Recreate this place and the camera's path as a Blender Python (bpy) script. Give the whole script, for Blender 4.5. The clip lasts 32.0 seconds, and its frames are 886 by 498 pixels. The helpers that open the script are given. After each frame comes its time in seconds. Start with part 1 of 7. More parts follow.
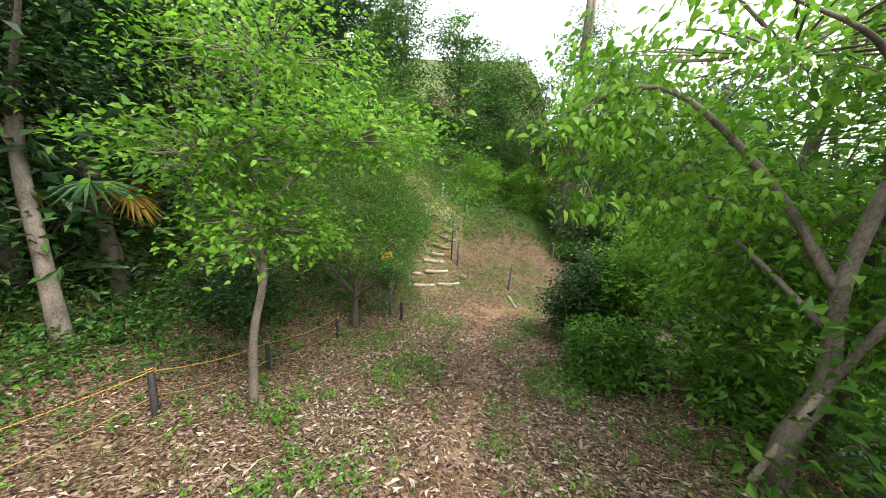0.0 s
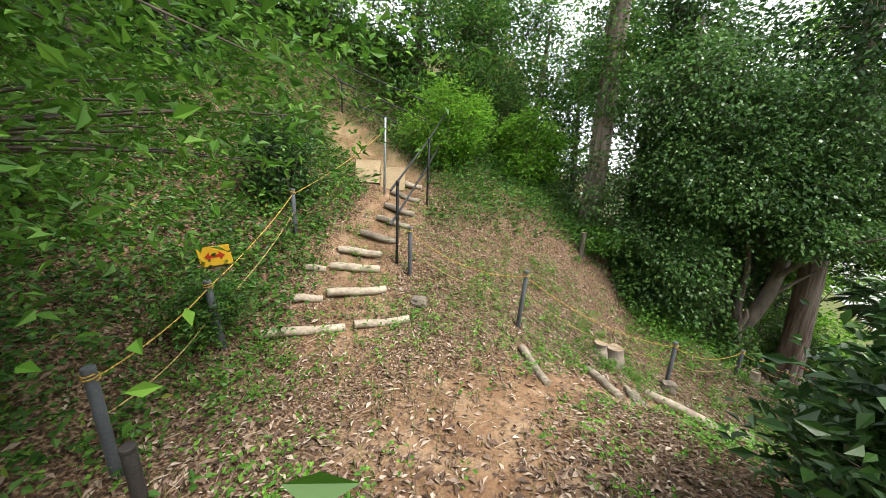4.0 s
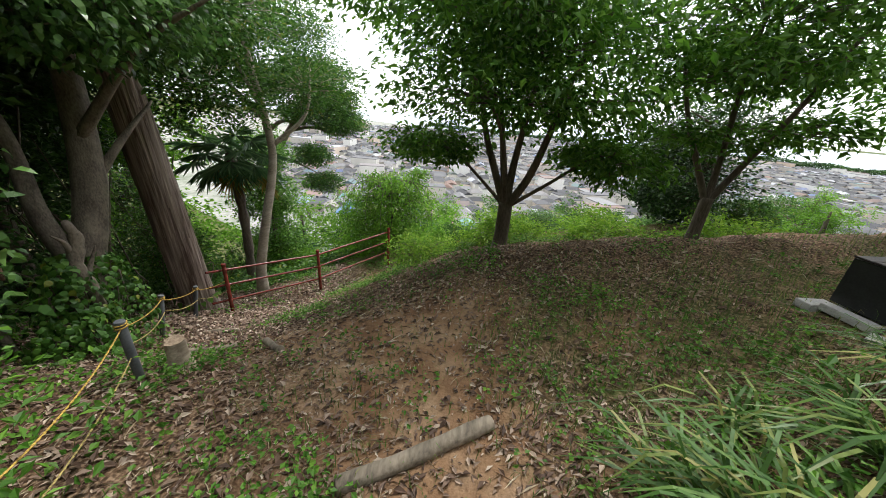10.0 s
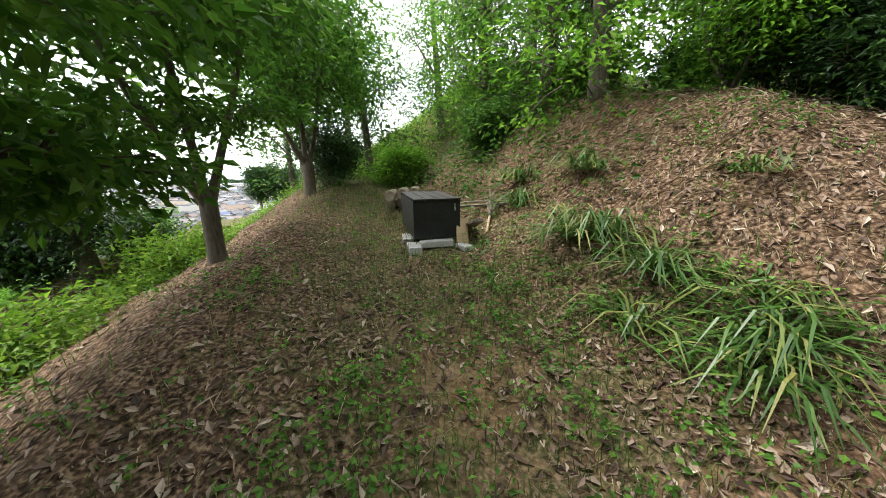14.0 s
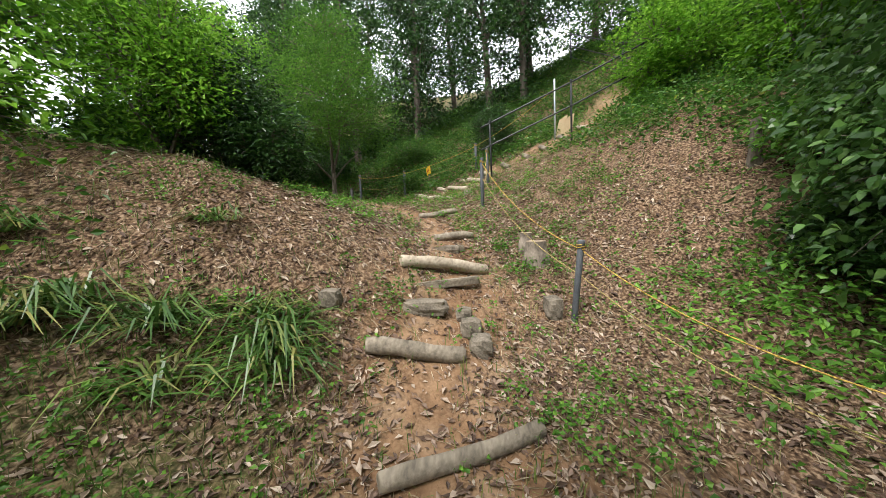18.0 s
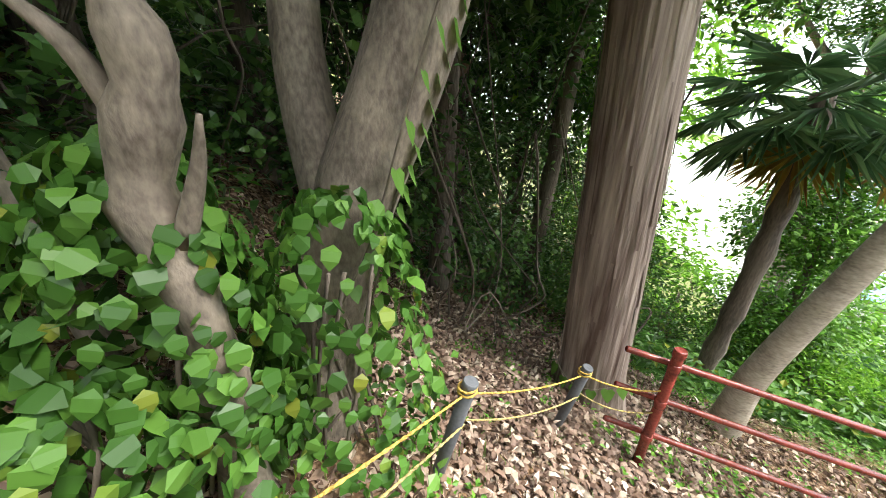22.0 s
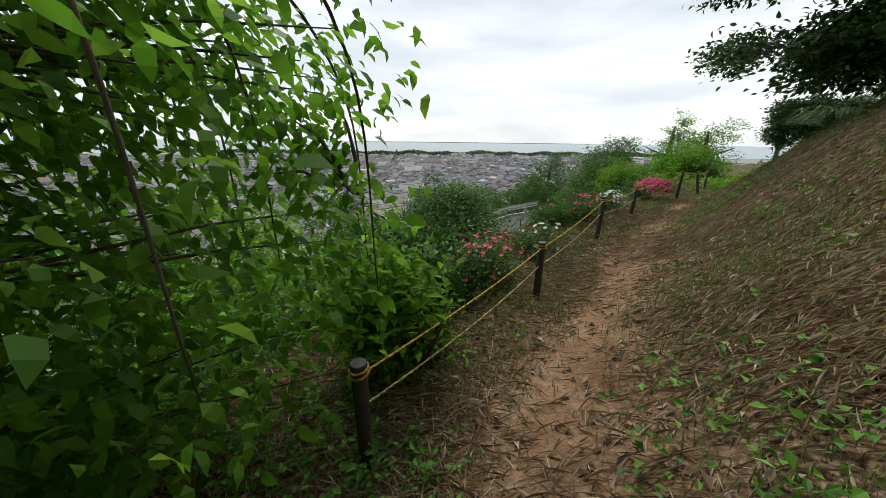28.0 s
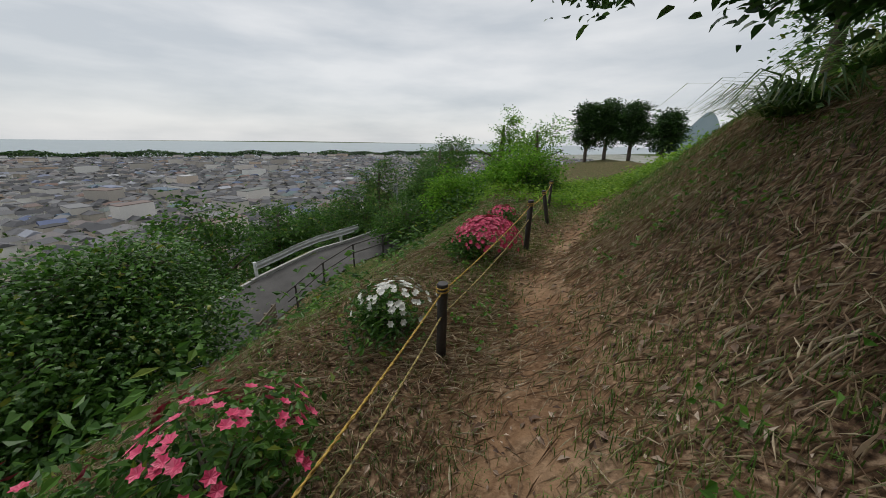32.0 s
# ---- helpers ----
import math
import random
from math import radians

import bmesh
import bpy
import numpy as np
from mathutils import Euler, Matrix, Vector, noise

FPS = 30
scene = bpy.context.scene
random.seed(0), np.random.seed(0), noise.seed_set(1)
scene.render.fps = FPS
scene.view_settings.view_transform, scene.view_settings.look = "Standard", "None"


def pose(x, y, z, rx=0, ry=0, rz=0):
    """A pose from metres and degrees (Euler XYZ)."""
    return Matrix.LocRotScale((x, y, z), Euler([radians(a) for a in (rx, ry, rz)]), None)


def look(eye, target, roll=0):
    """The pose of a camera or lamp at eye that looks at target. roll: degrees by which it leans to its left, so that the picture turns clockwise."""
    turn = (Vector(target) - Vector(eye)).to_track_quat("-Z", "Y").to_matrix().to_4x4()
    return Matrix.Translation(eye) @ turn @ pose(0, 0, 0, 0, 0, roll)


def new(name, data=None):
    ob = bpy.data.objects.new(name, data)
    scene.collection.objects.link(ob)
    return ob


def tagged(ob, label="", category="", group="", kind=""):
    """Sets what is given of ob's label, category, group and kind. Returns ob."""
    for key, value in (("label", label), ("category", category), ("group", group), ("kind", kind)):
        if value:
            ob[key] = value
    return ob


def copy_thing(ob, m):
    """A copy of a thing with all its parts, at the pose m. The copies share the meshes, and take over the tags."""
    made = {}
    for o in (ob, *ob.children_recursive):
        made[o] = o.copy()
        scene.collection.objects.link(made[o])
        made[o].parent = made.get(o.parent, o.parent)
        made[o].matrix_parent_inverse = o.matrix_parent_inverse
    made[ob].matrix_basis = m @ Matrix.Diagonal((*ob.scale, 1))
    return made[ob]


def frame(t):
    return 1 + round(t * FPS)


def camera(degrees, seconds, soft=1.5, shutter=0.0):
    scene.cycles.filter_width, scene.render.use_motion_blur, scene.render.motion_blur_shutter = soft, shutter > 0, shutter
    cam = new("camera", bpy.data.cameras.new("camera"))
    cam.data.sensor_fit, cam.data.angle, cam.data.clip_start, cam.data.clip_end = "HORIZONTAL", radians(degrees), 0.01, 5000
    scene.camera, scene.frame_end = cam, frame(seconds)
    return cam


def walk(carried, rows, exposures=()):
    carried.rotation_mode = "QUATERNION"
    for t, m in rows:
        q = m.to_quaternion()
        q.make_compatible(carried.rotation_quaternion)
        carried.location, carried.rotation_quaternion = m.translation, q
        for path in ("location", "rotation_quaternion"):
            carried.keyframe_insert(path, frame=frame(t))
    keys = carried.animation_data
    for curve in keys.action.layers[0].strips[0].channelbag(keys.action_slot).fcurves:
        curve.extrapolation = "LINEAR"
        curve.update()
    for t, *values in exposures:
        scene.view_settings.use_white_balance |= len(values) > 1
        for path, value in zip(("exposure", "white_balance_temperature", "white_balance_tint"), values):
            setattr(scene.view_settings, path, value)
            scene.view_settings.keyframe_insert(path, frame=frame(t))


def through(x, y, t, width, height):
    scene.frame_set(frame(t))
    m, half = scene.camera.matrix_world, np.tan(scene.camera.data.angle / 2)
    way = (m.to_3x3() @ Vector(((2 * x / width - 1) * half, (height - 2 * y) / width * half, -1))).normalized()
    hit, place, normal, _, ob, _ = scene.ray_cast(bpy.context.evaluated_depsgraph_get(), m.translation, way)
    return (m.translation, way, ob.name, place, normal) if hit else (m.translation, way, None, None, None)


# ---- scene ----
PATH = [
    (0, (2.772, -0.307, 2.648), (2.451, 1.591, 2.105), 2.7),
    (0.5, (2.672, 0.281, 2.431), (2.359, 2.181, 1.891), 3.3),
    (1, (2.571, 0.991, 2.190), (2.277, 2.895, 1.653), 3.5),
    (1.5, (2.611, 1.773, 1.860), (2.300, 3.678, 1.336), 3.5),
    (2, (2.593, 2.473, 1.637), (2.262, 4.373, 1.110), 3.5),
    (2.5, (2.607, 3.232, 1.440), (2.269, 5.135, 0.926), 2.9),
    (4.5, (2.556, 6.221, 0.743), (2.432, 8.146, 0.216), 2.8),
    (5, (2.614, 7.009, 0.619), (2.647, 8.939, 0.097), 2.8),
    (5.5, (2.826, 7.827, 0.449), (3.234, 9.717, -0.062), 3.4),
    (6, (3.137, 8.373, 0.325), (3.892, 10.161, -0.158), 3.9),
    (6.5, (3.437, 8.806, 0.109), (4.754, 10.248, -0.320), 4.2),
    (7, (3.758, 9.113, -0.054), (5.432, 10.140, -0.430), 4.3),
    (7.5, (4.075, 9.372, -0.150), (5.910, 9.948, -0.702), 4.7),
    (8, (4.472, 9.527, -0.328), (6.266, 9.911, -1.124), 4.5),
    (8.5, (4.920, 9.570, -0.484), (6.724, 9.881, -1.289), 4.6),
    (9, (5.391, 9.617, -0.641), (7.233, 9.665, -1.417), 4.4),
    (9.5, (5.797, 9.678, -0.769), (7.640, 9.732, -1.544), 4.6),
    (10, (6.275, 9.665, -0.956), (8.119, 9.710, -1.731), 4.5),
    (10.5, (6.776, 9.550, -1.169), (8.627, 9.528, -1.926), 4.3),
    (11, (7.284, 9.467, -1.387), (9.109, 9.099, -2.118), 3.8),
    (11.5, (7.742, 9.414, -1.359), (9.448, 8.665, -2.086), 3.1),
    (12, (8.124, 9.454, -1.442), (9.570, 8.269, -2.152), 2.5),
    (12.5, (8.558, 9.567, -1.457), (9.632, 7.976, -2.019), 1.8),
    (13, (8.979, 9.621, -1.436), (9.716, 7.836, -1.954), 1.4),
    (13.5, (9.257, 9.626, -1.452), (9.487, 7.707, -1.964), 0.3),
    (14, (9.422, 9.691, -1.504), (9.152, 7.776, -2.011), -0.6),
    (14.5, (9.506, 9.703, -1.563), (8.799, 7.906, -2.081), -1.3),
    (15, (9.613, 9.579, -1.657), (8.360, 8.100, -2.147), -1.8),
    (15.5, (9.675, 9.500, -1.689), (8.130, 8.327, -2.176), -2.9),
    (17.5, (9.621, 9.698, -1.645), (7.688, 9.432, -2.083), -3.0),
    (18, (9.642, 9.752, -1.624), (7.658, 9.643, -1.852), -3.2),
    (18.5, (9.645, 9.918, -1.622), (7.677, 10.216, -1.816), -3.3),
    (19, (9.645, 10.244, -1.689), (7.839, 11.071, -1.929), -3.2),
    (19.5, (9.605, 10.654, -1.758), (8.146, 11.993, -2.037), -1.5),
    (20, (9.503, 11.053, -1.819), (8.558, 12.788, -2.131), -0.1),
    (20.5, (9.492, 11.533, -1.976), (9.057, 13.457, -2.310), 1.5),
    (21, (9.482, 11.841, -2.092), (9.400, 13.736, -2.726), 2.0),
    (21.5, (9.463, 12.263, -2.288), (9.736, 14.084, -3.070), 2.3),
    (22, (9.584, 12.629, -2.512), (10.066, 14.411, -3.282), 2.5),
    (22.5, (9.765, 12.967, -2.695), (10.464, 14.677, -3.462), 2.8),
    (23, (10.018, 13.179, -2.900), (11.046, 14.742, -3.606), 2.7),
    (23.5, (10.396, 13.430, -3.033), (11.546, 14.899, -3.754), 3.0),
    (24, (10.761, 13.432, -3.167), (12.217, 14.612, -3.866), 2.4),
    (24.5, (11.285, 13.328, -3.394), (13.001, 14.097, -4.075), 2.3),
    (25, (11.834, 13.186, -3.633), (13.704, 13.419, -4.303), 2.0),
    (25.5, (12.350, 12.943, -3.817), (14.229, 12.952, -4.501), 2.2),
    (26, (13.002, 12.681, -3.963), (14.872, 12.352, -4.592), 1.1),
    (26.5, (13.775, 12.223, -4.026), (15.504, 11.447, -4.667), 1.3),
    (28.5, (15.675, 10.434, -4.076), (17.158, 9.257, -4.718), 0.7),
    (29, (15.978, 9.849, -4.078), (17.332, 8.522, -4.714), 0.7),
    (29.5, (16.304, 9.154, -4.104), (17.477, 7.667, -4.746), 0.6),
    (30, (16.528, 8.490, -4.118), (17.569, 6.905, -4.754), 0.5),
    (30.5, (16.720, 7.883, -4.118), (17.666, 6.239, -4.755), 0.6),
    (31, (16.937, 7.227, -4.119), (17.873, 5.582, -4.764), 0.6),
    (31.5, (17.059, 6.606, -4.080), (17.996, 4.959, -4.719), 0.4),
    (32, (17.284, 6.013, -4.031), (18.232, 4.371, -4.670), 1.0),
]
cam = camera(107.5, 32.0, soft=0.8)
walk(cam, [(t, look(eye, target, roll)) for t, eye, target, roll in PATH],
     exposures=[(0, 1.55), (2, 1.6), (5, 1.5), (7.5, 1.3), (9, 1.15), (11, 1.1), (12, 1.1), (14, 1.6), (16, 1.65), (18, 1.4), (20, 1.8), (21, 2.6), (22, 2.65), (23, 2.5), (24.5, 2.5), (25.5, 1.95), (26.5, 1.25), (28.5, -0.15), (29.3, -0.2), (30.3, -0.3), (32, -0.45)])

# ---- sky and sun: an overcast day ----
world = bpy.data.worlds.new("overcast")
scene.world = world
world.use_nodes = True
wn, wl = world.node_tree.nodes, world.node_tree.links
sky = wn.new("ShaderNodeTexSky")
sky.sky_type, sky.sun_disc = "NISHITA", False
sky.sun_elevation, sky.sun_rotation = radians(58), radians(120)
bg = wn["Background"]
wcoord = wn.new("ShaderNodeTexCoord")
wmap = wn.new("ShaderNodeMapping")
wmap.inputs["Scale"].default_value = (1.2, 1.2, 5.5)
wnoise = wn.new("ShaderNodeTexNoise")
wnoise.inputs["Scale"].default_value, wnoise.inputs["Detail"].default_value = 2.2, 7
wramp = wn.new("ShaderNodeValToRGB")
wramp.color_ramp.elements[0].position, wramp.color_ramp.elements[1].position = 0.36, 0.66
wramp.color_ramp.elements[0].color = (6.6, 7.0, 7.4, 1)
wramp.color_ramp.elements[1].color = (9.2, 9.3, 9.4, 1)
wmix = wn.new("ShaderNodeMix")
wmix.data_type = "RGBA"
wmix.inputs["Factor"].default_value = 0.88
wl.new(wcoord.outputs["Generated"], wmap.inputs["Vector"])
wl.new(wmap.outputs["Vector"], wnoise.inputs["Vector"])
wl.new(wnoise.outputs["Fac"], wramp.inputs["Fac"])
wl.new(sky.outputs["Color"], wmix.inputs["A"])
wl.new(wramp.outputs["Color"], wmix.inputs["B"])
wl.new(wmix.outputs["Result"], bg.inputs["Color"])
bg.inputs["Strength"].default_value = 0.12
sun = new("sun", bpy.data.lights.new("sun", "SUN"))
sun.data.energy, sun.data.angle, sun.data.color = 2.0, radians(18), (1, 0.97, 0.92)
sun.matrix_world = look((0, 0, 0), (-0.45, 0.25, -0.85))


# ---- materials ----
def node_mat(name):
    m = bpy.data.materials.new(name)
    m.use_nodes = True
    return m, m.node_tree.nodes, m.node_tree.links, m.node_tree.nodes["Principled BSDF"]


def ramp(n, l, fac, colours):
    r = n.new("ShaderNodeValToRGB")
    e = r.color_ramp.elements
    e[0].position, e[0].color = colours[0][0], (*colours[0][1], 1)
    e[1].position, e[1].color = colours[-1][0], (*colours[-1][1], 1)
    for p, c in colours[1:-1]:
        x = e.new(p)
        x.color = (*c, 1)
    l.new(fac, r.inputs["Fac"])
    return r.outputs["Color"]


def noise_fac(n, l, scale, detail=4, stretch=None, space="Object"):
    c = n.new("ShaderNodeTexCoord")
    t = n.new("ShaderNodeTexNoise")
    t.inputs["Scale"].default_value, t.inputs["Detail"].default_value = scale, detail
    if stretch:
        mp = n.new("ShaderNodeMapping")
        mp.inputs["Scale"].default_value = stretch
        l.new(c.outputs[space], mp.inputs["Vector"])
        l.new(mp.outputs["Vector"], t.inputs["Vector"])
    else:
        l.new(c.outputs[space], t.inputs["Vector"])
    return t.outputs["Fac"]


def add_bump(n, l, b, fac, strength, distance=0.02):
    bump = n.new("ShaderNodeBump")
    bump.inputs["Strength"].default_value, bump.inputs["Distance"].default_value = strength, distance
    l.new(fac, bump.inputs["Height"])
    l.new(bump.outputs["Normal"], b.inputs["Normal"])


def surface(name, c0, c1, scale=8, rough=0.8, metal=0.0, bump=0.3, stretch=None, fine=60):
    """A two-tone worn surface with fine relief."""
    m, n, l, b = node_mat(name)
    f = noise_fac(n, l, scale, 6, stretch)
    g = noise_fac(n, l, fine, 3, stretch)
    mx = n.new("ShaderNodeMath")
    mx.operation = "MULTIPLY_ADD"
    mx.inputs[1].default_value = 0.45
    l.new(g, mx.inputs[0])
    h = n.new("ShaderNodeMath")
    h.operation = "MULTIPLY"
    h.inputs[1].default_value = 0.6
    l.new(f, h.inputs[0])
    l.new(h.outputs[0], mx.inputs[2])
    l.new(ramp(n, l, mx.outputs[0], [(0.38, c0), (0.66, c1)]), b.inputs["Base Color"])
    b.inputs["Roughness"].default_value, b.inputs["Metallic"].default_value = rough, metal
    add_bump(n, l, b, mx.outputs[0], bump)
    return m


def leaf_mat(name, cols, gloss=0.45, through=0.35):
    """Foliage: every leaf its own tone, some light let through."""
    m, n, l, b = node_mat(name)
    g = n.new("ShaderNodeNewGeometry")
    col = ramp(n, l, g.outputs["Random Per Island"], cols)
    big = noise_fac(n, l, 0.9, 2)
    hs = n.new("ShaderNodeHueSaturation")
    mr = n.new("ShaderNodeMapRange")
    mr.inputs["From Min"].default_value, mr.inputs["From Max"].default_value = 0.3, 0.7
    mr.inputs["To Min"].default_value, mr.inputs["To Max"].default_value = 0.7, 1.25
    l.new(big, mr.inputs["Value"])
    l.new(mr.outputs["Result"], hs.inputs["Value"])
    l.new(col, hs.inputs["Color"])
    l.new(hs.outputs["Color"], b.inputs["Base Color"])
    b.inputs["Roughness"].default_value = gloss
    b.inputs["Specular IOR Level"].default_value = 0.35
    tr = n.new("ShaderNodeBsdfTranslucent")
    l.new(hs.outputs["Color"], tr.inputs["Color"])
    mix = n.new("ShaderNodeMixShader")
    mix.inputs["Fac"].default_value = through
    l.new(b.outputs["BSDF"], mix.inputs[1])
    l.new(tr.outputs["BSDF"], mix.inputs[2])
    l.new(mix.outputs["Shader"], n["Material Output"].inputs["Surface"])
    return m


def island_mat(name, cols, rough=0.85, objects=False):
    """Loose pieces, each of its own tone."""
    m, n, l, b = node_mat(name)
    if objects:
        src = n.new("ShaderNodeObjectInfo").outputs["Random"]
    else:
        src = n.new("ShaderNodeNewGeometry").outputs["Random Per Island"]
    col = ramp(n, l, src, cols)
    mix = n.new("ShaderNodeMix")
    mix.data_type, mix.blend_type = "RGBA", "MULTIPLY"
    mix.inputs["Factor"].default_value = 0.5
    l.new(col, mix.inputs["A"])
    l.new(ramp(n, l, noise_fac(n, l, 30, 4), [(0.3, (0.5, 0.5, 0.5)), (0.7, (1, 1, 1))]), mix.inputs["B"])
    l.new(mix.outputs["Result"], b.inputs["Base Color"])
    b.inputs["Roughness"].default_value = rough
    return m


BROAD = leaf_mat("leaves_broad", [(0, (0.03, 0.085, 0.012)), (0.5, (0.06, 0.155, 0.022)), (0.93, (0.12, 0.25, 0.04)), (1, (0.22, 0.24, 0.03))], 0.42, 0.4)
DARK = leaf_mat("leaves_dark", [(0, (0.016, 0.045, 0.011)), (0.55, (0.034, 0.088, 0.02)), (1, (0.08, 0.17, 0.035))], 0.33, 0.28)
OAK = leaf_mat("leaves_oak", [(0, (0.032, 0.08, 0.018)), (0.5, (0.066, 0.15, 0.034)), (1, (0.13, 0.24, 0.055))], 0.3, 0.4)
FRESH = leaf_mat("leaves_fresh", [(0, (0.075, 0.20, 0.014)), (0.5, (0.14, 0.32, 0.024)), (1, (0.25, 0.45, 0.05))], 0.5, 0.58)
SPRING = leaf_mat("leaves_spring", [(0, (0.11, 0.24, 0.02)), (0.5, (0.19, 0.36, 0.03)), (1, (0.30, 0.46, 0.06))], 0.5, 0.5)
CHERRY = leaf_mat("leaves_cherry", [(0, (0.045, 0.13, 0.014)), (0.5, (0.08, 0.205, 0.02)), (1, (0.16, 0.32, 0.04))], 0.42, 0.5)
PALM = leaf_mat("leaves_palm", [(0, (0.05, 0.12, 0.045)), (0.6, (0.10, 0.20, 0.08)), (1, (0.17, 0.28, 0.11))], 0.4, 0.35)
PALMOLD = leaf_mat("leaves_palm_old", [(0, (0.20, 0.10, 0.02)), (0.5, (0.35, 0.22, 0.03)), (1, (0.30, 0.26, 0.05))], 0.6, 0.3)
GRASS = leaf_mat("grass_blades", [(0, (0.06, 0.125, 0.02)), (0.55, (0.11, 0.20, 0.035)), (0.8, (0.18, 0.21, 0.05)), (1, (0.34, 0.29, 0.13))], 0.6, 0.35)
IRIS = leaf_mat("strap_leaves", [(0, (0.04, 0.10, 0.02)), (0.6, (0.085, 0.18, 0.035)), (0.9, (0.16, 0.26, 0.06)), (1, (0.38, 0.32, 0.11))], 0.35, 0.3)
WEED = leaf_mat("weeds", [(0, (0.05, 0.14, 0.014)), (0.6, (0.095, 0.23, 0.024)), (1, (0.18, 0.35, 0.045))], 0.5, 0.4)
LITTER = island_mat("dead_leaves", [(0, (0.06, 0.034, 0.022)), (0.3, (0.14, 0.082, 0.054)), (0.62, (0.25, 0.165, 0.115)), (0.85, (0.40, 0.30, 0.225)), (1, (0.56, 0.46, 0.36))], 0.7)
STRAW = island_mat("straw", [(0, (0.20, 0.115, 0.065)), (0.4, (0.38, 0.265, 0.165)), (0.75, (0.55, 0.44, 0.30)), (1, (0.75, 0.66, 0.50))])
PINK = island_mat("azalea_petals", [(0, (0.55, 0.03, 0.10)), (0.5, (0.72, 0.06, 0.17)), (1, (0.80, 0.18, 0.28))], 0.6)
WHITE_PETAL = island_mat("white_petals", [(0, (0.72, 0.72, 0.66)), (1, (0.85, 0.85, 0.80))], 0.6)
BARK = surface("bark_brown", (0.055, 0.042, 0.032), (0.17, 0.135, 0.105), 5, 0.9, 0, 0.8, (1, 1, 0.2))
BARK_CEDAR = surface("bark_cedar", (0.085, 0.052, 0.040), (0.34, 0.27, 0.225), 9, 0.9, 0, 1.0, (1, 1, 0.05), 26)
BARK_PALE = surface("bark_pale", (0.20, 0.165, 0.125), (0.42, 0.36, 0.285), 3, 0.8, 0, 0.25, (1, 1, 2.5), 24)
BARK_GREY = surface("bark_grey", (0.075, 0.058, 0.045), (0.24, 0.195, 0.15), 6, 0.85, 0, 0.4, (1, 1, 0.5))
DEADWOOD = surface("dead_wood", (0.10, 0.05, 0.032), (0.32, 0.18, 0.12), 6, 0.9, 0, 0.8, (1, 1, 0.4))
LOG = surface("weathered_log", (0.20, 0.155, 0.11), (0.46, 0.385, 0.29), 5, 0.85, 0, 0.5, (0.25, 1, 1), 30)
LOG_OLD = surface("grey_old_timber", (0.09, 0.072, 0.053), (0.29, 0.24, 0.18), 6, 0.9, 0, 0.7, (0.2, 1, 1), 34)
ENDGRAIN = surface("end_grain", (0.16, 0.11, 0.07), (0.38, 0.29, 0.20), 14, 0.9, 0, 0.4)
STONE = surface("field_stone", (0.075, 0.062, 0.045), (0.23, 0.19, 0.145), 7, 0.9, 0, 0.7)
POST_GREY = surface("grey_plastic_post", (0.055, 0.06, 0.068), (0.10, 0.106, 0.115), 4, 0.55, 0, 0.1)
POST_DARK = surface("dark_plastic_post", (0.022, 0.019, 0.018), (0.055, 0.046, 0.042), 4, 0.55, 0, 0.15)
BLACK = surface("black_paint", (0.008, 0.008, 0.009), (0.022, 0.022, 0.024), 6, 0.4, 0.0, 0.1)
RED = surface("red_iron_oxide_paint", (0.10, 0.016, 0.012), (0.24, 0.045, 0.032), 7, 0.26, 0.0, 0.25)
STEEL = surface("galvanised_steel", (0.30, 0.31, 0.31), (0.50, 0.51, 0.51), 8, 0.4, 0.8, 0.1)
ROPE = surface("yellow_rope", (0.22, 0.13, 0.02), (0.60, 0.40, 0.08), 60, 0.8, 0, 0.4)
ROPE_TWO = surface("faded_rope", (0.07, 0.06, 0.03), (0.52, 0.40, 0.13), 55, 0.8, 0, 0.4)
SIGN = surface("yellow_sign", (0.62, 0.34, 0.02), (0.75, 0.45, 0.03), 3, 0.5, 0, 0.05)
SIGN_RED = surface("sign_red_ink", (0.35, 0.03, 0.01), (0.45, 0.05, 0.02), 3, 0.5, 0, 0.05)
PLY = surface("plywood", (0.36, 0.25, 0.13), (0.55, 0.42, 0.26), 3, 0.7, 0, 0.1, (0.3, 1, 1))
CONCRETE = surface("concrete", (0.30, 0.29, 0.275), (0.50, 0.49, 0.47), 5, 0.9, 0, 0.4)
ASPHALT = surface("asphalt", (0.045, 0.042, 0.040), (0.085, 0.080, 0.076), 2, 0.85, 0, 0.3, None, 90)
WHITE_PAINT = surface("white_rail_paint", (0.48, 0.49, 0.49), (0.72, 0.73, 0.73), 4, 0.5, 0.0, 0.1)
WALLS = island_mat("house_walls", [(0, (0.42, 0.38, 0.33)), (0.35, (0.62, 0.59, 0.54)), (0.75, (0.80, 0.79, 0.76)), (1, (0.58, 0.44, 0.33))])
ROOFS = island_mat("house_roofs", [(0, (0.045, 0.047, 0.052)), (0.45, (0.10, 0.10, 0.108)), (0.78, (0.22, 0.22, 0.225)), (0.86, (0.20, 0.13, 0.105)), (0.93, (0.13, 0.19, 0.185)), (0.955, (0.10, 0.13, 0.24)), (1, (0.5, 0.5, 0.5))])
WALL_ONE = island_mat("near_house_walls", [(0, (0.46, 0.41, 0.35)), (0.5, (0.68, 0.65, 0.60)), (1, (0.80, 0.78, 0.74))], 0.85, True)
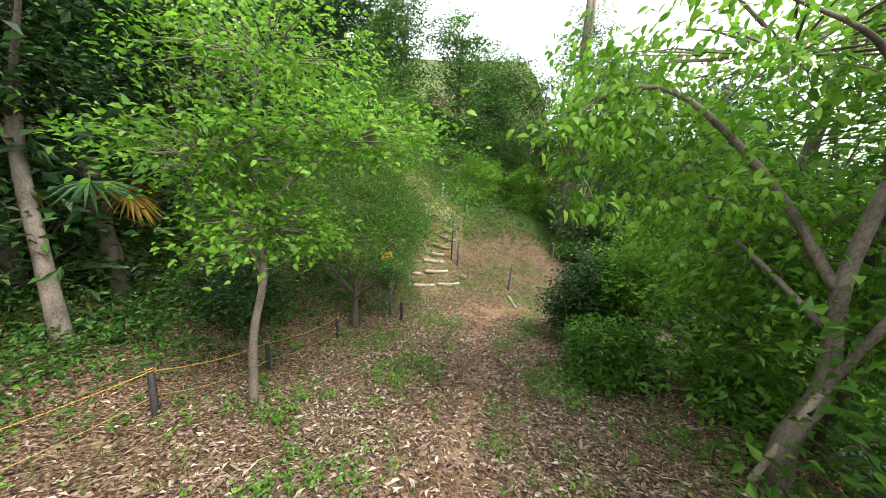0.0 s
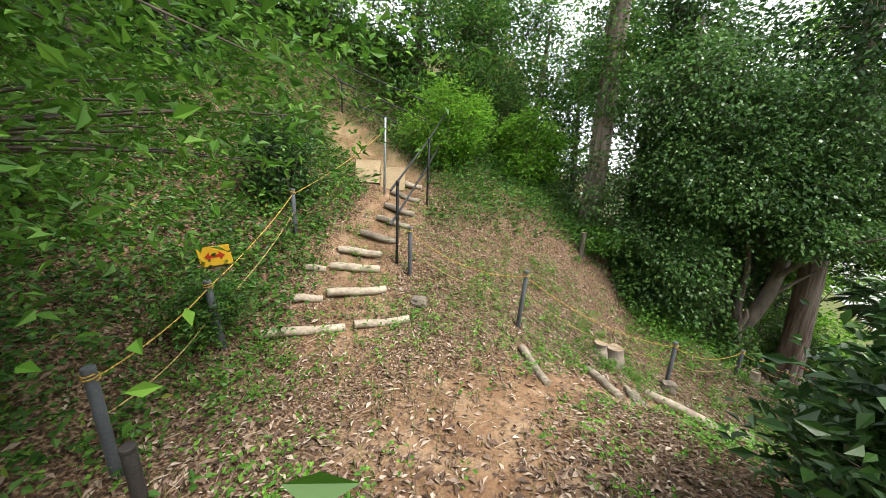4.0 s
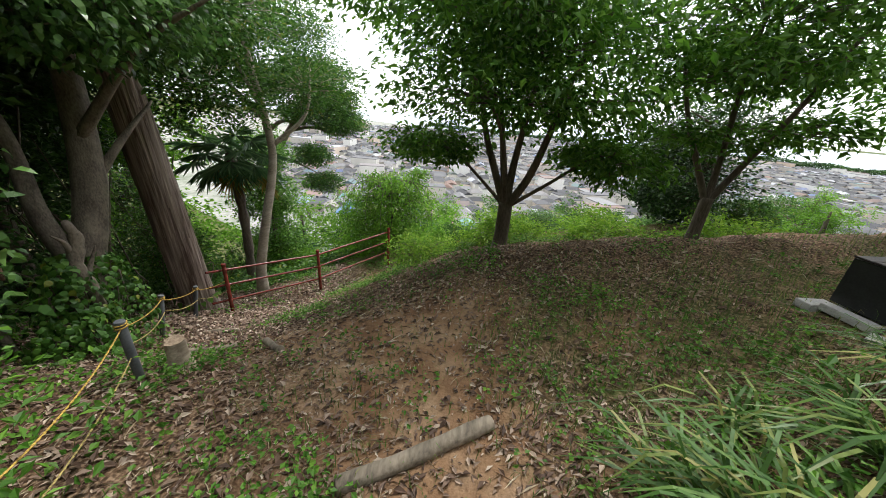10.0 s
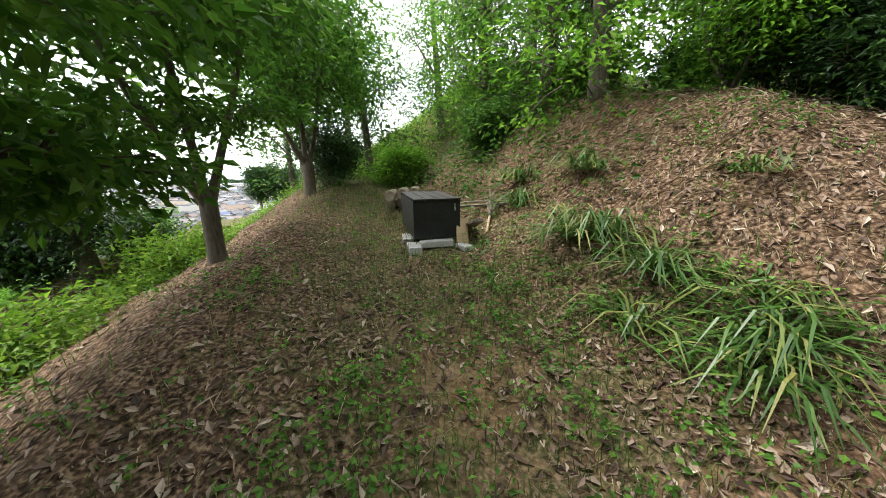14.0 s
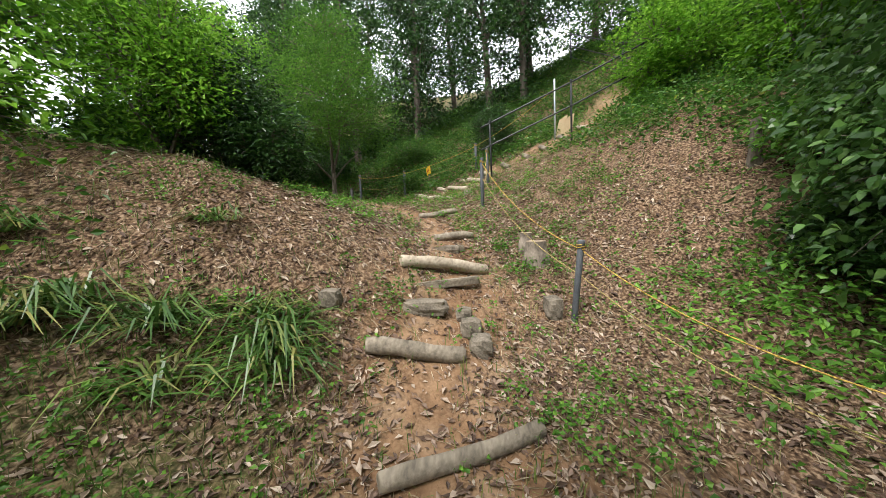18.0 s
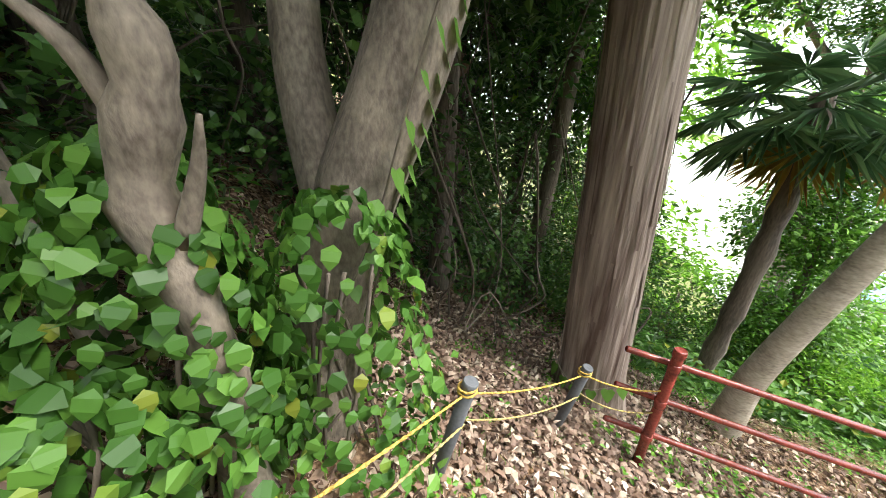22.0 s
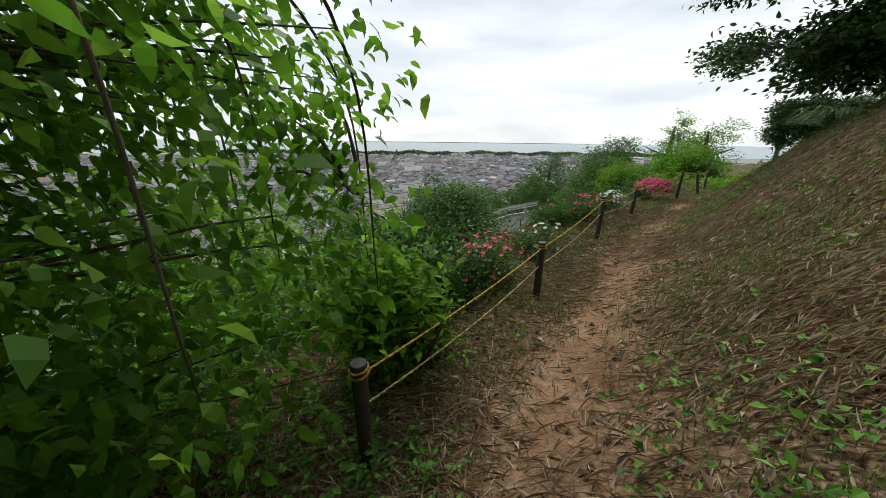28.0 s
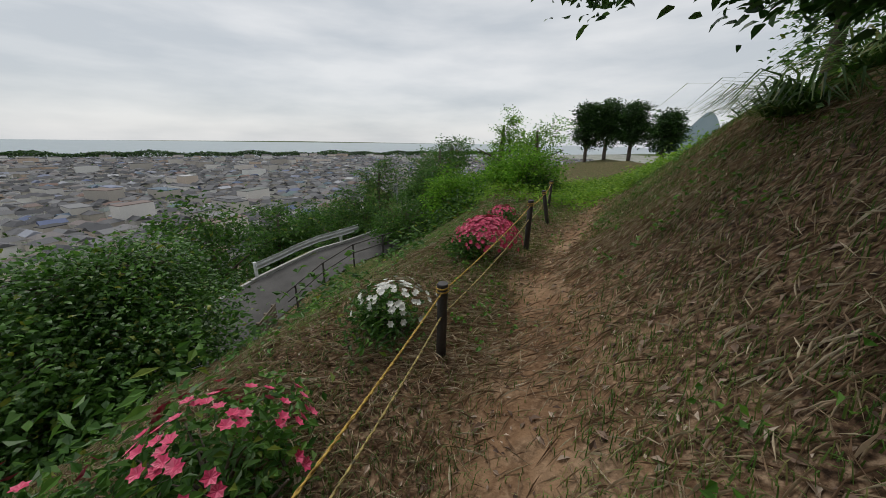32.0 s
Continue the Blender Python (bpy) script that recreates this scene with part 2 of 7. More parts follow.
ROOF_ONE = island_mat("near_house_roofs", [(0, (0.07, 0.075, 0.085)), (0.6, (0.19, 0.19, 0.2)), (0.8, (0.34, 0.2, 0.15)), (0.9, (0.12, 0.28, 0.25)), (0.95, (0.08, 0.14, 0.34)), (1, (0.6, 0.6, 0.6))], 0.6, True)
GLASS = surface("window_glass_dark", (0.03, 0.035, 0.04), (0.07, 0.08, 0.09), 2, 0.15, 0, 0.0)


def ground_material():
    """Soil, litter and thin grass by height-independent noise; bare trodden soil from the mesh's trodden attribute."""
    m, n, l, b = node_mat("ground_soil")
    at = n.new("ShaderNodeAttribute")
    at.attribute_name = "trodden"
    gr = n.new("ShaderNodeAttribute")
    gr.attribute_name = "green"
    soil = ramp(n, l, noise_fac(n, l, 2.2, 8), [(0.3, (0.15, 0.08, 0.042)), (0.5, (0.25, 0.148, 0.082)), (0.7, (0.37, 0.25, 0.155))])
    lit = ramp(n, l, noise_fac(n, l, 34, 8), [(0.36, (0.022, 0.013, 0.008)), (0.5, (0.10, 0.06, 0.036)), (0.64, (0.29, 0.20, 0.13))])
    green = ramp(n, l, noise_fac(n, l, 18, 8), [(0.3, (0.03, 0.05, 0.012)), (0.55, (0.07, 0.105, 0.025)), (0.75, (0.14, 0.15, 0.05))])

    def mixed(fac, a, c):
        x = n.new("ShaderNodeMix")
        x.data_type = "RGBA"
        l.new(fac, x.inputs["Factor"])
        l.new(a, x.inputs["A"])
        l.new(c, x.inputs["B"])
        return x.outputs["Result"]

    def broken(attr, scale):
        s = n.new("ShaderNodeMath")
        s.operation = "MULTIPLY_ADD"
        s.inputs[1].default_value, s.inputs[2].default_value = 1.6, -0.8
        l.new(noise_fac(n, l, scale, 6), s.inputs[0])
        a = n.new("ShaderNodeMath")
        a.operation, a.use_clamp = "ADD", True
        l.new(s.outputs[0], a.inputs[0])
        l.new(attr, a.inputs[1])
        return a.outputs[0]

    col = mixed(broken(gr.outputs["Fac"], 5), lit, green)
    col = mixed(broken(at.outputs["Fac"], 7), col, soil)
    l.new(col, b.inputs["Base Color"])
    b.inputs["Roughness"].default_value = 0.95
    b.inputs["Specular IOR Level"].default_value = 0.15
    add_bump(n, l, b, noise_fac(n, l, 22, 8), 0.9, 0.03)
    return m


SOIL = ground_material()
SEA = surface("sea", (0.16, 0.22, 0.24), (0.24, 0.30, 0.32), 0.02, 0.3, 0, 0.1, None, 0.2)
FIELD = surface("far_ground", (0.14, 0.16, 0.11), (0.34, 0.33, 0.30), 0.03, 0.95, 0, 0.0, None, 0.3)


# ---- shapes ----
def part(name, bm, material, parent=None, label=""):
    me = bpy.data.meshes.new(name)
    bm.to_mesh(me)
    bm.free()
    me.materials.append(material)
    ob = new(name, me)
    ob.parent = parent
    if label:
        tagged(ob, label)
    return ob


def raw(name, verts, faces, material, parent=None, smooth_shade=False):
    """A mesh object from arrays of vertices and of equal-sized faces."""
    me = bpy.data.meshes.new(name)
    verts, faces = np.asarray(verts, np.float32), np.asarray(faces, np.int32)
    k = faces.shape[1]
    me.vertices.add(len(verts))
    me.vertices.foreach_set("co", verts.ravel())
    me.loops.add(faces.size)
    me.loops.foreach_set("vertex_index", faces.ravel())
    me.polygons.add(len(faces))
    me.polygons.foreach_set("loop_start", np.arange(0, faces.size, k, dtype=np.int32))
    me.polygons.foreach_set("use_smooth", np.full(len(faces), smooth_shade))
    me.update(calc_edges=True)
    me.materials.append(material)
    ob = new(name, me)
    ob.parent = parent
    return ob


def thing(name, at, label, category, group="", rz=0.0):
    e = new(name)
    e.matrix_world = pose(*at, 0, 0, rz)
    return tagged(e, label, category, group)


def tube_arrays(points, radii, sides=8, cap=True):
    """Vertices and quads of a tube that follows points."""
    p = np.asarray(points, float)
    r = np.broadcast_to(np.asarray(radii, float), (len(p),))
    d = np.gradient(p, axis=0)
    d /= np.linalg.norm(d, axis=1)[:, None] + 1e-9
    ref = np.eye(3)[np.argmin(np.abs(d).max(axis=0))]
    u = np.cross(d, ref)
    u /= np.linalg.norm(u, axis=1)[:, None] + 1e-9
    v = np.cross(d, u)
    a = np.arange(sides) * 2 * np.pi / sides
    ring = p[:, None] + r[:, None, None] * (np.cos(a)[None, :, None] * u[:, None] + np.sin(a)[None, :, None] * v[:, None])
    vs = ring.reshape(-1, 3)
    i = np.arange(len(p) - 1)[:, None] * sides
    j = np.arange(sides)[None]
    f = np.stack([i + j, i + (j + 1) % sides, i + sides + (j + 1) % sides, i + sides + j], -1).reshape(-1, 4)
    if cap:
        vs = np.vstack([vs, p[0], p[-1]])
        n0, n1, base = len(vs) - 2, len(vs) - 1, (len(p) - 1) * sides
        k = np.arange(sides)
        f = np.vstack([f, np.stack([k, np.full(sides, n0), np.full(sides, n0), (k + 1) % sides], -1)[:, [0, 1, 3, 3]],
                       np.stack([base + k, base + (k + 1) % sides, np.full(sides, n1), np.full(sides, n1)], -1)])
    return vs, f


def tubes(name, runs, material, parent=None, sides=8):
    """One mesh of several tubes: runs of (points, radii)."""
    vs, fs, k = [], [], 0
    for p, r in runs:
        v, f = tube_arrays(p, r, sides, False)
        vs.append(v)
        fs.append(f + k)
        k += len(v)
    return raw(name, np.vstack(vs), np.vstack(fs), material, parent, True)


def rod(name, points, radii, material, parent=None, sides=12, bevel=0.0, label=""):
    """A round bar with closed, slightly domed ends."""
    p = [Vector(q) for q in points]
    r = [radii] * len(p) if isinstance(radii, (int, float)) else list(radii)
    if bevel:
        d0, d1 = (p[1] - p[0]).normalized(), (p[-1] - p[-2]).normalized()
        p = [p[0], p[0] + d0 * bevel] + p[1:-1] + [p[-1] - d1 * bevel, p[-1]]
        r = [r[0] - bevel * 0.7, r[0]] + r[1:-1] + [r[-1], r[-1] - bevel * 0.7]
    bm = bmesh.new()
    rings = []
    for k, q in enumerate(p):
        d = (p[min(k + 1, len(p) - 1)] - p[max(k - 1, 0)]).normalized()
        u = d.orthogonal().normalized() if k == 0 else (u - d * u.dot(d)).normalized()
        v = d.cross(u)
        rings.append([bm.verts.new(q + r[k] * (math.cos(a) * u + math.sin(a) * v)) for a in (2 * math.pi * s / sides for s in range(sides))])
    for a, b in zip(rings, rings[1:]):
        for s in range(sides):
            bm.faces.new((a[s], a[(s + 1) % sides], b[(s + 1) % sides], b[s])).smooth = True
    bm.faces.new(rings[0][::-1])
    bm.faces.new(rings[-1])
    return part(name, bm, material, parent, label)


def block(name, size, at, material, parent=None, bevel=0.008, turn=(0, 0, 0), label="", jitter=0.0):
    bm = bmesh.new()
    bmesh.ops.create_cube(bm, size=1)
    bmesh.ops.scale(bm, vec=size, verts=bm.verts)
    if bevel:
        bmesh.ops.bevel(bm, geom=bm.edges, offset=bevel, segments=2, affect="EDGES")
    if jitter:
        for v in bm.verts:
            v.co += Vector((random.uniform(-1, 1), random.uniform(-1, 1), random.uniform(-1, 1))) * jitter
    bm.transform(pose(*at, *turn))
    return part(name, bm, material, parent, label)


def unit(v):
    return v / (np.linalg.norm(v, axis=-1, keepdims=True) + 1e-9)


def leaves(name, at, axis, length, width, material, parent=None, fold=0.25, up=None, rng=None, fine=False):
    """Folded leaves, one island each: a base, two or four side points and a tip."""
    n = len(at)
    axis = unit(axis)
    up = unit(rng.normal(size=(n, 3)) * 0.6 + np.array([0, 0, 1.0])) if up is None else up
    side = unit(np.cross(axis, up))
    nrm = np.cross(side, axis)
    L, W = np.broadcast_to(length, (n,))[:, None], np.broadcast_to(width, (n,))[:, None]
    if fine:
        lo, hi = at + axis * L * 0.28, at + axis * L * 0.66 - nrm * L * 0.04
        v = np.stack([at, lo + side * W * 0.46 + nrm * W * fold, hi + side * W * 0.4 + nrm * W * fold * 0.8, at + axis * L - nrm * L * 0.16,
                      hi - side * W * 0.4 + nrm * W * fold * 0.8, lo - side * W * 0.46 + nrm * W * fold], 1).reshape(-1, 3)
        i = np.arange(n)[:, None] * 6
        f = np.concatenate([i + [[0, 1, 5]], i + [[1, 2, 4]], i + [[1, 4, 5]], i + [[2, 3, 4]]], 1).reshape(-1, 3)
        return raw(name, v, f, material, parent)
    mid = at + axis * L * 0.45
    v = np.stack([at, mid + side * W * 0.5 + nrm * W * fold, at + axis * L - nrm * L * 0.12, mid - side * W * 0.5 + nrm * W * fold], 1).reshape(-1, 3)
    i = np.arange(n)[:, None] * 4
    f = np.concatenate([i + [[0, 1, 2]], i + [[0, 2, 3]]], 1).reshape(-1, 3)
    return raw(name, v, f, material, parent)


def blades(name, at, lean, height, width, material, parent=None):
    """Bent grass blades of two pieces."""
    n = len(at)
    h, w = np.broadcast_to(height, (n,))[:, None], np.broadcast_to(width, (n,))[:, None]
    z = np.array([[0, 0, 1.0]])
    side = unit(np.cross(lean + 1e-3, z))
    mid = at + z * h * 0.62 + lean * h * 0.28
    tip = at + z * h * (0.95 - 0.5 * np.linalg.norm(lean, axis=1, keepdims=True)) + lean * h * 0.85
    v = np.stack([at - side * w / 2, at + side * w / 2, mid + side * w * 0.38, mid - side * w * 0.38, tip], 1).reshape(-1, 3)
    i = np.arange(n)[:, None] * 5
    f = np.concatenate([i + [[0, 1, 2]], i + [[0, 2, 3]], i + [[3, 2, 4]]], 1).reshape(-1, 3)
    return raw(name, v, f, material, parent)


def gz(x, y):
    return float(ground_z(x, y)[0])


def curve_pts(a, b, bend, n=6, rng=None):
    a, b = np.array(a, float), np.array(b, float)
    f = np.linspace(0, 1, n)[:, None]
    off = np.array(bend, float) * np.sin(f * np.pi)
    return a + (b - a) * f + off


def tree(name, at, label, trunk, limbs, crowns, leaf, bark, count, size, seed, droop=0.0, category="tree", twig=1.0, sides=10, group="", fine=False):
    """A tree: trunk points and radii, limbs that leave it, and crowns (centre, radii) filled with twigs and leaves.
    All points are taken from the foot of the tree."""
    rng = np.random.default_rng(seed)
    t = thing(name, at, label, category, group)
    tp, tr = trunk
    if tp:
        v, f = tube_arrays(smooth_line(tp), np.interp(np.linspace(0, 1, 6 * (len(tp) - 1) + 1), np.linspace(0, 1, len(tr)), tr), sides)
        raw("trunk", v, f, bark, t, True)
    for lp, lr in limbs:
        pts_ = smooth_line(lp)
        v, f = tube_arrays(pts_, np.linspace(lr[0], lr[1], len(pts_)), 7)
        raw("limb", v, f, bark, t, True)
    for c, rad, share in crowns:
        n = int(count * share)
        k = max(8, n // 32)
        heads = unit(rng.normal(size=(k, 3))) * (rng.random((k, 1)) ** 0.45) * np.array(rad) + np.array(c)
        heads[:, 2] += 0.12 * rad[2] * np.sin(heads[:, 0] * 5 + seed) * np.cos(heads[:, 1] * 4)
        wx, wy = heads[:, 0] + at[0], heads[:, 1] + at[1]
        free = (to_line(wx, wy, ROUTE)[0] > 0.95 + 0.1 * np.mean(rad)) | (heads[:, 2] + at[2] - ground_z(wx, wy) > 2.3)
        if not free.any():
            continue
        n, heads = int(n * free.mean()), heads[free]
        k = len(heads)
        out = unit((heads - np.array(c)) / np.array(rad))
        runs = []
        for h, o in zip(heads, out):
            runs.append((curve_pts(np.array(c) + (h - np.array(c)) * 0.35 - [0, 0, 0.1 * rad[2]], h, (0, 0, 0.06 * rad[2]), 3), np.linspace(0.012, 0.003, 3) * twig))
        tagged(tubes("twig_spray", runs[:70], bark, t, 3), kind="stuff")
        pick = rng.integers(0, k, n)
        spread = rng.normal(size=(n, 3)) * (0.13 * np.mean(rad) + 0.07) * np.array([1, 1, 0.55])
        pos = heads[pick] + spread
        ax = out[pick] * 0.7 + rng.normal(size=(n, 3)) * 0.8
        ax[:, 2] = ax[:, 2] * 0.5 - droop
        ln = size * rng.uniform(0.6, 1.25, n)
        leaves("crown", pos, ax, ln, ln * 0.48, leaf, t, rng=rng, fine=fine)
    return t


def smooth_line(points, n=6):
    """A Catmull-Rom line through the points, n pieces a span."""
    p = [np.array(q, float) for q in points]
    p = [2 * p[0] - p[1]] + p + [2 * p[-1] - p[-2]]
    out = []
    for a, b, c, d in zip(p, p[1:], p[2:], p[3:]):
        for k in range(n):
            t = k / n
            out.append(0.5 * (2 * b + (c - a) * t + (2 * a - 5 * b + 4 * c - d) * t * t + (3 * b - a - 3 * c + d) * t ** 3))
    return np.array(out + [p[-2]])


def bush(name, at, label, radii, leaf, count, size, seed, lift=0.5, droop=0.0, category="bush", group="", fine=False):
    """A bush: a few stems and a crown of leaves that thins towards its outline."""
    x, y = at
    z = gz(x, y)
    r = radii
    rng = np.random.default_rng(seed + 77)
    stems = [([(0, 0, -0.05), (0.3 * r[0] * math.cos(a), 0.3 * r[1] * math.sin(a), lift * r[2] * 0.8), (0.55 * r[0] * math.cos(a), 0.55 * r[1] * math.sin(a), lift * r[2] + 0.4 * r[2])], (0.014 + 0.01 * r[2], 0.005))
             for a in rng.uniform(0, 6.28, 5)]
    lobes = [((0, 0, r[2] * lift + 0.35 * r[2]), (r[0] * 0.8, r[1] * 0.8, r[2] * 0.75), 0.5)]
    for a in rng.uniform(0, 6.28, 5):
        q = rng.uniform(0.35, 0.6)
        lobes.append(((q * r[0] * math.cos(a), q * r[1] * math.sin(a), r[2] * rng.uniform(0.25, 0.95)), (r[0] * 0.45, r[1] * 0.45, r[2] * 0.38), 0.1))
    return tree(name, (x, y, z), label, ([], []), stems, lobes, leaf, BARK, count, size, seed, droop, category, 0.8, group=group, fine=fine)


# ---- the lie of the land: break lines of the plan (x, y, z) ----
ROUTE = [(2.60, -7.00, 3.10), (2.75, -3.00, 2.00), (2.77, -0.31, 0.85), (2.61, 1.77, 0.06), (2.61, 3.23, -0.36), (2.56, 6.22, -1.06), (2.83, 7.83, -1.34), (3.44, 8.81, -1.67), (4.08, 9.37, -1.92), (4.92, 9.57, -2.24), (5.80, 9.68, -2.52), (6.78, 9.55, -2.92), (7.74, 9.41, -3.11), (8.56, 9.57, -3.21), (9.42, 9.69, -3.25), (9.67, 9.50, -3.44), (9.64, 10.24, -3.41), (9.50, 11.05, -3.50), (9.48, 11.84, -3.74), (9.58, 12.63, -4.11), (10.02, 13.18, -4.45), (10.76, 13.43, -4.67), (11.83, 13.19, -5.11), (13.00, 12.68, -5.41), (13.78, 12.22, -5.48), (15.68, 10.43, -5.53), (16.30, 9.15, -5.55), (16.72, 7.88, -5.57), (17.28, 6.01, -5.48), (17.82, 3.36, -5.48), (17.91, 1.77, -5.45), (17.92, -1.42, -5.42), (17.65, -6.56, -5.40), (17.33, -12.55, -5.38)]
STAIR = [(1.00, 8.90, -1.38), (0.85, 9.90, -1.12), (0.70, 10.40, -0.85), (0.75, 11.40, -0.40), (0.80, 12.50, 0.05), (0.60, 13.40, 0.50), (-1.20, 14.60, 1.20)]
POSTLINE = [(1.49, 10.50, -0.95), (2.40, 10.40, -1.25), (3.30, 10.20, -1.60), (5.05, 10.80, -2.35), (6.14, 10.95, -2.92), (6.60, 12.30, -2.90), (8.30, 12.20, -3.25), (9.90, 13.70, -4.24), (10.98, 14.15, -4.67)]
HILL = [(1.60, 14.50, 0.75), (3.40, 13.60, -0.15), (4.90, 13.60, -1.00), (5.70, 14.80, -0.95), (7.20, 15.60, -2.00), (9.20, 18.80, -3.20), (11.10, 20.30, -5.00)]
WOODFLOOR = [(9.15, 14.55, -3.91), (10.05, 16.04, -4.47), (10.68, 17.91, -5.14)]
LEFT = [(-0.20, -5.00, 2.10), (-0.45, -1.00, 0.90), (-0.39, 1.80, 0.02), (-0.43, 3.40, -0.60), (-0.34, 5.30, -1.15), (0.10, 7.00, -1.35), (0.00, 8.20, -1.10), (-0.60, 9.20, -0.70), (-0.50, 10.40, -0.30), (-1.20, 11.50, 0.30)]
LEFTHILL = [(-5.32, -10.45, 2.15), (-8.49, -0.97, 1.60), (-8.30, 7.60, 2.40), (-6.78, 13.11, 4.09), (-1.59, 19.18, 5.35)]
BANKTOP = [(6.00, -5.00, 2.00), (5.40, -1.80, 1.00), (5.00, 1.80, 0.20), (4.80, 4.00, -0.60), (4.80, 6.10, -0.85), (5.30, 8.40, -1.62)]
MOUND = [(6.6, 1.5, -0.1), (6.4, 3.2, -0.3), (6.2, 5.0, -0.5), (5.9, 6.5, -0.72), (5.8, 7.4, -1.2)]
BANKTOE = [(9.40, -3.00, -2.00), (8.50, 2.80, -2.10), (8.00, 6.00, -2.30), (7.70, 7.60, -2.55), (7.40, 8.60, -2.90)]
TERRACE = [(8.90, 8.30, -2.95), (9.10, 6.90, -2.70), (9.30, 5.90, -2.50), (9.70, 4.00, -2.25), (10.40, 1.00, -1.95), (11.50, -4.00, -1.85), (12.50, -9.00, -1.80)]
CREST = [(9.60, 11.00, -3.65), (10.60, 10.20, -3.40), (11.90, 8.80, -3.05), (11.70, 7.20, -2.75), (11.45, 5.80, -2.50), (11.20, 2.50, -2.05), (12.20, -3.00, -1.90)]
BANK = [(11.60, 11.30, -4.20), (13.20, 10.20, -4.20), (14.30, 8.60, -3.90), (15.20, 5.60, -3.60), (15.70, 3.00, -3.40), (16.00, 0.50, -3.40), (16.40, -2.50, -4.20), (17.20, -6.00, -5.20)]
KNOLL = [(12.90, 8.60, -3.70), (13.30, 6.00, -3.50), (13.70, 3.50, -3.50), (14.40, 0.00, -3.60), (15.00, -5.00, -4.20)]
BANKFOOT = [(12.3, 11.9, -4.75), (13.4, 11.3, -4.95), (14.4, 10.55, -5.05)]
EDGE = [(11.88, 57.58, -1.10), (11.47, 28.32, -3.99), (11.77, 18.25, -5.57), (11.6, 14.5, -5.1), (13.5, 13.2, -5.45), (15.7, 11.9, -5.55), (16.75, 10.7, -5.55), (17.45, 8.6, -5.5), (18.05, 6.45, -5.45),
        (18.5, 4.5, -5.4), (18.72, 2, -5.4), (18.9, 0, -5.4), (20.3, -4, -5.4), (24.01, -16.37, -6.02),
        (30.98, -41.89, -8.05), (69.38, -150.73, -11.15), (-11.31, -487.38, -12.61)]
ROAD = [(14.78, 27.48, -14.06), (19.40, 18.37, -12.4), (22.9, 12.4, -11.0), (23.9, 8.6, -9.9), (24.05, 6.5, -9.3), (24.5, 4.6, -8.85), (25.2, 2.5, -8.35), (25.45, 1.0, -8.1), (25.27, -0.7, -7.75), (24.4, -2.4, -7.4), (23.95, -4.0, -7.2), (24.3, -5.6, -7.0), (26.5, -7.6, -6.95), (31.59, -11.6, -6.95), (39.90, -20.5, -7.09)]
PLAIN = -62.0


def densify(line, step):
    out = []
    for a, b in zip(line, line[1:]):
        a, b = np.array(a, float), np.array(b, float)
        n = max(1, int(np.linalg.norm(b - a) / step))
        out += [a + (b - a) * k / n for k in range(n)]
    return out + [np.array(line[-1], float)]


_nodes = []
for _line in (ROUTE, STAIR, POSTLINE, HILL, WOODFLOOR, LEFT, LEFTHILL, BANKTOP, MOUND, BANKTOE, TERRACE, CREST, BANK, BANKFOOT, KNOLL, EDGE[2:13]):
    for _p in densify(_line, 0.9):
        if all((_p[0] - q[0]) ** 2 + (_p[1] - q[1]) ** 2 > 0.12 for q in _nodes):
            _nodes.append(_p)
_nodes = np.array(_nodes)


def _kernel(d):
    return np.sqrt(d * d + 0.3)


_K = _kernel(np.linalg.norm(_nodes[:, None, :2] - _nodes[None, :, :2], axis=2))
_w = np.linalg.solve(_K - 0.25 * np.eye(len(_nodes)), _nodes[:, 2] + 2.0)


def to_line(x, y, line):
    """Distance to a line of the plan, the signed side (left is positive) and the line's height there."""
    best, side, zz = np.full(x.shape, 1e9), np.zeros(x.shape), np.zeros(x.shape)
    for a, b in zip(line, line[1:]):
        dx, dy = b[0] - a[0], b[1] - a[1]
        f = np.clip(((x - a[0]) * dx + (y - a[1]) * dy) / (dx * dx + dy * dy), 0, 1)
        px, py = x - a[0] - f * dx, y - a[1] - f * dy
        d = np.hypot(px, py)
        near = d < best
        best = np.where(near, d, best)
        side = np.where(near, np.sign(dx * py - dy * px), side)
        zz = np.where(near, a[2] + f * (b[2] - a[2]), zz)
    return best, side, zz


def smooth(a, b, v):
    f = np.clip((v - a) / (b - a), 0, 1)
    return f * f * (3 - 2 * f)


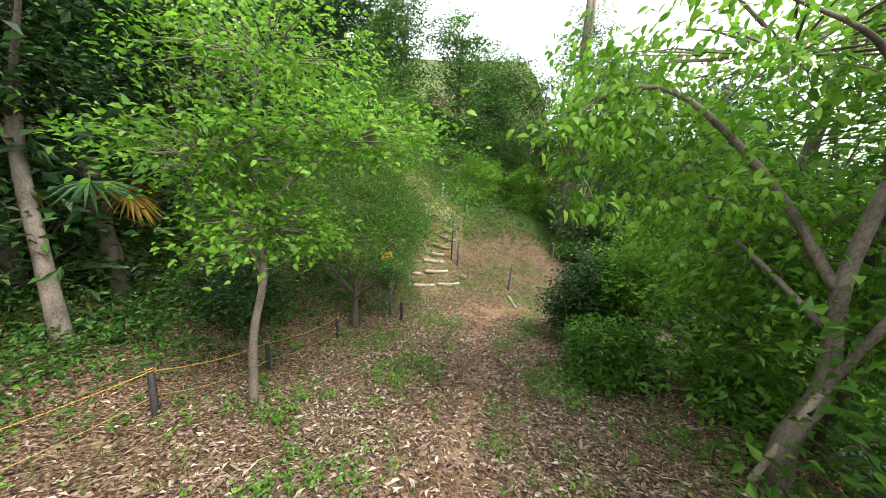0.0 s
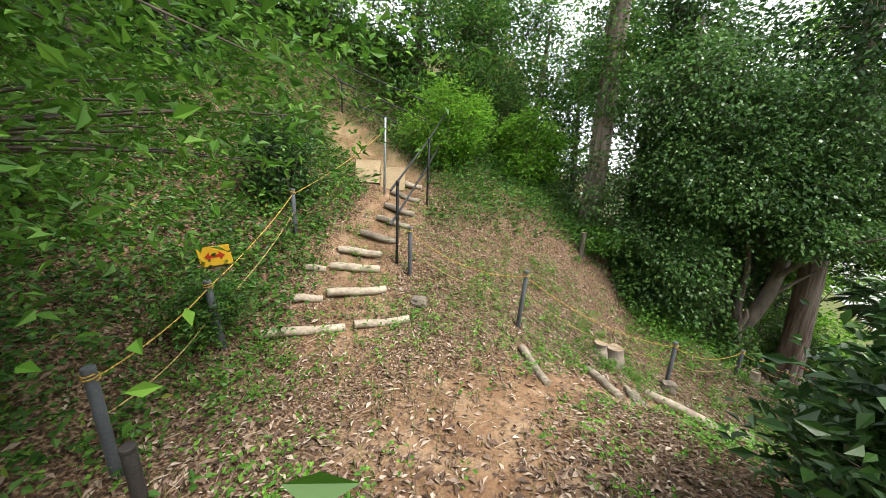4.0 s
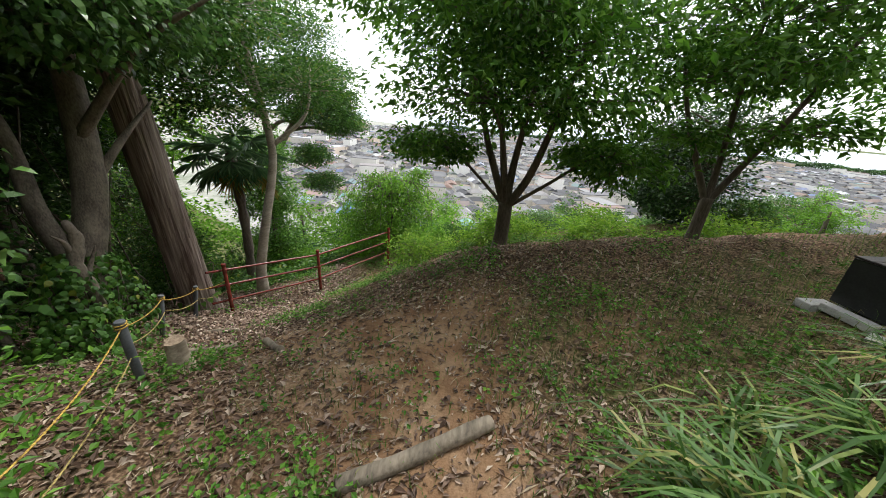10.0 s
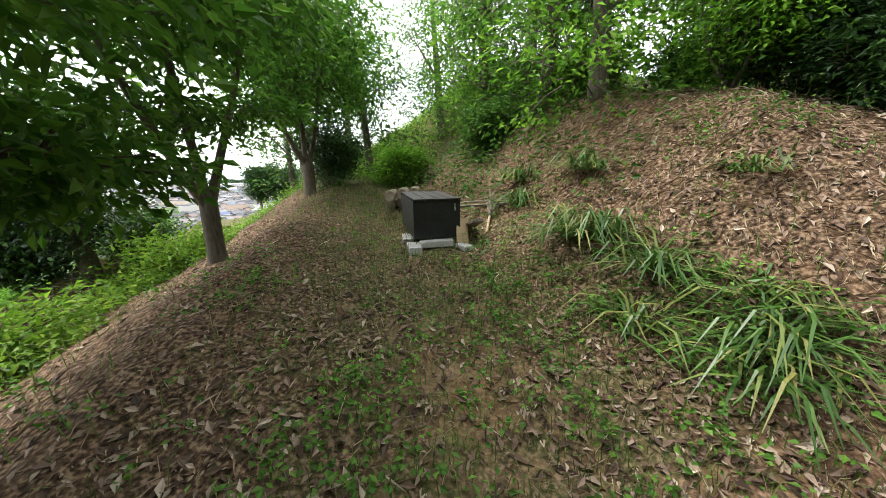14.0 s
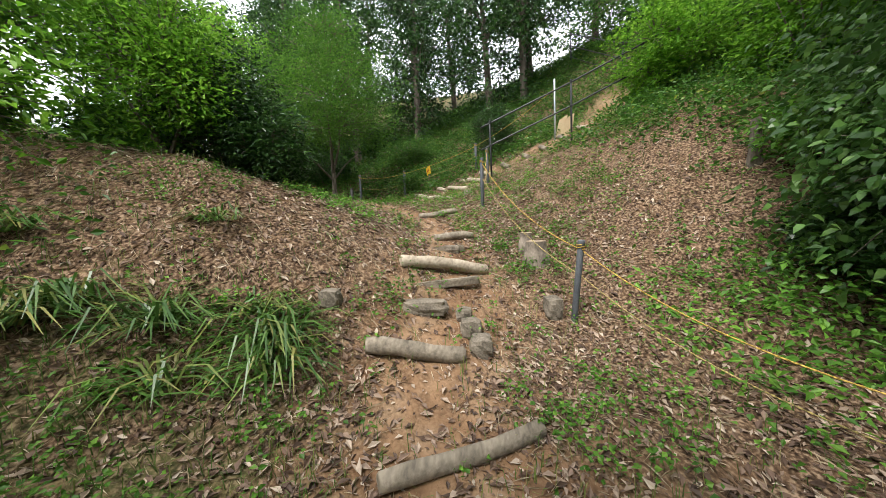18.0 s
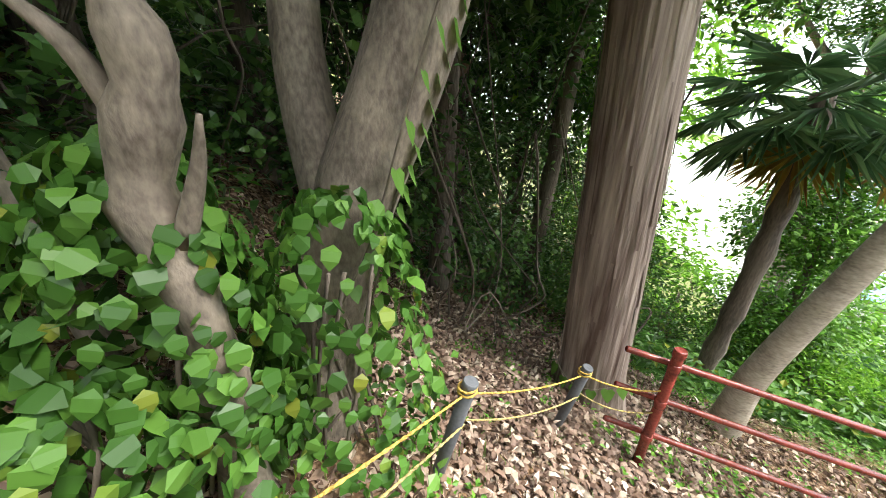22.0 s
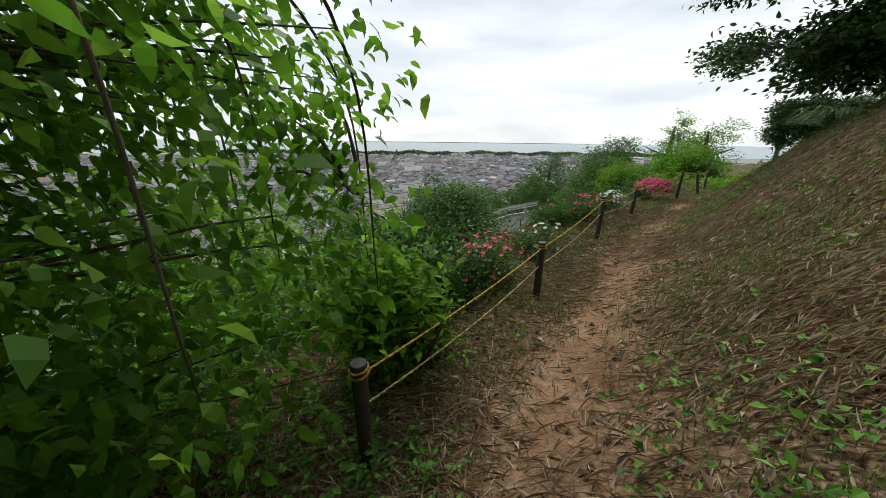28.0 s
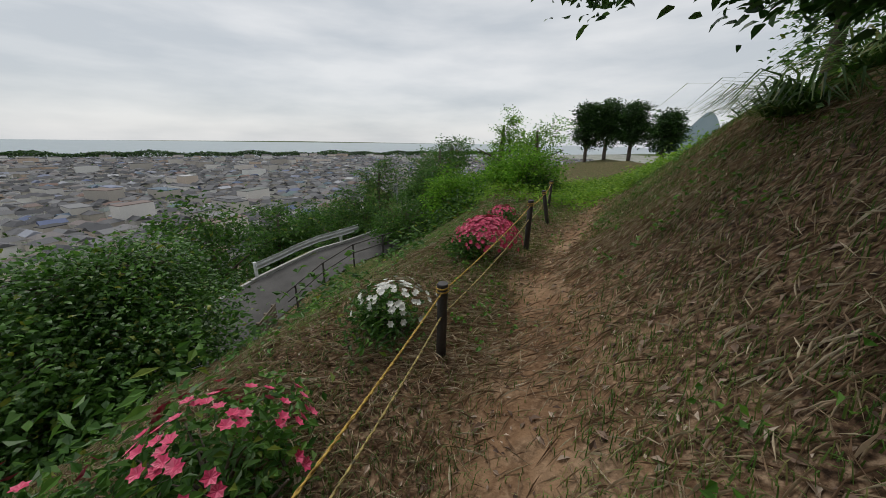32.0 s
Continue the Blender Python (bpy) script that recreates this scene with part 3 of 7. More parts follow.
def ground_z(x, y, rough=True):
    x, y = np.atleast_1d(np.asarray(x, float)), np.atleast_1d(np.asarray(y, float))
    shape = x.shape
    x, y = x.ravel(), y.ravel()
    z = np.empty(len(x))
    for k in range(0, len(x), 20000):
        s = slice(k, k + 20000)
        d = np.hypot(x[s, None] - _nodes[None, :, 0], y[s, None] - _nodes[None, :, 1])
        z[s] = _kernel(d) @ _w - 2.0
    de, side, ze = to_line(x, y, EDGE)
    de = de * side
    away = np.hypot(x - 8, y - 6)
    west = 4 + 0.30 * np.clip(away - 14, 0, 90)
    west = west + (-5.5 - 0.05 * away - west) * np.maximum(smooth(-4, 8, x - 0.25 * np.clip(y - 8, 0, 40)), smooth(-1, -9, y))
    z = z + (west - z) * smooth(15, 26, away) * (de <= 0) * smooth(4, 12, -de)
    z = np.where(de <= 0, z + (ze - z) * smooth(16, 40, away) * smooth(14, 0, -de), z)
    drop = 0.14 * np.clip(de, 0, 0.9) + 0.62 * np.clip(de - 0.9, 0, 200)
    low = np.maximum(ze - drop, PLAIN)
    z = np.where(de > 0, z + (low - z) * smooth(0, 1.2, de), z)
    open_side = smooth(-6, 10, (x - 8) * 0.75 - (y - 6) * 0.66)
    z = z + (PLAIN - z) * smooth(30, 62, away) * open_side
    dr, _, zr = to_line(x, y, ROAD)
    z = zr + (z - zr) * smooth(1.3, 2.7, dr)
    if rough:
        n = 0.035 * np.sin(3.1 * x + 1.7 * np.sin(2.3 * y)) * np.sin(2.7 * y + 1.1 * np.sin(3.7 * x)) + 0.02 * np.sin(7.3 * x + 2 * np.sin(5.9 * y)) * np.sin(6.7 * y)
        dt, _, _ = to_line(x, y, ROUTE)
        z = z + n * np.clip(0.3 + 0.35 * dt, 0, 1.6) * (dr > 1.6) * (away < 60)
    return z.reshape(shape)


# ---- ground: one sheet from the path to the horizon ----
def axis_steps(lo, hi, step, far):
    out, s = list(np.arange(lo, hi + step / 2, step)), step
    up, dn = hi, lo
    while up < far:
        s *= 1.22
        up, dn = up + s, dn - s
        out = [dn] + out + [up]
    return np.array(out)


FAR = (math.cos(-0.55), math.sin(-0.55))  # the way to the sea


def far_at(u, v, z):
    """A place u metres towards the sea and v metres along the shore."""
    return (FAR[0] * u - FAR[1] * v, FAR[1] * u + FAR[0] * v, z)


def build_ground():
    xs, ys = axis_steps(-8, 28, 0.16, 4200), axis_steps(-8, 24, 0.16, 4200)
    X, Y = np.meshgrid(xs, ys, indexing="ij")
    Z = ground_z(X, Y)
    far = np.hypot(X - 10, Y - 8)
    Z = np.where(FAR[0] * X + FAR[1] * Y > 1150, PLAIN - 3.0, Z)
    nx, ny = len(xs), len(ys)
    i = np.arange(nx - 1)[:, None] * ny + np.arange(ny - 1)[None]
    f = np.stack([i, i + ny, i + ny + 1, i + 1], -1).reshape(-1, 4)
    ob = raw("ground", np.stack([X, Y, Z], -1).reshape(-1, 3), f, SOIL, None, True)
    x, y = X.ravel(), Y.ravel()
    dt, _, _ = to_line(x, y, ROUTE)
    ds, _, _ = to_line(x, y, STAIR)
    de, side, _ = to_line(x, y, EDGE)
    late = smooth(12, 14.5, x) * (side < 0)
    wide = 0.62 - 0.30 * late + 0.55 * np.exp(-((x - 2.05) ** 2 + (y - 7.44) ** 2) / 5)
    trod = smooth(wide + 0.55, wide * 0.3, dt) * 0.75 + smooth(0.9, 0.2, ds) * 0.55
    trod += 0.75 * np.exp(-((x - 8.39) ** 2 + (y - 10.30) ** 2) / 0.8) + 0.6 * np.exp(-((x - 9.05) ** 2 + (y - 7.85) ** 2) / 0.25)
    trod *= far.ravel() < 60
    dter, _, _ = to_line(x, y, TERRACE)
    green = 0.02 + 0.5 * smooth(2.2, 0.4, dter) + 0.55 * (de * side > 0.8) + 0.4 * smooth(26, 36, far.ravel())
    green += 0.7 * smooth(2.0, -1.5, y) * (x > 3) + 0.7 * smooth(-3.0, -4.5, x) + 0.6 * smooth(12.0, 14.5, y - 0.35 * np.clip(x - 1, 0, 9)) * (x < 8)
    green += 0.35 * np.exp(-((x - 1.77) ** 2 + (y - 5.09) ** 2) / 3) + 0.3 * np.exp(-((x - 3.88) ** 2 + (y - 2.17) ** 2) / 2) + 0.25 * np.exp(-(to_line(x, y, BANK)[0] / 1.2) ** 2)
    green -= 0.35 * np.exp(-((x - 10.77) ** 2 + (y - 14.35) ** 2) / 5)
    for nm, v in (("trodden", trod), ("green", green - 0.2)):
        a = ob.data.attributes.new(nm, "FLOAT", "POINT")
        a.data.foreach_set("value", v.astype(np.float32))
    return tagged(ob, "brown soil slope with dead leaves, thin grass and a trodden path", "ground", "", "structure")


ground = build_ground()

sea_v = [far_at(u, v, PLAIN + 0.5) for u, v in ((1120, -4300), (4300, -4300), (4300, 4300), (1120, 4300))]
tagged(raw("water", sea_v, [(0, 1, 2, 3)], SEA), "grey-blue sea under an overcast sky", "sea", "", "structure")
plain_v = [far_at(u, v, PLAIN + 0.25) for u, v in ((70, -1600), (1122, -1600), (1122, 1600), (70, 1600))]
tagged(raw("ground_plain", plain_v, [(0, 1, 2, 3)], FIELD), "grey built-up coastal plain", "ground", "", "structure")


# ---- road below the path ----
def build_road():
    c = np.array(densify(ROAD, 0.6))
    d = unit(np.gradient(c[:, :2], axis=0))
    nrm = np.stack([-d[:, 1], d[:, 0]], 1)
    v = []
    for k in range(len(c)):
        for o, h in ((-1.0, 0.02), (-0.5, 0.05), (0, 0.06), (0.5, 0.05), (1.0, 0.02)):
            v.append((c[k, 0] + nrm[k, 0] * o, c[k, 1] + nrm[k, 1] * o, c[k, 2] + h))
    i = np.arange(len(c) - 1)[:, None] * 5 + np.arange(4)[None]
    f = np.stack([i, i + 1, i + 6, i + 5], -1).reshape(-1, 4)
    tagged(raw("road", v, f, ASPHALT, None, True), "narrow worn asphalt road below the slope", "road", "", "structure")
    kv = []
    for k in range(len(c)):
        for o, h in ((1.02, -0.05), (1.02, 0.1), (1.12, 0.1), (1.12, -0.1)):
            kv.append((c[k, 0] + nrm[k, 0] * o, c[k, 1] + nrm[k, 1] * o, c[k, 2] + h))
    i = np.arange(len(c) - 1)[:, None] * 4 + np.arange(3)[None]
    f = np.stack([i, i + 1, i + 5, i + 4], -1).reshape(-1, 4)
    tagged(raw("kerb", kv, f, CONCRETE), "low concrete kerb along the road", "kerb", "", "structure")


build_road()


# ---- fences ----
def post(at, height, material, label, group, radius=0.034, lean=(0, 0), cap=True):
    x, y = at
    t = thing("rope_post", (x, y, gz(x, y)), label, "fence post", group)
    top = (lean[0] * height, lean[1] * height, height)
    rod("shaft", [(-lean[0] * 0.2, -lean[1] * 0.2, -0.2), top], radius, material, t, 14, 0.006)
    if cap:
        rod("cap", [(top[0] * 0.94, top[1] * 0.94, height * 0.94), (top[0] * 1.004, top[1] * 1.004, height * 1.004 + 0.004)], radius + 0.003, material, t, 14, 0.005)
    return np.array([x + top[0] * 0.9, y + top[1] * 0.9, gz(x, y) + height * 0.9])


def rope(a, b, sag, material, label, radius=0.0042):
    """A laid rope of two strands between two points."""
    a, b = np.array(a, float), np.array(b, float)
    n = max(12, int(np.linalg.norm(b - a) / 0.03))
    f = np.linspace(0, 1, n)
    mid = a + (b - a) * f[:, None] - np.array([0, 0, 1.0]) * (sag * 4 * f * (1 - f))[:, None]
    d = unit(b - a)
    u = unit(np.cross(d, [0, 0, 1.0]))
    w = np.cross(d, u)
    t = thing("rope", tuple(mid[n // 2]), label, "rope", "fence ropes")
    o = mid[n // 2]
    ph = f * np.linalg.norm(b - a) / 0.045 * math.pi
    for s, m in ((0, ROPE if material is ROPE else ROPE_TWO), (math.pi, material)):
        line = mid - o + (np.cos(ph + s)[:, None] * u + np.sin(ph + s)[:, None] * w) * radius * 0.75
        v, fc = tube_arrays(line, radius, 5, False)
        raw("strand", v, fc, m, t, True)


def knot(at, parent_name, radius=0.042):
    t = thing("rope_knot", at, "rope tied round a fence post", "rope knot", "rope knots")
    v, f = tube_arrays([(radius * math.cos(a), radius * math.sin(a), 0.004 * a) for a in np.linspace(0, 12.6, 34)], 0.006, 5, False)
    raw("loop", v, f, ROPE, t, True)


def fence(posts, height, material, label, group, sags=(0.06, 0.09), drop=0.28, lean=None, radius=0.034, cap=True):
    tops = []
    for k, p in enumerate(posts):
        tops.append(post(p, height if not isinstance(height, list) else height[k], material, label, group, radius, (lean or {}).get(k, (0, 0)), cap))
    for a, b in zip(tops, tops[1:]):
        rope(a, b, sags[0], ROPE, "yellow laid rope strung between fence posts")
        rope(a - [0, 0, drop], b - [0, 0, drop], sags[1], ROPE_TWO, "faded black and yellow rope strung between fence posts")
    for t in tops:
        knot(tuple(t), "", radius + 0.006)
    return tops


DARKPOST = "dark brown plastic rope-fence post in the soil"
GREYPOST = "grey plastic rope-fence post with a flat cap"
fence([(-0.45, -0.4), (-0.45, 1.85), (-0.43, 3.4), (-0.36, 5.35)], 0.5, POST_DARK, DARKPOST, "posts beside the lower path", lean={1: (-0.15, 0.2), 2: (0.05, 0)})
left_tops = fence([(0.24, 6.95), (0.01, 8.2), (-0.38, 10.34)], [0.85, 0.72, 0.75], POST_GREY, GREYPOST, "posts beside the upper stairs", lean={1: (-0.1, 0)})
post((0.6, 6.8), 0.5, POST_DARK, "short dark stake beside the path", "posts beside the upper stairs", 0.04)
fence([(1.49, 10.5), (3.3, 10.21), (6.14, 10.95), (8.28, 12.22)], [0.8, 0.92, 0.88, 0.62], POST_GREY, GREYPOST, "posts along the leaf slope", lean={1: (0.05, 0.02), 2: (0.04, 0.08)}, sags=(0.2, 0.2))
gp_tops = []
for p, h, ln in (((9.89, 13.7), 0.66, (0.2, -0.05)), ((10.96, 14.14), 0.66, (0.12, -0.12))):
    gp_tops.append(post(p, h, POST_GREY, GREYPOST, "posts along the leaf slope", 0.034, ln))
gp_d = np.array([8.28, 12.22, gz(8.28, 12.22) + 0.56])
for a, b in ((gp_d, gp_tops[0]), (gp_tops[0], gp_tops[1]), (gp_tops[1], np.array([11.54, 13.86, gz(11.54, 13.86) + 0.78]))):
    rope(a, b, 0.05, ROPE, "yellow laid rope strung between fence posts")
    rope(a - [0, 0, 0.17], b - [0, 0, 0.2], 0.07, ROPE_TWO, "faded black and yellow rope strung between fence posts")
for t in gp_tops:
    knot(tuple(t), "")
late = fence([(16.47, 10.54), (17.12, 8.52), (17.79, 6.32), (18.24, 4.36), (18.37, 1.94), (18.53, 0.05), (18.9, -1.6)],
             [0.6, 0.56, 0.64, 0.56, 0.68, 0.6, 0.6], POST_DARK, "dark plastic rope-fence post beside the hillside path", "posts along the hillside path",
             lean={0: (0, 0), 3: (-0.02, 0.02), 5: (0.2, 0.1)}, radius=0.034, sags=(0.03, 0.05), drop=0.17)


def pipe_rail(name, posts, height, levels, radius, material, label, group, post_r=None, cap=0.03, overhang=0.25, base=None):
    """A pipe railing: round posts with caps and rails through collars."""
    x0, y0 = posts[0]
    t = thing(name, (x0, y0, gz(x0, y0)), label, "railing", group)
    o = np.array([x0, y0, gz(x0, y0)])
    feet = [np.array([x, y, gz(x, y)]) - o for x, y in posts]
    if base is not None:
        feet = [np.array([f[0], f[1], b - o[2]]) for f, b in zip(feet, base)]
    post_r = post_r or radius * 1.3
    for f in feet:
        p = rod("post", [f - [0, 0, 0.3], f + [0, 0, height]], post_r, material, t, 14, 0.006)
        rod("post_cap", [f + [0, 0, height - cap], f + [0, 0, height + 0.012]], post_r * 1.18, material, p, 14, 0.008)
        for h in levels:
            rod("collar", [f + [0, 0, height * h - 0.035], f + [0, 0, height * h + 0.035]], post_r * 1.14, material, p, 14, 0.006)
    for h in levels:
        line = [f + np.array([0, 0, height * h]) for f in feet]
        d = unit(line[0] - line[1])
        e = unit(line[-1] - line[-2])
        off = unit(np.cross(d, [0, 0, 1.0])) * (post_r + radius * 0.4)
        line = [line[0] + d * overhang] + line + [line[-1] + e * overhang * 0.3]
        rod("rail", [q + off for q in line], radius, material, t, 14, 0.004)
    return t


pipe_rail("path_railing", [(11.54, 13.87), (13.38, 12.88), (15.52, 11.59)], 1.13, (0.88, 0.6, 0.3), 0.022, RED,
          "red iron-oxide painted pipe railing with three worn rails", "", 0.034, 0.05, 0.3, base=(-5.0, -5.4, -5.45))
pipe_rail("stair_railing", [(1.24, 10.62), (1.41, 12.55), (1.55, 14.5)], 1.38, (0.97, 0.58), 0.019, BLACK, "black painted pipe railing beside log steps", "")
pipe_rail("upper_railing", [(1.45, 14.9), (-1.6, 15.2), (-4.6, 14.6)], 1.3, (0.97, 0.62, 0.3), 0.018, BLACK, "black pipe railing along an upper path", "")

pipe = thing("steel_pipe_post", (0.48, 12.43, gz(0.48, 12.43)), "thin galvanised pipe standing beside plywood boards", "post")
rod("shaft", [(0, 0, -0.2), (0.02, 0, 1.55)], 0.026, STEEL, pipe, 12, 0.004)
rope(left_tops[-1], (0.49, 12.43, gz(0.48, 12.43) + 1.3), 0.08, ROPE, "yellow laid rope strung between fence posts")
for dx, tilt in ((-0.3, 14), (0.28, 8)):
    b = thing("plywood_board", (0.3 + dx, 12.75, gz(0.3 + dx, 12.75)), "tan plywood board leaning at the stair top", "board", "plywood boards")
    block("panel", (0.55, 0.015, 0.5), (0, 0, 0.23), PLY, b, 0.003, (-tilt, 0, 6))


# ---- signs ----
def arrow_sign(at, rz, h):
    x, y = at
    t = thing("arrow_sign", (x, y, gz(x, y)), "yellow sign with a red double arrow on a wooden stake", "sign", rz=rz)
    block("stake", (0.05, 0.03, h + 0.25), (0, 0.02, h / 2 - 0.1), LOG_OLD, t, 0.004)
    s = block("sign_plate", (0.34, 0.014, 0.24), (0, -0.004, h + 0.02), SIGN, t, 0.003, (0, -8, 0))
    bm = bmesh.new()
    for px in ((-0.11, -0.05, 0.055), (0.11, 0.05, 0.055)):
        v = [bm.verts.new((px[0], -0.0135, 0)), bm.verts.new((px[1], -0.0135, px[2])), bm.verts.new((px[1], -0.0135, -px[2]))]
        bm.faces.new(v)
    bm.faces.new([bm.verts.new(q) for q in ((-0.06, -0.0135, 0.018), (0.06, -0.0135, 0.018), (0.06, -0.0135, -0.018), (-0.06, -0.0135, -0.018))])
    bm.transform(pose(0, 0, h + 0.02, 0, -8, 0))
    part("arrow", bm, SIGN_RED, s, "dark red double arrow")


arrow_sign((-0.55, 8.88), 25, 0.42)


# ---- log steps ----
def log_step(a, b, radius, material=None, label="weathered round log laid as a step edge", sink=0.35, bend=0.02):
    """A log laid across the path between two plan points."""
    za, zb = gz(*a), gz(*b)
    ox, oy, oz = (a[0] + b[0]) / 2, (a[1] + b[1]) / 2, (za + zb) / 2
    t = thing("log_step", (ox, oy, oz), label, "log step", "log steps")
    up = radius * (1 - sink)
    pa, pb = np.array([a[0] - ox, a[1] - oy, za - oz + up]), np.array([b[0] - ox, b[1] - oy, zb - oz + up])
    pts_ = [pa + (pb - pa) * f + np.array([0, 0, bend * math.sin(f * 5 + ox)]) for f in np.linspace(0, 1, 7)]
    rad = [radius * (1 + 0.06 * math.sin(3 * k + ox * 7)) for k in range(7)]
    rod("log", pts_, rad, material or LOG, t, 14, 0.012)


for a, b, r, m in (((0.2, 8.52), (0.95, 9.1), 0.075, LOG), ((1.05, 9.15), (1.68, 9.6), 0.075, LOG), ((0.2, 9.2), (0.5, 9.42), 0.07, LOG), ((0.52, 9.5), (1.23, 10.0), 0.08, LOG),
                   ((0.02, 9.85), (0.28, 10.0), 0.07, LOG), ((0.32, 10.05), (1.02, 10.36), 0.085, LOG), ((0.3, 10.4), (0.95, 10.72), 0.08, LOG), ((0.45, 11.0), (1.1, 11.1), 0.08, LOG_OLD),
                   ((0.6, 11.55), (1.25, 11.55), 0.08, LOG_OLD), ((0.62, 12.0), (1.25, 12.0), 0.08, LOG_OLD), ((0.6, 12.5), (1.25, 12.5), 0.08, LOG_OLD), ((0.55, 13.0), (1.2, 13.0), 0.08, LOG),
                   ((8.05, 9.24), (7.53, 10.25), 0.08, LOG_OLD), ((7.02, 8.9), (6.85, 9.74), 0.1, LOG_OLD), ((5.8, 9.02), (5.33, 10.07), 0.1, LOG),
                   ((4.6, 9.35), (4.35, 9.95), 0.08, LOG_OLD), ((3.55, 9.0), (3.3, 9.7), 0.07, LOG_OLD), ((9.0, 11.4), (9.3, 11.75), 0.06, LOG_OLD),
                   ((10.3, 13.62), (10.5, 13.0), 0.05, LOG_OLD), ((10.75, 13.8), (10.9, 13.4), 0.045, LOG_OLD), ((9.4, 12.2), (9.1, 12.75), 0.05, LOG_OLD)):
    log_step(a, b, r * 0.75, m)
for a, b, w in (((6.05, 9.05), (5.72, 9.95), 0.09), ((5.0, 9.3), (4.85, 9.8), 0.07)):
    t = thing("plank_step", ((a[0] + b[0]) / 2, (a[1] + b[1]) / 2, gz((a[0] + b[0]) / 2, (a[1] + b[1]) / 2)), "grey weathered plank set as a step edge", "plank step", "log steps")
    block("plank", (math.dist(a, b), w, 0.09), (0, 0, 0.03), LOG_OLD, t, 0.012, (0, 0, math.degrees(math.atan2(b[1] - a[1], b[0] - a[0]))), jitter=0.004)


def stone(at, size, seed, label="angular brown field stone bedded in the path", rz=0):
    """A worn, irregular stone."""
    x, y = at
    t = thing("field_stone", (x, y, gz(x, y)), label, "stone", "field stones", rz)
    rng = random.Random(seed)
    bm = bmesh.new()
    bmesh.ops.create_cube(bm, size=1)
    bmesh.ops.subdivide_edges(bm, edges=bm.edges, cuts=3, use_grid_fill=True)
    for v in bm.verts:
        k = 0.5 / max(v.co.length, 0.01) * 0.55 + 0.45
        v.co = Vector((v.co.x * k * size[0], v.co.y * k * size[1], v.co.z * k * size[2])) * (1 + rng.uniform(-0.09, 0.09))
    bmesh.ops.translate(bm, vec=(0, 0, size[2] * 0.25), verts=bm.verts)
    part("stone", bm, STONE, t)


stone((6.35, 9.35), (0.2, 0.5, 0.18), 1)
stone((6.5, 9.82), (0.18, 0.22, 0.22), 2)
stone((6.7, 9.9), (0.26, 0.22, 0.2), 3)
stone((6.3, 9.75), (0.18, 0.18, 0.16), 4)
stone((6.7, 8.5), (0.18, 0.2, 0.2), 5)
stone((6.05, 10.75), (0.24, 0.2, 0.28), 6)
stone((1.75, 10.0), (0.26, 0.22, 0.16), 7)
stone((4.9, 9.6), (0.16, 0.28, 0.12), 8)


def stump(at, radius, height, label, seed, material=BARK_GREY):
    """A sawn stump with a flared foot and a flat cut face."""
    x, y = at
    t = thing("tree_stump", (x, y, gz(x, y)), label, "stump")
    rng = random.Random(seed)
    bm = bmesh.new()
    rings, sides = [], 18
    wob = [1 + rng.uniform(-0.12, 0.12) for _ in range(sides)]
    for h, k in ((-0.1, 1.5), (0.02, 1.32), (0.12, 1.1), (height * 0.6, 1.0), (height - 0.01, 0.98), (height, 0.94)):
        rings.append([bm.verts.new((math.cos(a) * radius * k * w, math.sin(a) * radius * k * w, h + (0.03 * w if h == height else 0))) for a, w in zip((2 * math.pi * s / sides for s in range(sides)), wob)])
    for a, b in zip(rings, rings[1:]):
        for s in range(sides):
            bm.faces.new((a[s], a[(s + 1) % sides], b[(s + 1) % sides], b[s])).smooth = True
    part("bole", bm, material, t)
    bm = bmesh.new()
    bm.faces.new([bm.verts.new(v.copy()) for v in [Vector((math.cos(2 * math.pi * s / sides) * radius * 0.94 * w, math.sin(2 * math.pi * s / sides) * radius * 0.94 * w, height + 0.03 * w + 0.002)) for s, w in enumerate(wob)]])
    part("cut_face", bm, ENDGRAIN, t, "split grey end grain")


stump((5.08, 10.8), 0.14, 0.24, "grey split tree stump with a dark side", 3, BARK_GREY)
stump((4.8, 10.72), 0.1, 0.2, "low pale tree stump", 4)
stump((8.6, 12.15), 0.085, 0.28, "short pale sawn stub beside a rope post", 5, LOG)
stump((5.15, 13.6), 0.06, 0.5, "dark sawn stub on the slope", 6, BARK)


# ---- storage box and what lies beside it ----
def storage_box():
    t = thing("storage_box", (8.95, 5.88, gz(8.95, 5.6) + 0.06), "black wooden storage box with a slatted sloping lid", "storage box", rz=6)
    w, L, h = 0.57, 1.1, 0.49
    block("front_panel", (w, 0.018, h - 0.04), (0, 0, (h - 0.04) / 2 + 0.02), BLACK, t, 0.003)
    block("back_panel", (w, 0.018, h + 0.0), (0, -L, (h + 0.0) / 2), BLACK, t, 0.003)
    for s in (-1, 1):
        block("side_panel", (0.018, L - 0.02, h - 0.04), (s * (w / 2 - 0.009), -L / 2, (h - 0.04) / 2 + 0.02), BLACK, t, 0.003)
    lid = block("lid_frame", (w - 0.05, L - 0.02, 0.015), (0, -L / 2, h - 0.02), BLACK, t, 0.003)
    for k in range(4):
        block("lid_slat", (w / 4 - 0.008, L + 0.05, 0.018), (-w / 2 + w / 8 + k * w / 4, -L / 2 + 0.005, h - 0.003), POST_DARK, lid, 0.004)
    p = block("hasp", (0.018, 0.008, 0.05), (-w / 2 + 0.07, 0.014, h - 0.08), STEEL, t, 0.002)
    rod("padlock", [(-w / 2 + 0.07, 0.02, h - 0.14), (-w / 2 + 0.07, 0.02, h - 0.105)], 0.011, STEEL, p, 10, 0.002)


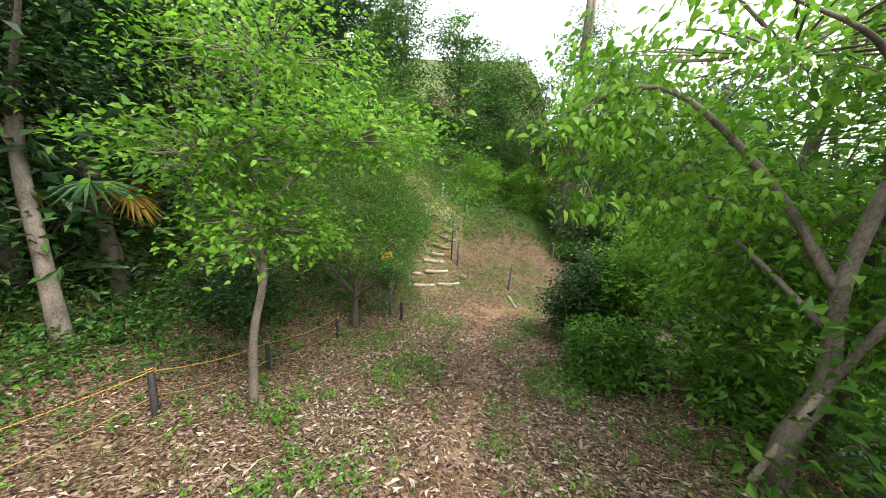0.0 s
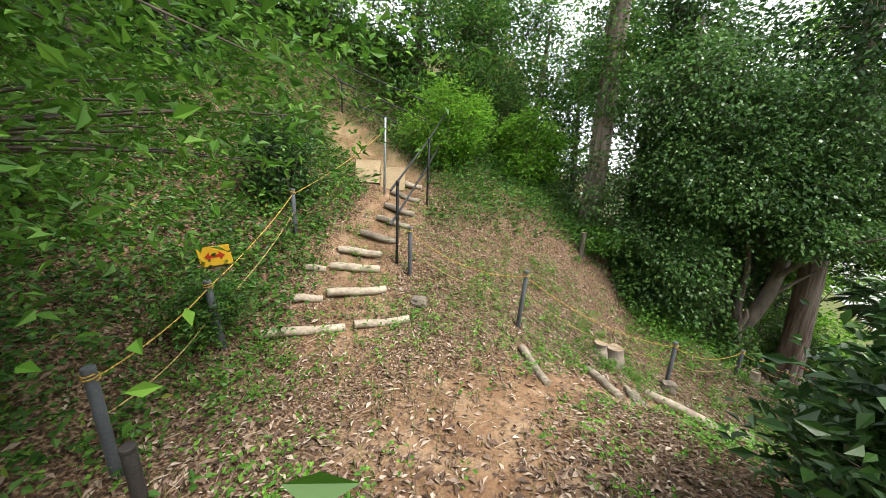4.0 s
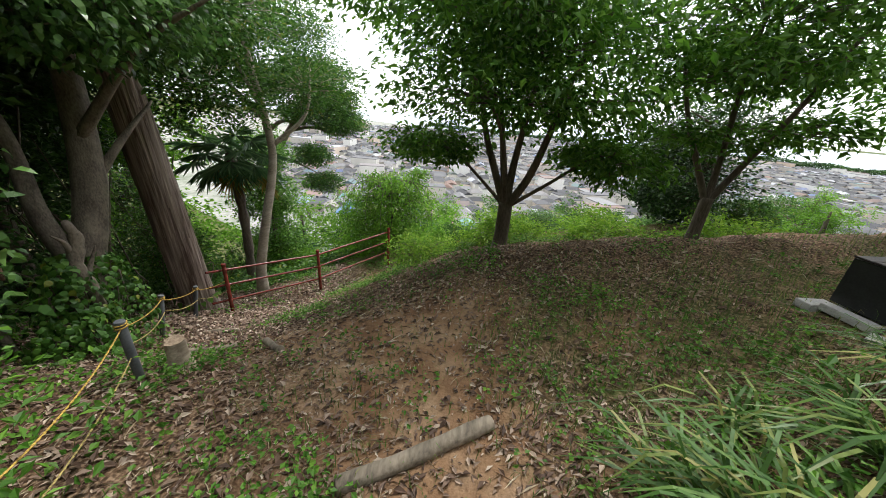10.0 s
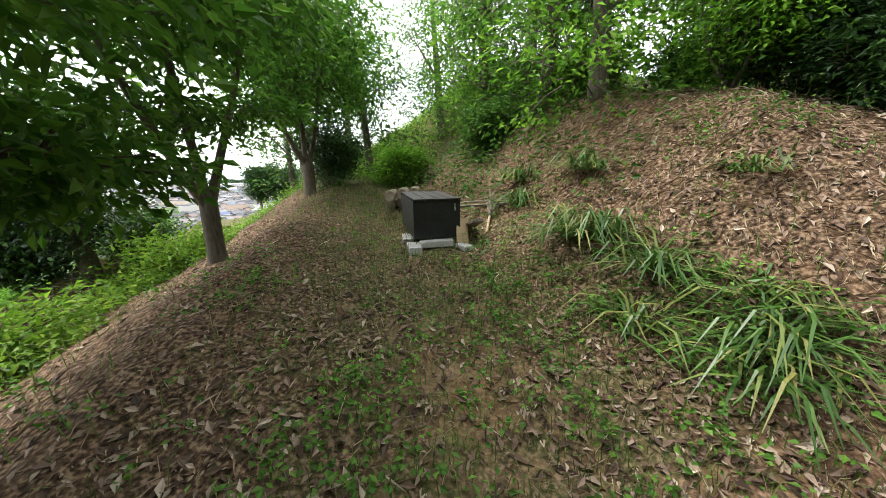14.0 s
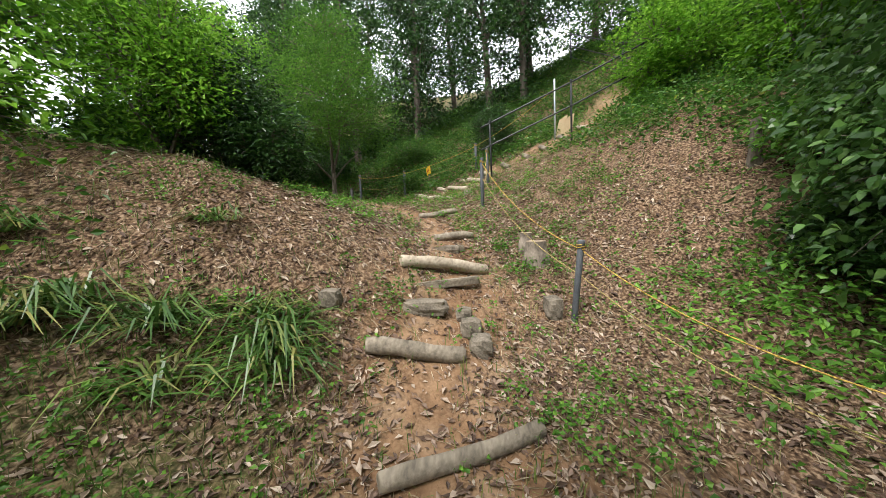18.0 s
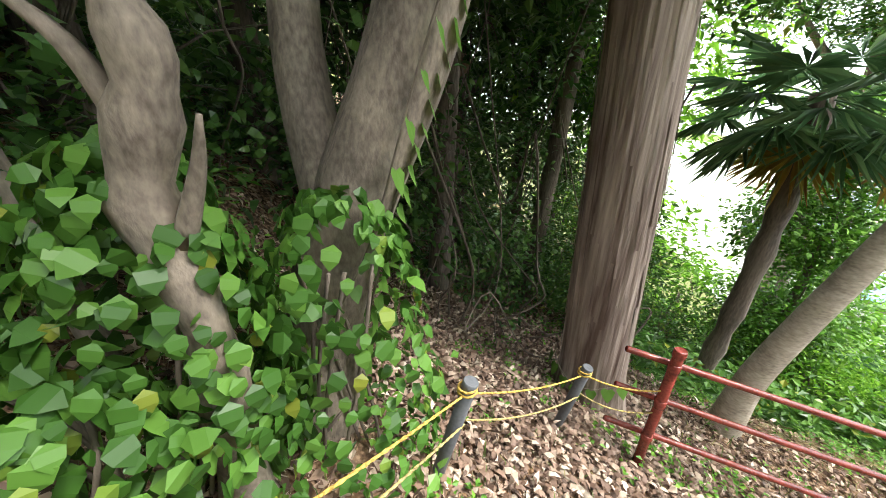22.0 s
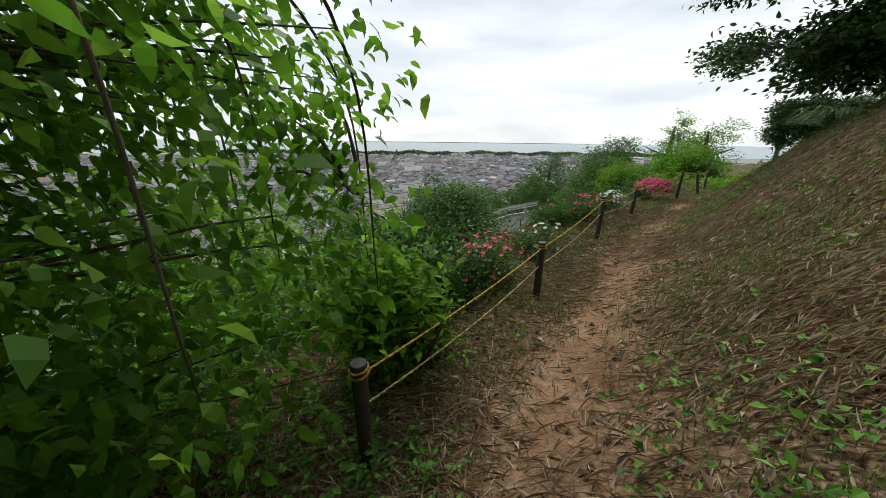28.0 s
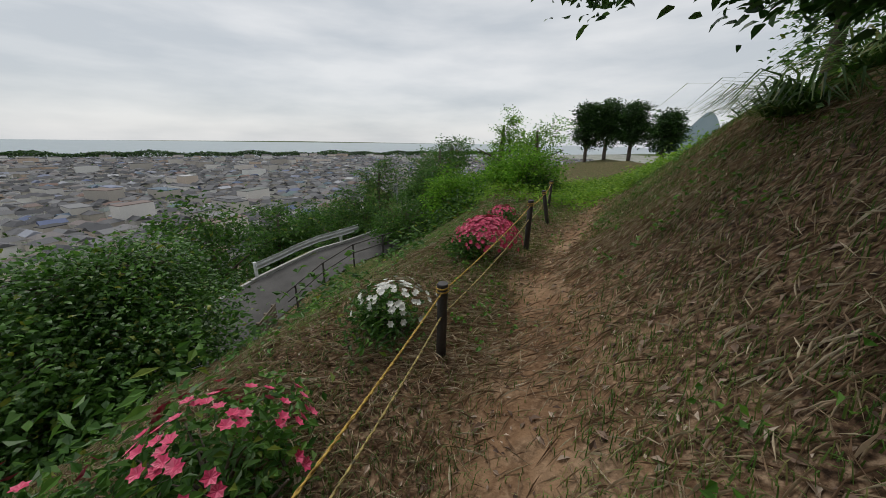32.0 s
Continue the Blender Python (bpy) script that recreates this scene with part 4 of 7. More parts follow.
storage_box()
for at, size, rz in (((9.24, 6.0), (0.15, 0.3, 0.08), 4), ((8.97, 5.98), (0.4, 0.13, 0.07), 8), ((9.30, 5.5), (0.13, 0.36, 0.08), 2), ((8.66, 6.05), (0.14, 0.2, 0.06), 30)):
    t = thing("concrete_block", (*at, gz(*at)), "pale concrete slab block under a storage box", "concrete block", "concrete blocks", rz)
    block("slab", size, (0, 0, 0.03), CONCRETE, t, 0.006)
for at, ln, w, rz, tilt, m in (((8.52, 5.72), 0.62, 0.15, 98, -20, LOG_OLD), ((8.25, 4.95), 1.1, 0.05, 160, -6, LOG), ((8.2, 5.12), 1.2, 0.05, 166, -4, LOG_OLD)):
    t = thing("timber_plank", (*at, gz(*at)), "loose weathered plank lying beside a storage box", "plank", "loose timber", rz)
    block("plank", (ln, w, 0.035), (0, 0, 0.13), m, t, 0.006, (0, tilt, 0), jitter=0.004)
t = thing("cut_board", (8.64, 5.86, gz(8.64, 5.86)), "small tan board leaning on a storage box", "board")
block("board", (0.17, 0.016, 0.34), (0, 0, 0.15), PLY, t, 0.003, (24, -14, 20))


def twig_broom(at, rz):
    """A besom: a bamboo handle, a wire binding and a spray of thin twigs."""
    t = thing("twig_broom", (*at, gz(*at)), "bamboo-handled broom of thin dry twigs", "broom", rz=rz)
    d = np.array([0, -0.86, 0.5])
    rod("handle", [(0, 0, 0.02), tuple(d * 0.36 + [0, 0, 0.02])], 0.017, PLY, t, 10, 0.004)
    rod("binding", [tuple(d * 0.33 + [0, 0, 0.02]), tuple(d * 0.39 + [0, 0, 0.02])], 0.024, BARK, t, 10, 0.004)
    r = np.random.default_rng(17)
    runs = []
    for _ in range(90):
        e = d * r.uniform(0.62, 0.8) + r.normal(size=3) * 0.055
        runs.append((curve_pts(d * 0.36 + [0, 0, 0.02], e + [0, 0, 0.02], r.normal(size=3) * 0.012, 4), np.linspace(0.003, 0.0012, 4)))
    tagged(tubes("twig_head", runs, BARK_PALE, t, 3), kind="stuff")


twig_broom((8.32, 5.82), -22)
for k in range(6):
    at = (9.3 + 0.2 * (k % 3) - 0.2, 3.75 + 0.06 * k)
    t = thing("cut_log", (*at, gz(*at)), "pale cut log in a small stack", "log", "stacked cut logs", rz=80)
    rod("log", [(-0.2, 0, 0.09 + 0.17 * (k // 3)), (0.2, 0, 0.09 + 0.17 * (k // 3))], 0.09, LOG, t, 14, 0.008)


# ---- trees ----
def foot(x, y):
    return (x, y, gz(x, y) - 0.03)


tree("maple_tree", foot(-0.28, 6.0), "small green maple with fine feathery foliage beside the path", ([(0, 0, 0), (0.02, 0, 0.5), (0.05, 0.03, 0.95)], [0.085, 0.07, 0.06]),
     [([(0.03, 0, 0.85), (0.5, 0.2, 1.6), (1.1, 0.4, 2.3)], (0.04, 0.01)), ([(0.03, 0, 0.8), (-0.45, -0.2, 1.5), (-1.0, -0.4, 2.2)], (0.04, 0.01)), ([(0.03, 0, 0.9), (0.1, 0.3, 1.8), (0.2, 0.5, 3.2)], (0.045, 0.01)),
      ([(0.04, 0, 0.7), (0.6, -0.3, 1.2), (1.3, -0.6, 1.6)], (0.03, 0.008)), ([(0.03, 0, 0.7), (-0.7, 0.2, 1.3), (-1.4, 0.4, 1.7)], (0.03, 0.008)), ([(0.03, 0, 0.9), (-0.2, -0.1, 2.0), (-0.3, -0.2, 3.2)], (0.035, 0.008))],
     [((0.5, 0.2, 2.15), (2.1, 2.0, 0.5), 0.3), ((0.7, 0.3, 2.9), (2.2, 2.0, 0.6), 0.34), ((0.4, 0.2, 3.9), (1.7, 1.6, 0.6), 0.24), ((0.4, 0.2, 4.8), (1.0, 1.0, 0.45), 0.12)], WEED, BARK, 42000, 0.056, 11)
tree("slender_tree", foot(0.12, 2.46), "slender young tree with small green leaves beside the rope fence", ([(0, 0, 0), (0.03, 0.1, 0.9), (0.1, 0.3, 1.7), (-0.05, 0.5, 2.8), (-0.1, 0.8, 4.2)], [0.055, 0.045, 0.04, 0.028, 0.015]),
     [([(0.08, 0.28, 1.6), (-0.3, 0.4, 2.3), (-0.4, 0.5, 3.0)], (0.03, 0.008)), ([(0.05, 0.4, 2.3), (0.7, 0.6, 2.9), (1.2, 0.8, 3.2)], (0.02, 0.006)), ([(0.0, 0.5, 2.7), (-0.5, 0.7, 3.4), (-0.9, 0.9, 3.8)], (0.02, 0.006))],
     [((0.1, 0.4, 2.2), (0.95, 0.9, 0.4), 0.2), ((-0.4, 0.3, 2.9), (1.2, 1.0, 0.5), 0.26), ((0.9, 0.7, 3.15), (1.2, 1.0, 0.35), 0.26), ((0, 0.8, 4.0), (1.3, 1.2, 0.5), 0.28)], FRESH, BARK_GREY, 9000, 0.085, 12, fine=True)
tree("leaning_trunk_tree", foot(-2.45, 2.4), "dark evergreen with a leaning grey trunk at the wood's edge", ([(0, 0, 0), (-0.3, 0.2, 1.2), (-0.7, 0.5, 2.6), (-0.9, 1.0, 4.5)], [0.11, 0.085, 0.075, 0.05]),
     [([(-0.6, 0.4, 2.4), (-1.3, 0.6, 3.2), (-1.8, 1.0, 4.0)], (0.05, 0.012)), ([(-0.7, 0.5, 2.8), (0.1, 0.3, 3.6), (0.6, 0.2, 4.2)], (0.045, 0.012))],
     [((-1.2, 0.7, 3.6), (1.5, 1.6, 0.9), 0.5), ((-1.0, 0.8, 4.9), (1.9, 1.9, 1.1), 0.5)], DARK, BARK_GREY, 13000, 0.1, 13)
rt = foot(5.35, 2.35)
tree("cherry_tree", rt, "cherry tree with drooping fresh leaves and a propping stake", ([(0, 0, 0), (-0.05, 0.02, 0.5), (0.08, 0.05, 1.05), (-0.02, 0.1, 1.9), (0.12, 0.2, 3.0), (0.15, 0.3, 4.2)], [0.11, 0.085, 0.07, 0.05, 0.04, 0.025]),
     [([(0.05, 0.05, 0.95), (0.2, -0.02, 1.6), (0.3, -0.1, 2.4), (0.4, -0.15, 3.4)], (0.04, 0.012)), ([(-0.02, 0.1, 1.8), (-0.5, 0.4, 2.6), (-1.3, 0.5, 3.25), (-1.95, 0.4, 3.1), (-2.05, 0.4, 2.6)], (0.04, 0.006)), ([(0.0, 0.1, 1.5), (-0.4, 0.6, 2.0), (-0.7, 1.2, 2.3)], (0.03, 0.008)), ([(0.1, 0.2, 2.6), (-0.5, -0.2, 3.3), (-1.2, -0.3, 3.6)], (0.03, 0.008))],
     [((-1.95, 0.4, 2.7), (0.3, 0.4, 0.5), 0.05), ((-1.5, 1.0, 3.2), (0.7, 0.8, 0.4), 0.13), ((-0.9, 1.0, 2.55), (0.9, 0.9, 0.55), 0.2), ((0.1, 1.1, 2.0), (1.0, 1.0, 0.7), 0.22), ((-0.6, 0.4, 3.6), (1.6, 1.4, 0.55), 0.25), ((0.9, 0.6, 1.5), (1.0, 0.9, 0.7), 0.2)], FRESH, BARK_GREY, 7500, 0.098, 14, 0.8, fine=True)
t = thing("prop_stake", (rt[0] - 0.16, rt[1] - 0.02, rt[2]), "pale wooden stake propping a cherry trunk", "stake")
rod("stake", [(-0.1, 0, -0.1), (0.2, 0.03, 1.0)], 0.028, LOG, t, 10, 0.004)
rod("tie", [(0.16, 0.02, 0.8), (0.2, 0.03, 0.88)], 0.036, BLACK, t, 10)

# slope trees
tree("cedar_with_ivy", foot(5.69, 15.14), "tall cedar trunk wrapped in green ivy on the hillside", ([(0, 0, -0.3), (0, 0, 2), (-0.1, -0.1, 5), (-0.2, -0.2, 10)], [0.3, 0.26, 0.24, 0.18]), [],
     [((-0.05, -0.1, 4.3), (0.75, 0.75, 1.7), 0.5), ((-0.2, -0.2, 7.5), (1.2, 1.2, 2.2), 0.5)], BROAD, BARK_CEDAR, 10000, 0.11, 21, 0.2)
VT = foot(9.3, 14.0)
tree("evergreen_oak", VT, "dark glossy evergreen oak with a leaning ivy-clad trunk", ([(0, 0, -0.1), (0.08, -0.02, 0.5), (0.25, -0.05, 1.1), (0.55, -0.05, 1.9), (0.75, 0.0, 3.2), (0.8, 0.1, 4.5)], [0.24, 0.18, 0.165, 0.16, 0.12, 0.08]),
     [([(0.2, 0, 0.95), (0.1, 0.1, 1.7), (0.15, 0.2, 2.6), (0.0, 0.4, 3.6)], (0.12, 0.04)), ([(0.5, 0, 1.8), (0.9, -0.2, 2.4), (1.4, -0.3, 2.9)], (0.07, 0.015)), ([(-0.65, -0.1, 0), (-0.75, -0.1, 1.2), (-1.0, 0.0, 2.4)], (0.05, 0.03)), ([(0.6, 0.0, 2.4), (0.7, -0.9, 3.4), (0.6, -1.9, 3.9)], (0.07, 0.015))],
     [((-2.1, 0.1, 1.1), (1.2, 0.9, 0.9), 0.09), ((-2.0, -0.8, 2.6), (0.9, 0.7, 1.2), 0.08), ((-2.3, 0.2, 3.0), (1.5, 1.2, 1.2), 0.14), ((-1.2, -0.2, 4.7), (2.0, 1.6, 1.0), 0.18), ((0.6, 0.0, 6.0), (2.2, 2.0, 1.1), 0.16), ((-1.6, 0.6, 6.6), (2.3, 2.0, 1.1), 0.16), ((0.3, -0.9, 3.7), (1.2, 0.7, 0.5), 0.07), ((1.4, -0.1, 4.3), (1.1, 0.9, 0.9), 0.07), ((2.4, 0.3, 5.3), (1.5, 1.3, 1.1), 0.09), ((3.3, 0.3, 6.6), (1.9, 1.6, 1.1), 0.09), ((1.6, 1.2, 4.4), (1.3, 1.2, 0.9), 0.06), ((-3.4, 0.9, 4.2), (1.2, 1.2, 1.4), 0.06), ((-0.8, 0.2, 5.6), (1.8, 1.6, 0.9), 0.1), ((0.9, -0.2, 5.0), (1.5, 1.2, 0.8), 0.08)], OAK, BARK_GREY, 56000, 0.108, 22, 0.55, fine=True)
CED = foot(11.75, 14.68)
cedar = tree("cedar_tree", CED, "big cedar trunk with shredding grey-brown bark", ([], []), [], [((-1.4, -0.7, 9.5), (2, 2, 2.0), 1)], DARK, BARK_CEDAR, 6000, 0.16, 23, 0.3)
rng = np.random.default_rng(5)


def ridged_trunk(heights, radii, sides, depth, seed):
    """A trunk whose bark stands in long uneven ridges."""
    r = np.random.default_rng(seed)
    z = np.arange(heights[0], heights[-1], 0.09)
    a = np.arange(sides) * 2 * np.pi / sides
    rad = np.interp(z, heights, radii)
    step = np.cumsum(r.normal(size=(len(z), sides)) * 0.25, axis=0)
    ridge = np.sin(a * 17 + 1.3 * np.sin(a * 3))[None] * 0.5 + 0.5 * np.sin(a * 31)[None] + 0.35 * np.sin(step)
    flare = 1 + 0.10 * np.exp(-np.clip(z - heights[1], 0, 9) * 3)[:, None] * np.sin(a * 5 + 0.6)[None]
    R = rad[:, None] * flare + depth * ridge
    v = np.stack([R * np.cos(a) - 0.10 * z[:, None], R * np.sin(a), np.repeat(z[:, None], sides, 1)], -1).reshape(-1, 3)
    k = np.arange(len(z) - 1)[:, None] * sides
    m = np.arange(sides)[None]
    return v, np.stack([k + m, k + (m + 1) % sides, k + sides + (m + 1) % sides, k + sides + m], -1).reshape(-1, 4)


v, f = ridged_trunk([-0.5, 0.0, 0.5, 3, 7, 11], [0.48, 0.36, 0.295, 0.26, 0.21, 0.14], 96, 0.006, 6)
raw("trunk", v, f, BARK_CEDAR, cedar)
bs_v, bs_f = [], []
for k in range(170):
    a, z0 = rng.uniform(0, 6.28), rng.uniform(0.2, 4.0)
    ln, r0, w = rng.uniform(0.15, 0.7), 0.295 - 0.013 * z0, rng.uniform(0.006, 0.018)
    c, s = math.cos(a), math.sin(a)
    for hgt, dr in ((0, 0.02), (ln * 0.5, 0.012), (ln, 0.008)):
        for q in (-w, w):
            bs_v.append((c * (r0 + dr) - s * q - 0.10 * (z0 + hgt), s * (r0 + dr) + c * q, z0 + hgt))
    m = k * 6
    bs_f += [(m, m + 1, m + 3, m + 2), (m + 2, m + 3, m + 5, m + 4)]
tagged(raw("bark_strip", bs_v, bs_f, BARK_CEDAR, cedar), "loose shredding strips of bark", kind="stuff")


def ivy(at, spots, size, seed, label, name="ivy_vine", count=16):
    """Heart-shaped ivy leaves on a thin stem that runs through the spots, taken from the foot."""
    t = thing(name, at, label, "ivy", "ivy")
    r = np.random.default_rng(seed)
    line = smooth_line(spots, 8)
    v, f = tube_arrays(line, 0.005, 5)
    raw("stem", v, f, BARK, t, True)
    for q in line[::max(1, len(line) // count)]:
        out = unit(np.array([q[0], q[1], 0.0]) + 1e-6)
        s = size * r.uniform(0.7, 1.15)
        side = np.cross([0, 0, 1.0], out)
        ax = -np.array([0, 0, 1.0]) + out * 0.25 + side * r.uniform(-0.4, 0.4)
        ax = unit(ax)
        sd = unit(np.cross(ax, out))
        b0 = q + out * 0.02
        pts_ = [b0, b0 - ax * 0.12 * s + sd * 0.28 * s, b0 + ax * 0.1 * s + sd * 0.5 * s, b0 + ax * 0.55 * s + sd * 0.32 * s, b0 + ax * 1.0 * s + out * 0.1 * s,
                b0 + ax * 0.55 * s - sd * 0.32 * s, b0 + ax * 0.1 * s - sd * 0.5 * s, b0 - ax * 0.12 * s - sd * 0.28 * s]
        bm = bmesh.new()
        vs = [bm.verts.new(Vector(p + out * (0.05 * s if k in (2, 3, 5, 6) else 0))) for k, p in enumerate(pts_)]
        for k in range(1, 7):
            bm.faces.new((vs[0], vs[k], vs[k + 1]))
        part("leaf", bm, BROAD, t)


ivy(CED, [(0.36 * math.cos(a) - 0.05, 0.36 * math.sin(a), 0.5 + 0.05 * math.sin(a * 3)) for a in np.linspace(2.7, 5.4, 9)], 0.12, 61, "heart-shaped ivy leaves ringed round a cedar's foot", count=8)
ivy((VT[0] + 0.1, VT[1] - 0.02, VT[2]), [(-0.12, -0.22, 0.0), (-0.05, -0.24, 0.5), (0.2, -0.22, 1.0), (0.38, -0.23, 1.6), (0.55, -0.22, 2.1)], 0.085, 62, "ivy climbing an oak's leaning trunk")
ivy((VT[0], VT[1], VT[2]), [(0.2, -0.1, 0.1), (0.3, -0.18, 0.7), (0.45, -0.16, 1.3), (0.65, -0.15, 1.9)], 0.08, 63, "ivy climbing an oak's leaning trunk")
tree("pale_leaning_tree", foot(13.1, 14.22), "smooth pale-barked tree with a curving leaning trunk", ([(0, 0, -0.3), (0.05, 0, 0.6), (0.19, -0.07, 1.3), (0.37, -0.16, 2.0), (0.58, -0.26, 2.8), (0.66, -0.3, 3.6), (0.5, -0.1, 5.5)], [0.17, 0.12, 0.108, 0.10, 0.095, 0.085, 0.06]),
     [([(0.66, -0.3, 3.5), (1.2, -0.9, 4.2), (1.7, -0.9, 5.2)], (0.06, 0.02)), ([(0.62, -0.26, 4.2), (0.4, 0.0, 5), (0.0, 0.3, 6)], (0.06, 0.02))],
     [((1.9, -0.6, 4.9), (1.4, 1.3, 0.8), 0.5), ((0.3, 0.3, 6.2), (1.8, 1.8, 1.0), 0.5), ((-0.2, 0.5, 4.6), (1.4, 1.2, 0.9), 0.5), ((-0.6, 0.8, 5.6), (1.6, 1.5, 0.9), 0.4)], BROAD, BARK_PALE, 11000, 0.1, 24)


def fan_palm(at, height, n, seed, label, drop=0.0):
    """A windmill palm: a fibrous trunk and fans of pleated blades on stalks."""
    rng = np.random.default_rng(seed)
    x, y = at
    t = thing("windmill_palm", (x, y, gz(x, y) - 0.1), label, "palm")
    z = np.linspace(-0.2, height, 16)
    v, f = tube_arrays(np.stack([0.04 * np.sin(z), 0.03 * np.cos(z * 1.3), z], 1), 0.11 + 0.02 * np.sin(z * 9), 12)
    raw("trunk", v, f, BARK, t, True)
    for k in range(n):
        a = k * 2.4 + rng.uniform(-0.2, 0.2)
        el = 0.9 - 1.75 * (k / n) ** 0.8
        ln = rng.uniform(0.55, 0.8)
        d = np.array([math.cos(a) * math.cos(el), math.sin(a) * math.cos(el), math.sin(el)])
        a0 = np.array([0, 0, height - 0.05])
        hub = a0 + d * ln - np.array([0, 0, 0.12 * ln])
        rod("stalk", [a0, (a0 + hub) / 2 + np.array([0, 0, 0.04]), hub], 0.009, PALM, t, 6)
        u = unit(np.cross(d, [0, 0, 1.0]))
        w = unit(np.cross(u, d))
        m = 30
        th = np.linspace(-2.2, 2.2, m)
        ax = np.cos(th)[:, None] * d + np.sin(th)[:, None] * u + rng.normal(size=(m, 3)) * 0.05
        ax[:, 2] -= 0.25
        L = 0.68 * rng.uniform(0.85, 1.05, m) * (1 - 0.12 * np.abs(th))
        leaves("fan", np.repeat(hub[None], m, 0), ax, L, 0.045, PALMOLD if k >= n - 3 else PALM, t, 0.35, up=np.repeat(w[None], m, 0), rng=rng)
    return t


fan_palm((14.05, 15.1), 4.0, 26, 31, "windmill palm with green fans and yellowed old fronds")
fan_palm((17.5, 15.9), 1.5, 16, 32, "low windmill palm below the railing")
fan_palm((-3.16, 3.56), 2.3, 9, 33, "windmill palm at the dark wood's edge")

# cherry trees of the terrace
def forked(name, at, label, stems, crown, leaf, count, size, seed, r=0.1, droop=0.25, fork=0.5):
    limbs = [([(0, 0, fork - 0.1), *q], (r * (0.62 if k < 4 else 0.3), 0.022 if k < 4 else 0.008)) for k, q in enumerate(stems)]
    return tree(name, foot(*at), label, ([(0, 0, -0.1), (0.01, 0, 0.2), (0, 0, fork)], [r * 1.35, r, r * 0.95]), limbs, crown, leaf, BARK, count, size, seed, droop)


forked("cherry_tree", (12.0, 8.75), "spreading cherry tree with four dark stems on a mound",
       [[(-0.22, -0.27, 1.35), (-0.36, -0.46, 2.1), (-0.52, -0.62, 2.9), (-0.85, -1.0, 4.0)], [(0.2, 0.26, 1.4), (0.42, 0.5, 2.1), (0.5, 0.65, 3.0), (0.6, 0.75, 4.0)], [(0.1, 0.12, 1.5), (0.25, 0.25, 2.3), (0.35, 0.4, 3.4)], [(0.02, -0.05, 1.6), (-0.1, -0.15, 2.6), (-0.2, -0.2, 4.2)],
        [(0.3, 0.5, 1.2), (0.6, 1.2, 1.75), (0.7, 1.9, 1.9)], [(-0.3, -0.6, 1.3), (-0.5, -1.2, 1.8), (-0.6, -1.7, 1.75)], [(-0.5, 0.3, 2.0), (-1.0, 0.7, 2.6), (-1.6, 1.0, 2.7)]],
       [((0.3, 1.3, 1.75), (1.0, 0.9, 0.25), 0.1), ((-0.4, -1.4, 1.75), (0.9, 0.8, 0.28), 0.1), ((-0.2, 0.1, 2.5), (2.2, 2.3, 0.32), 0.24), ((0.1, -0.1, 3.2), (2.3, 2.3, 0.4), 0.28), ((0.1, 0.1, 3.9), (2.0, 2.0, 0.5), 0.18), ((0.1, 0.1, 4.7), (1.9, 1.9, 0.5), 0.18), ((-0.8, 0.6, 3.6), (2.2, 2.1, 0.4), 0.2), ((0.0, 0.1, 5.5), (1.8, 1.8, 0.5), 0.12), ((0.0, 0.2, 6.3), (1.5, 1.5, 0.6), 0.1)], CHERRY, 18500, 0.12, 41, 0.13, 0.4, 0.85)
forked("cherry_tree", (11.5, 5.72), "young cherry tree with a low fork at the terrace edge",
       [[(0.12, 0.25, 1.2), (0.2, 0.6, 1.9), (0.3, 0.9, 2.8)], [(-0.1, -0.2, 1.2), (-0.25, -0.5, 2.0), (-0.4, -0.8, 3.0)], [(0.05, 0.0, 1.3), (0.1, 0.05, 2.3), (0.1, 0.1, 3.4)]],
       [((0.05, 0.5, 1.6), (0.8, 0.8, 0.2), 0.06), ((-0.1, -0.7, 1.8), (0.8, 0.8, 0.2), 0.07), ((0.05, 0, 2.5), (1.6, 1.6, 0.32), 0.32), ((0.1, 0, 3.1), (1.7, 1.7, 0.45), 0.28), ((0.1, 0, 3.9), (1.6, 1.6, 0.5), 0.25), ((0.1, 0.1, 4.7), (1.4, 1.4, 0.5), 0.15)], CHERRY, 10500, 0.12, 42, 0.095, 0.4, 0.75)
forked("cherry_tree", (11.15, 2.6), "cherry tree with several stems beside the grassy path",
       [[(0.2, 0.2, 1.0), (0.5, 0.4, 2.0)], [(-0.1, -0.2, 1.1), (-0.3, -0.4, 2.2)], [(0.05, 0.0, 1.2), (0.0, 0.1, 2.9)]],
       [((0.0, 0.1, 2.2), (1.5, 1.5, 0.7), 0.5), ((0, 0, 3.2), (1.6, 1.6, 0.8), 0.5)], CHERRY, 11000, 0.115, 43, 0.11, 0.25, 0.7)
forked("cherry_tree", (11.6, -0.6), "cherry tree further along the grassy path", [[(0.2, 0.2, 1.2), (0.5, 0.4, 2.4)], [(-0.2, -0.1, 1.2), (-0.5, -0.2, 2.4)]],
       [((0, 0, 2.9), (1.9, 1.9, 1.1), 1)], CHERRY, 7000, 0.12, 44, 0.1)

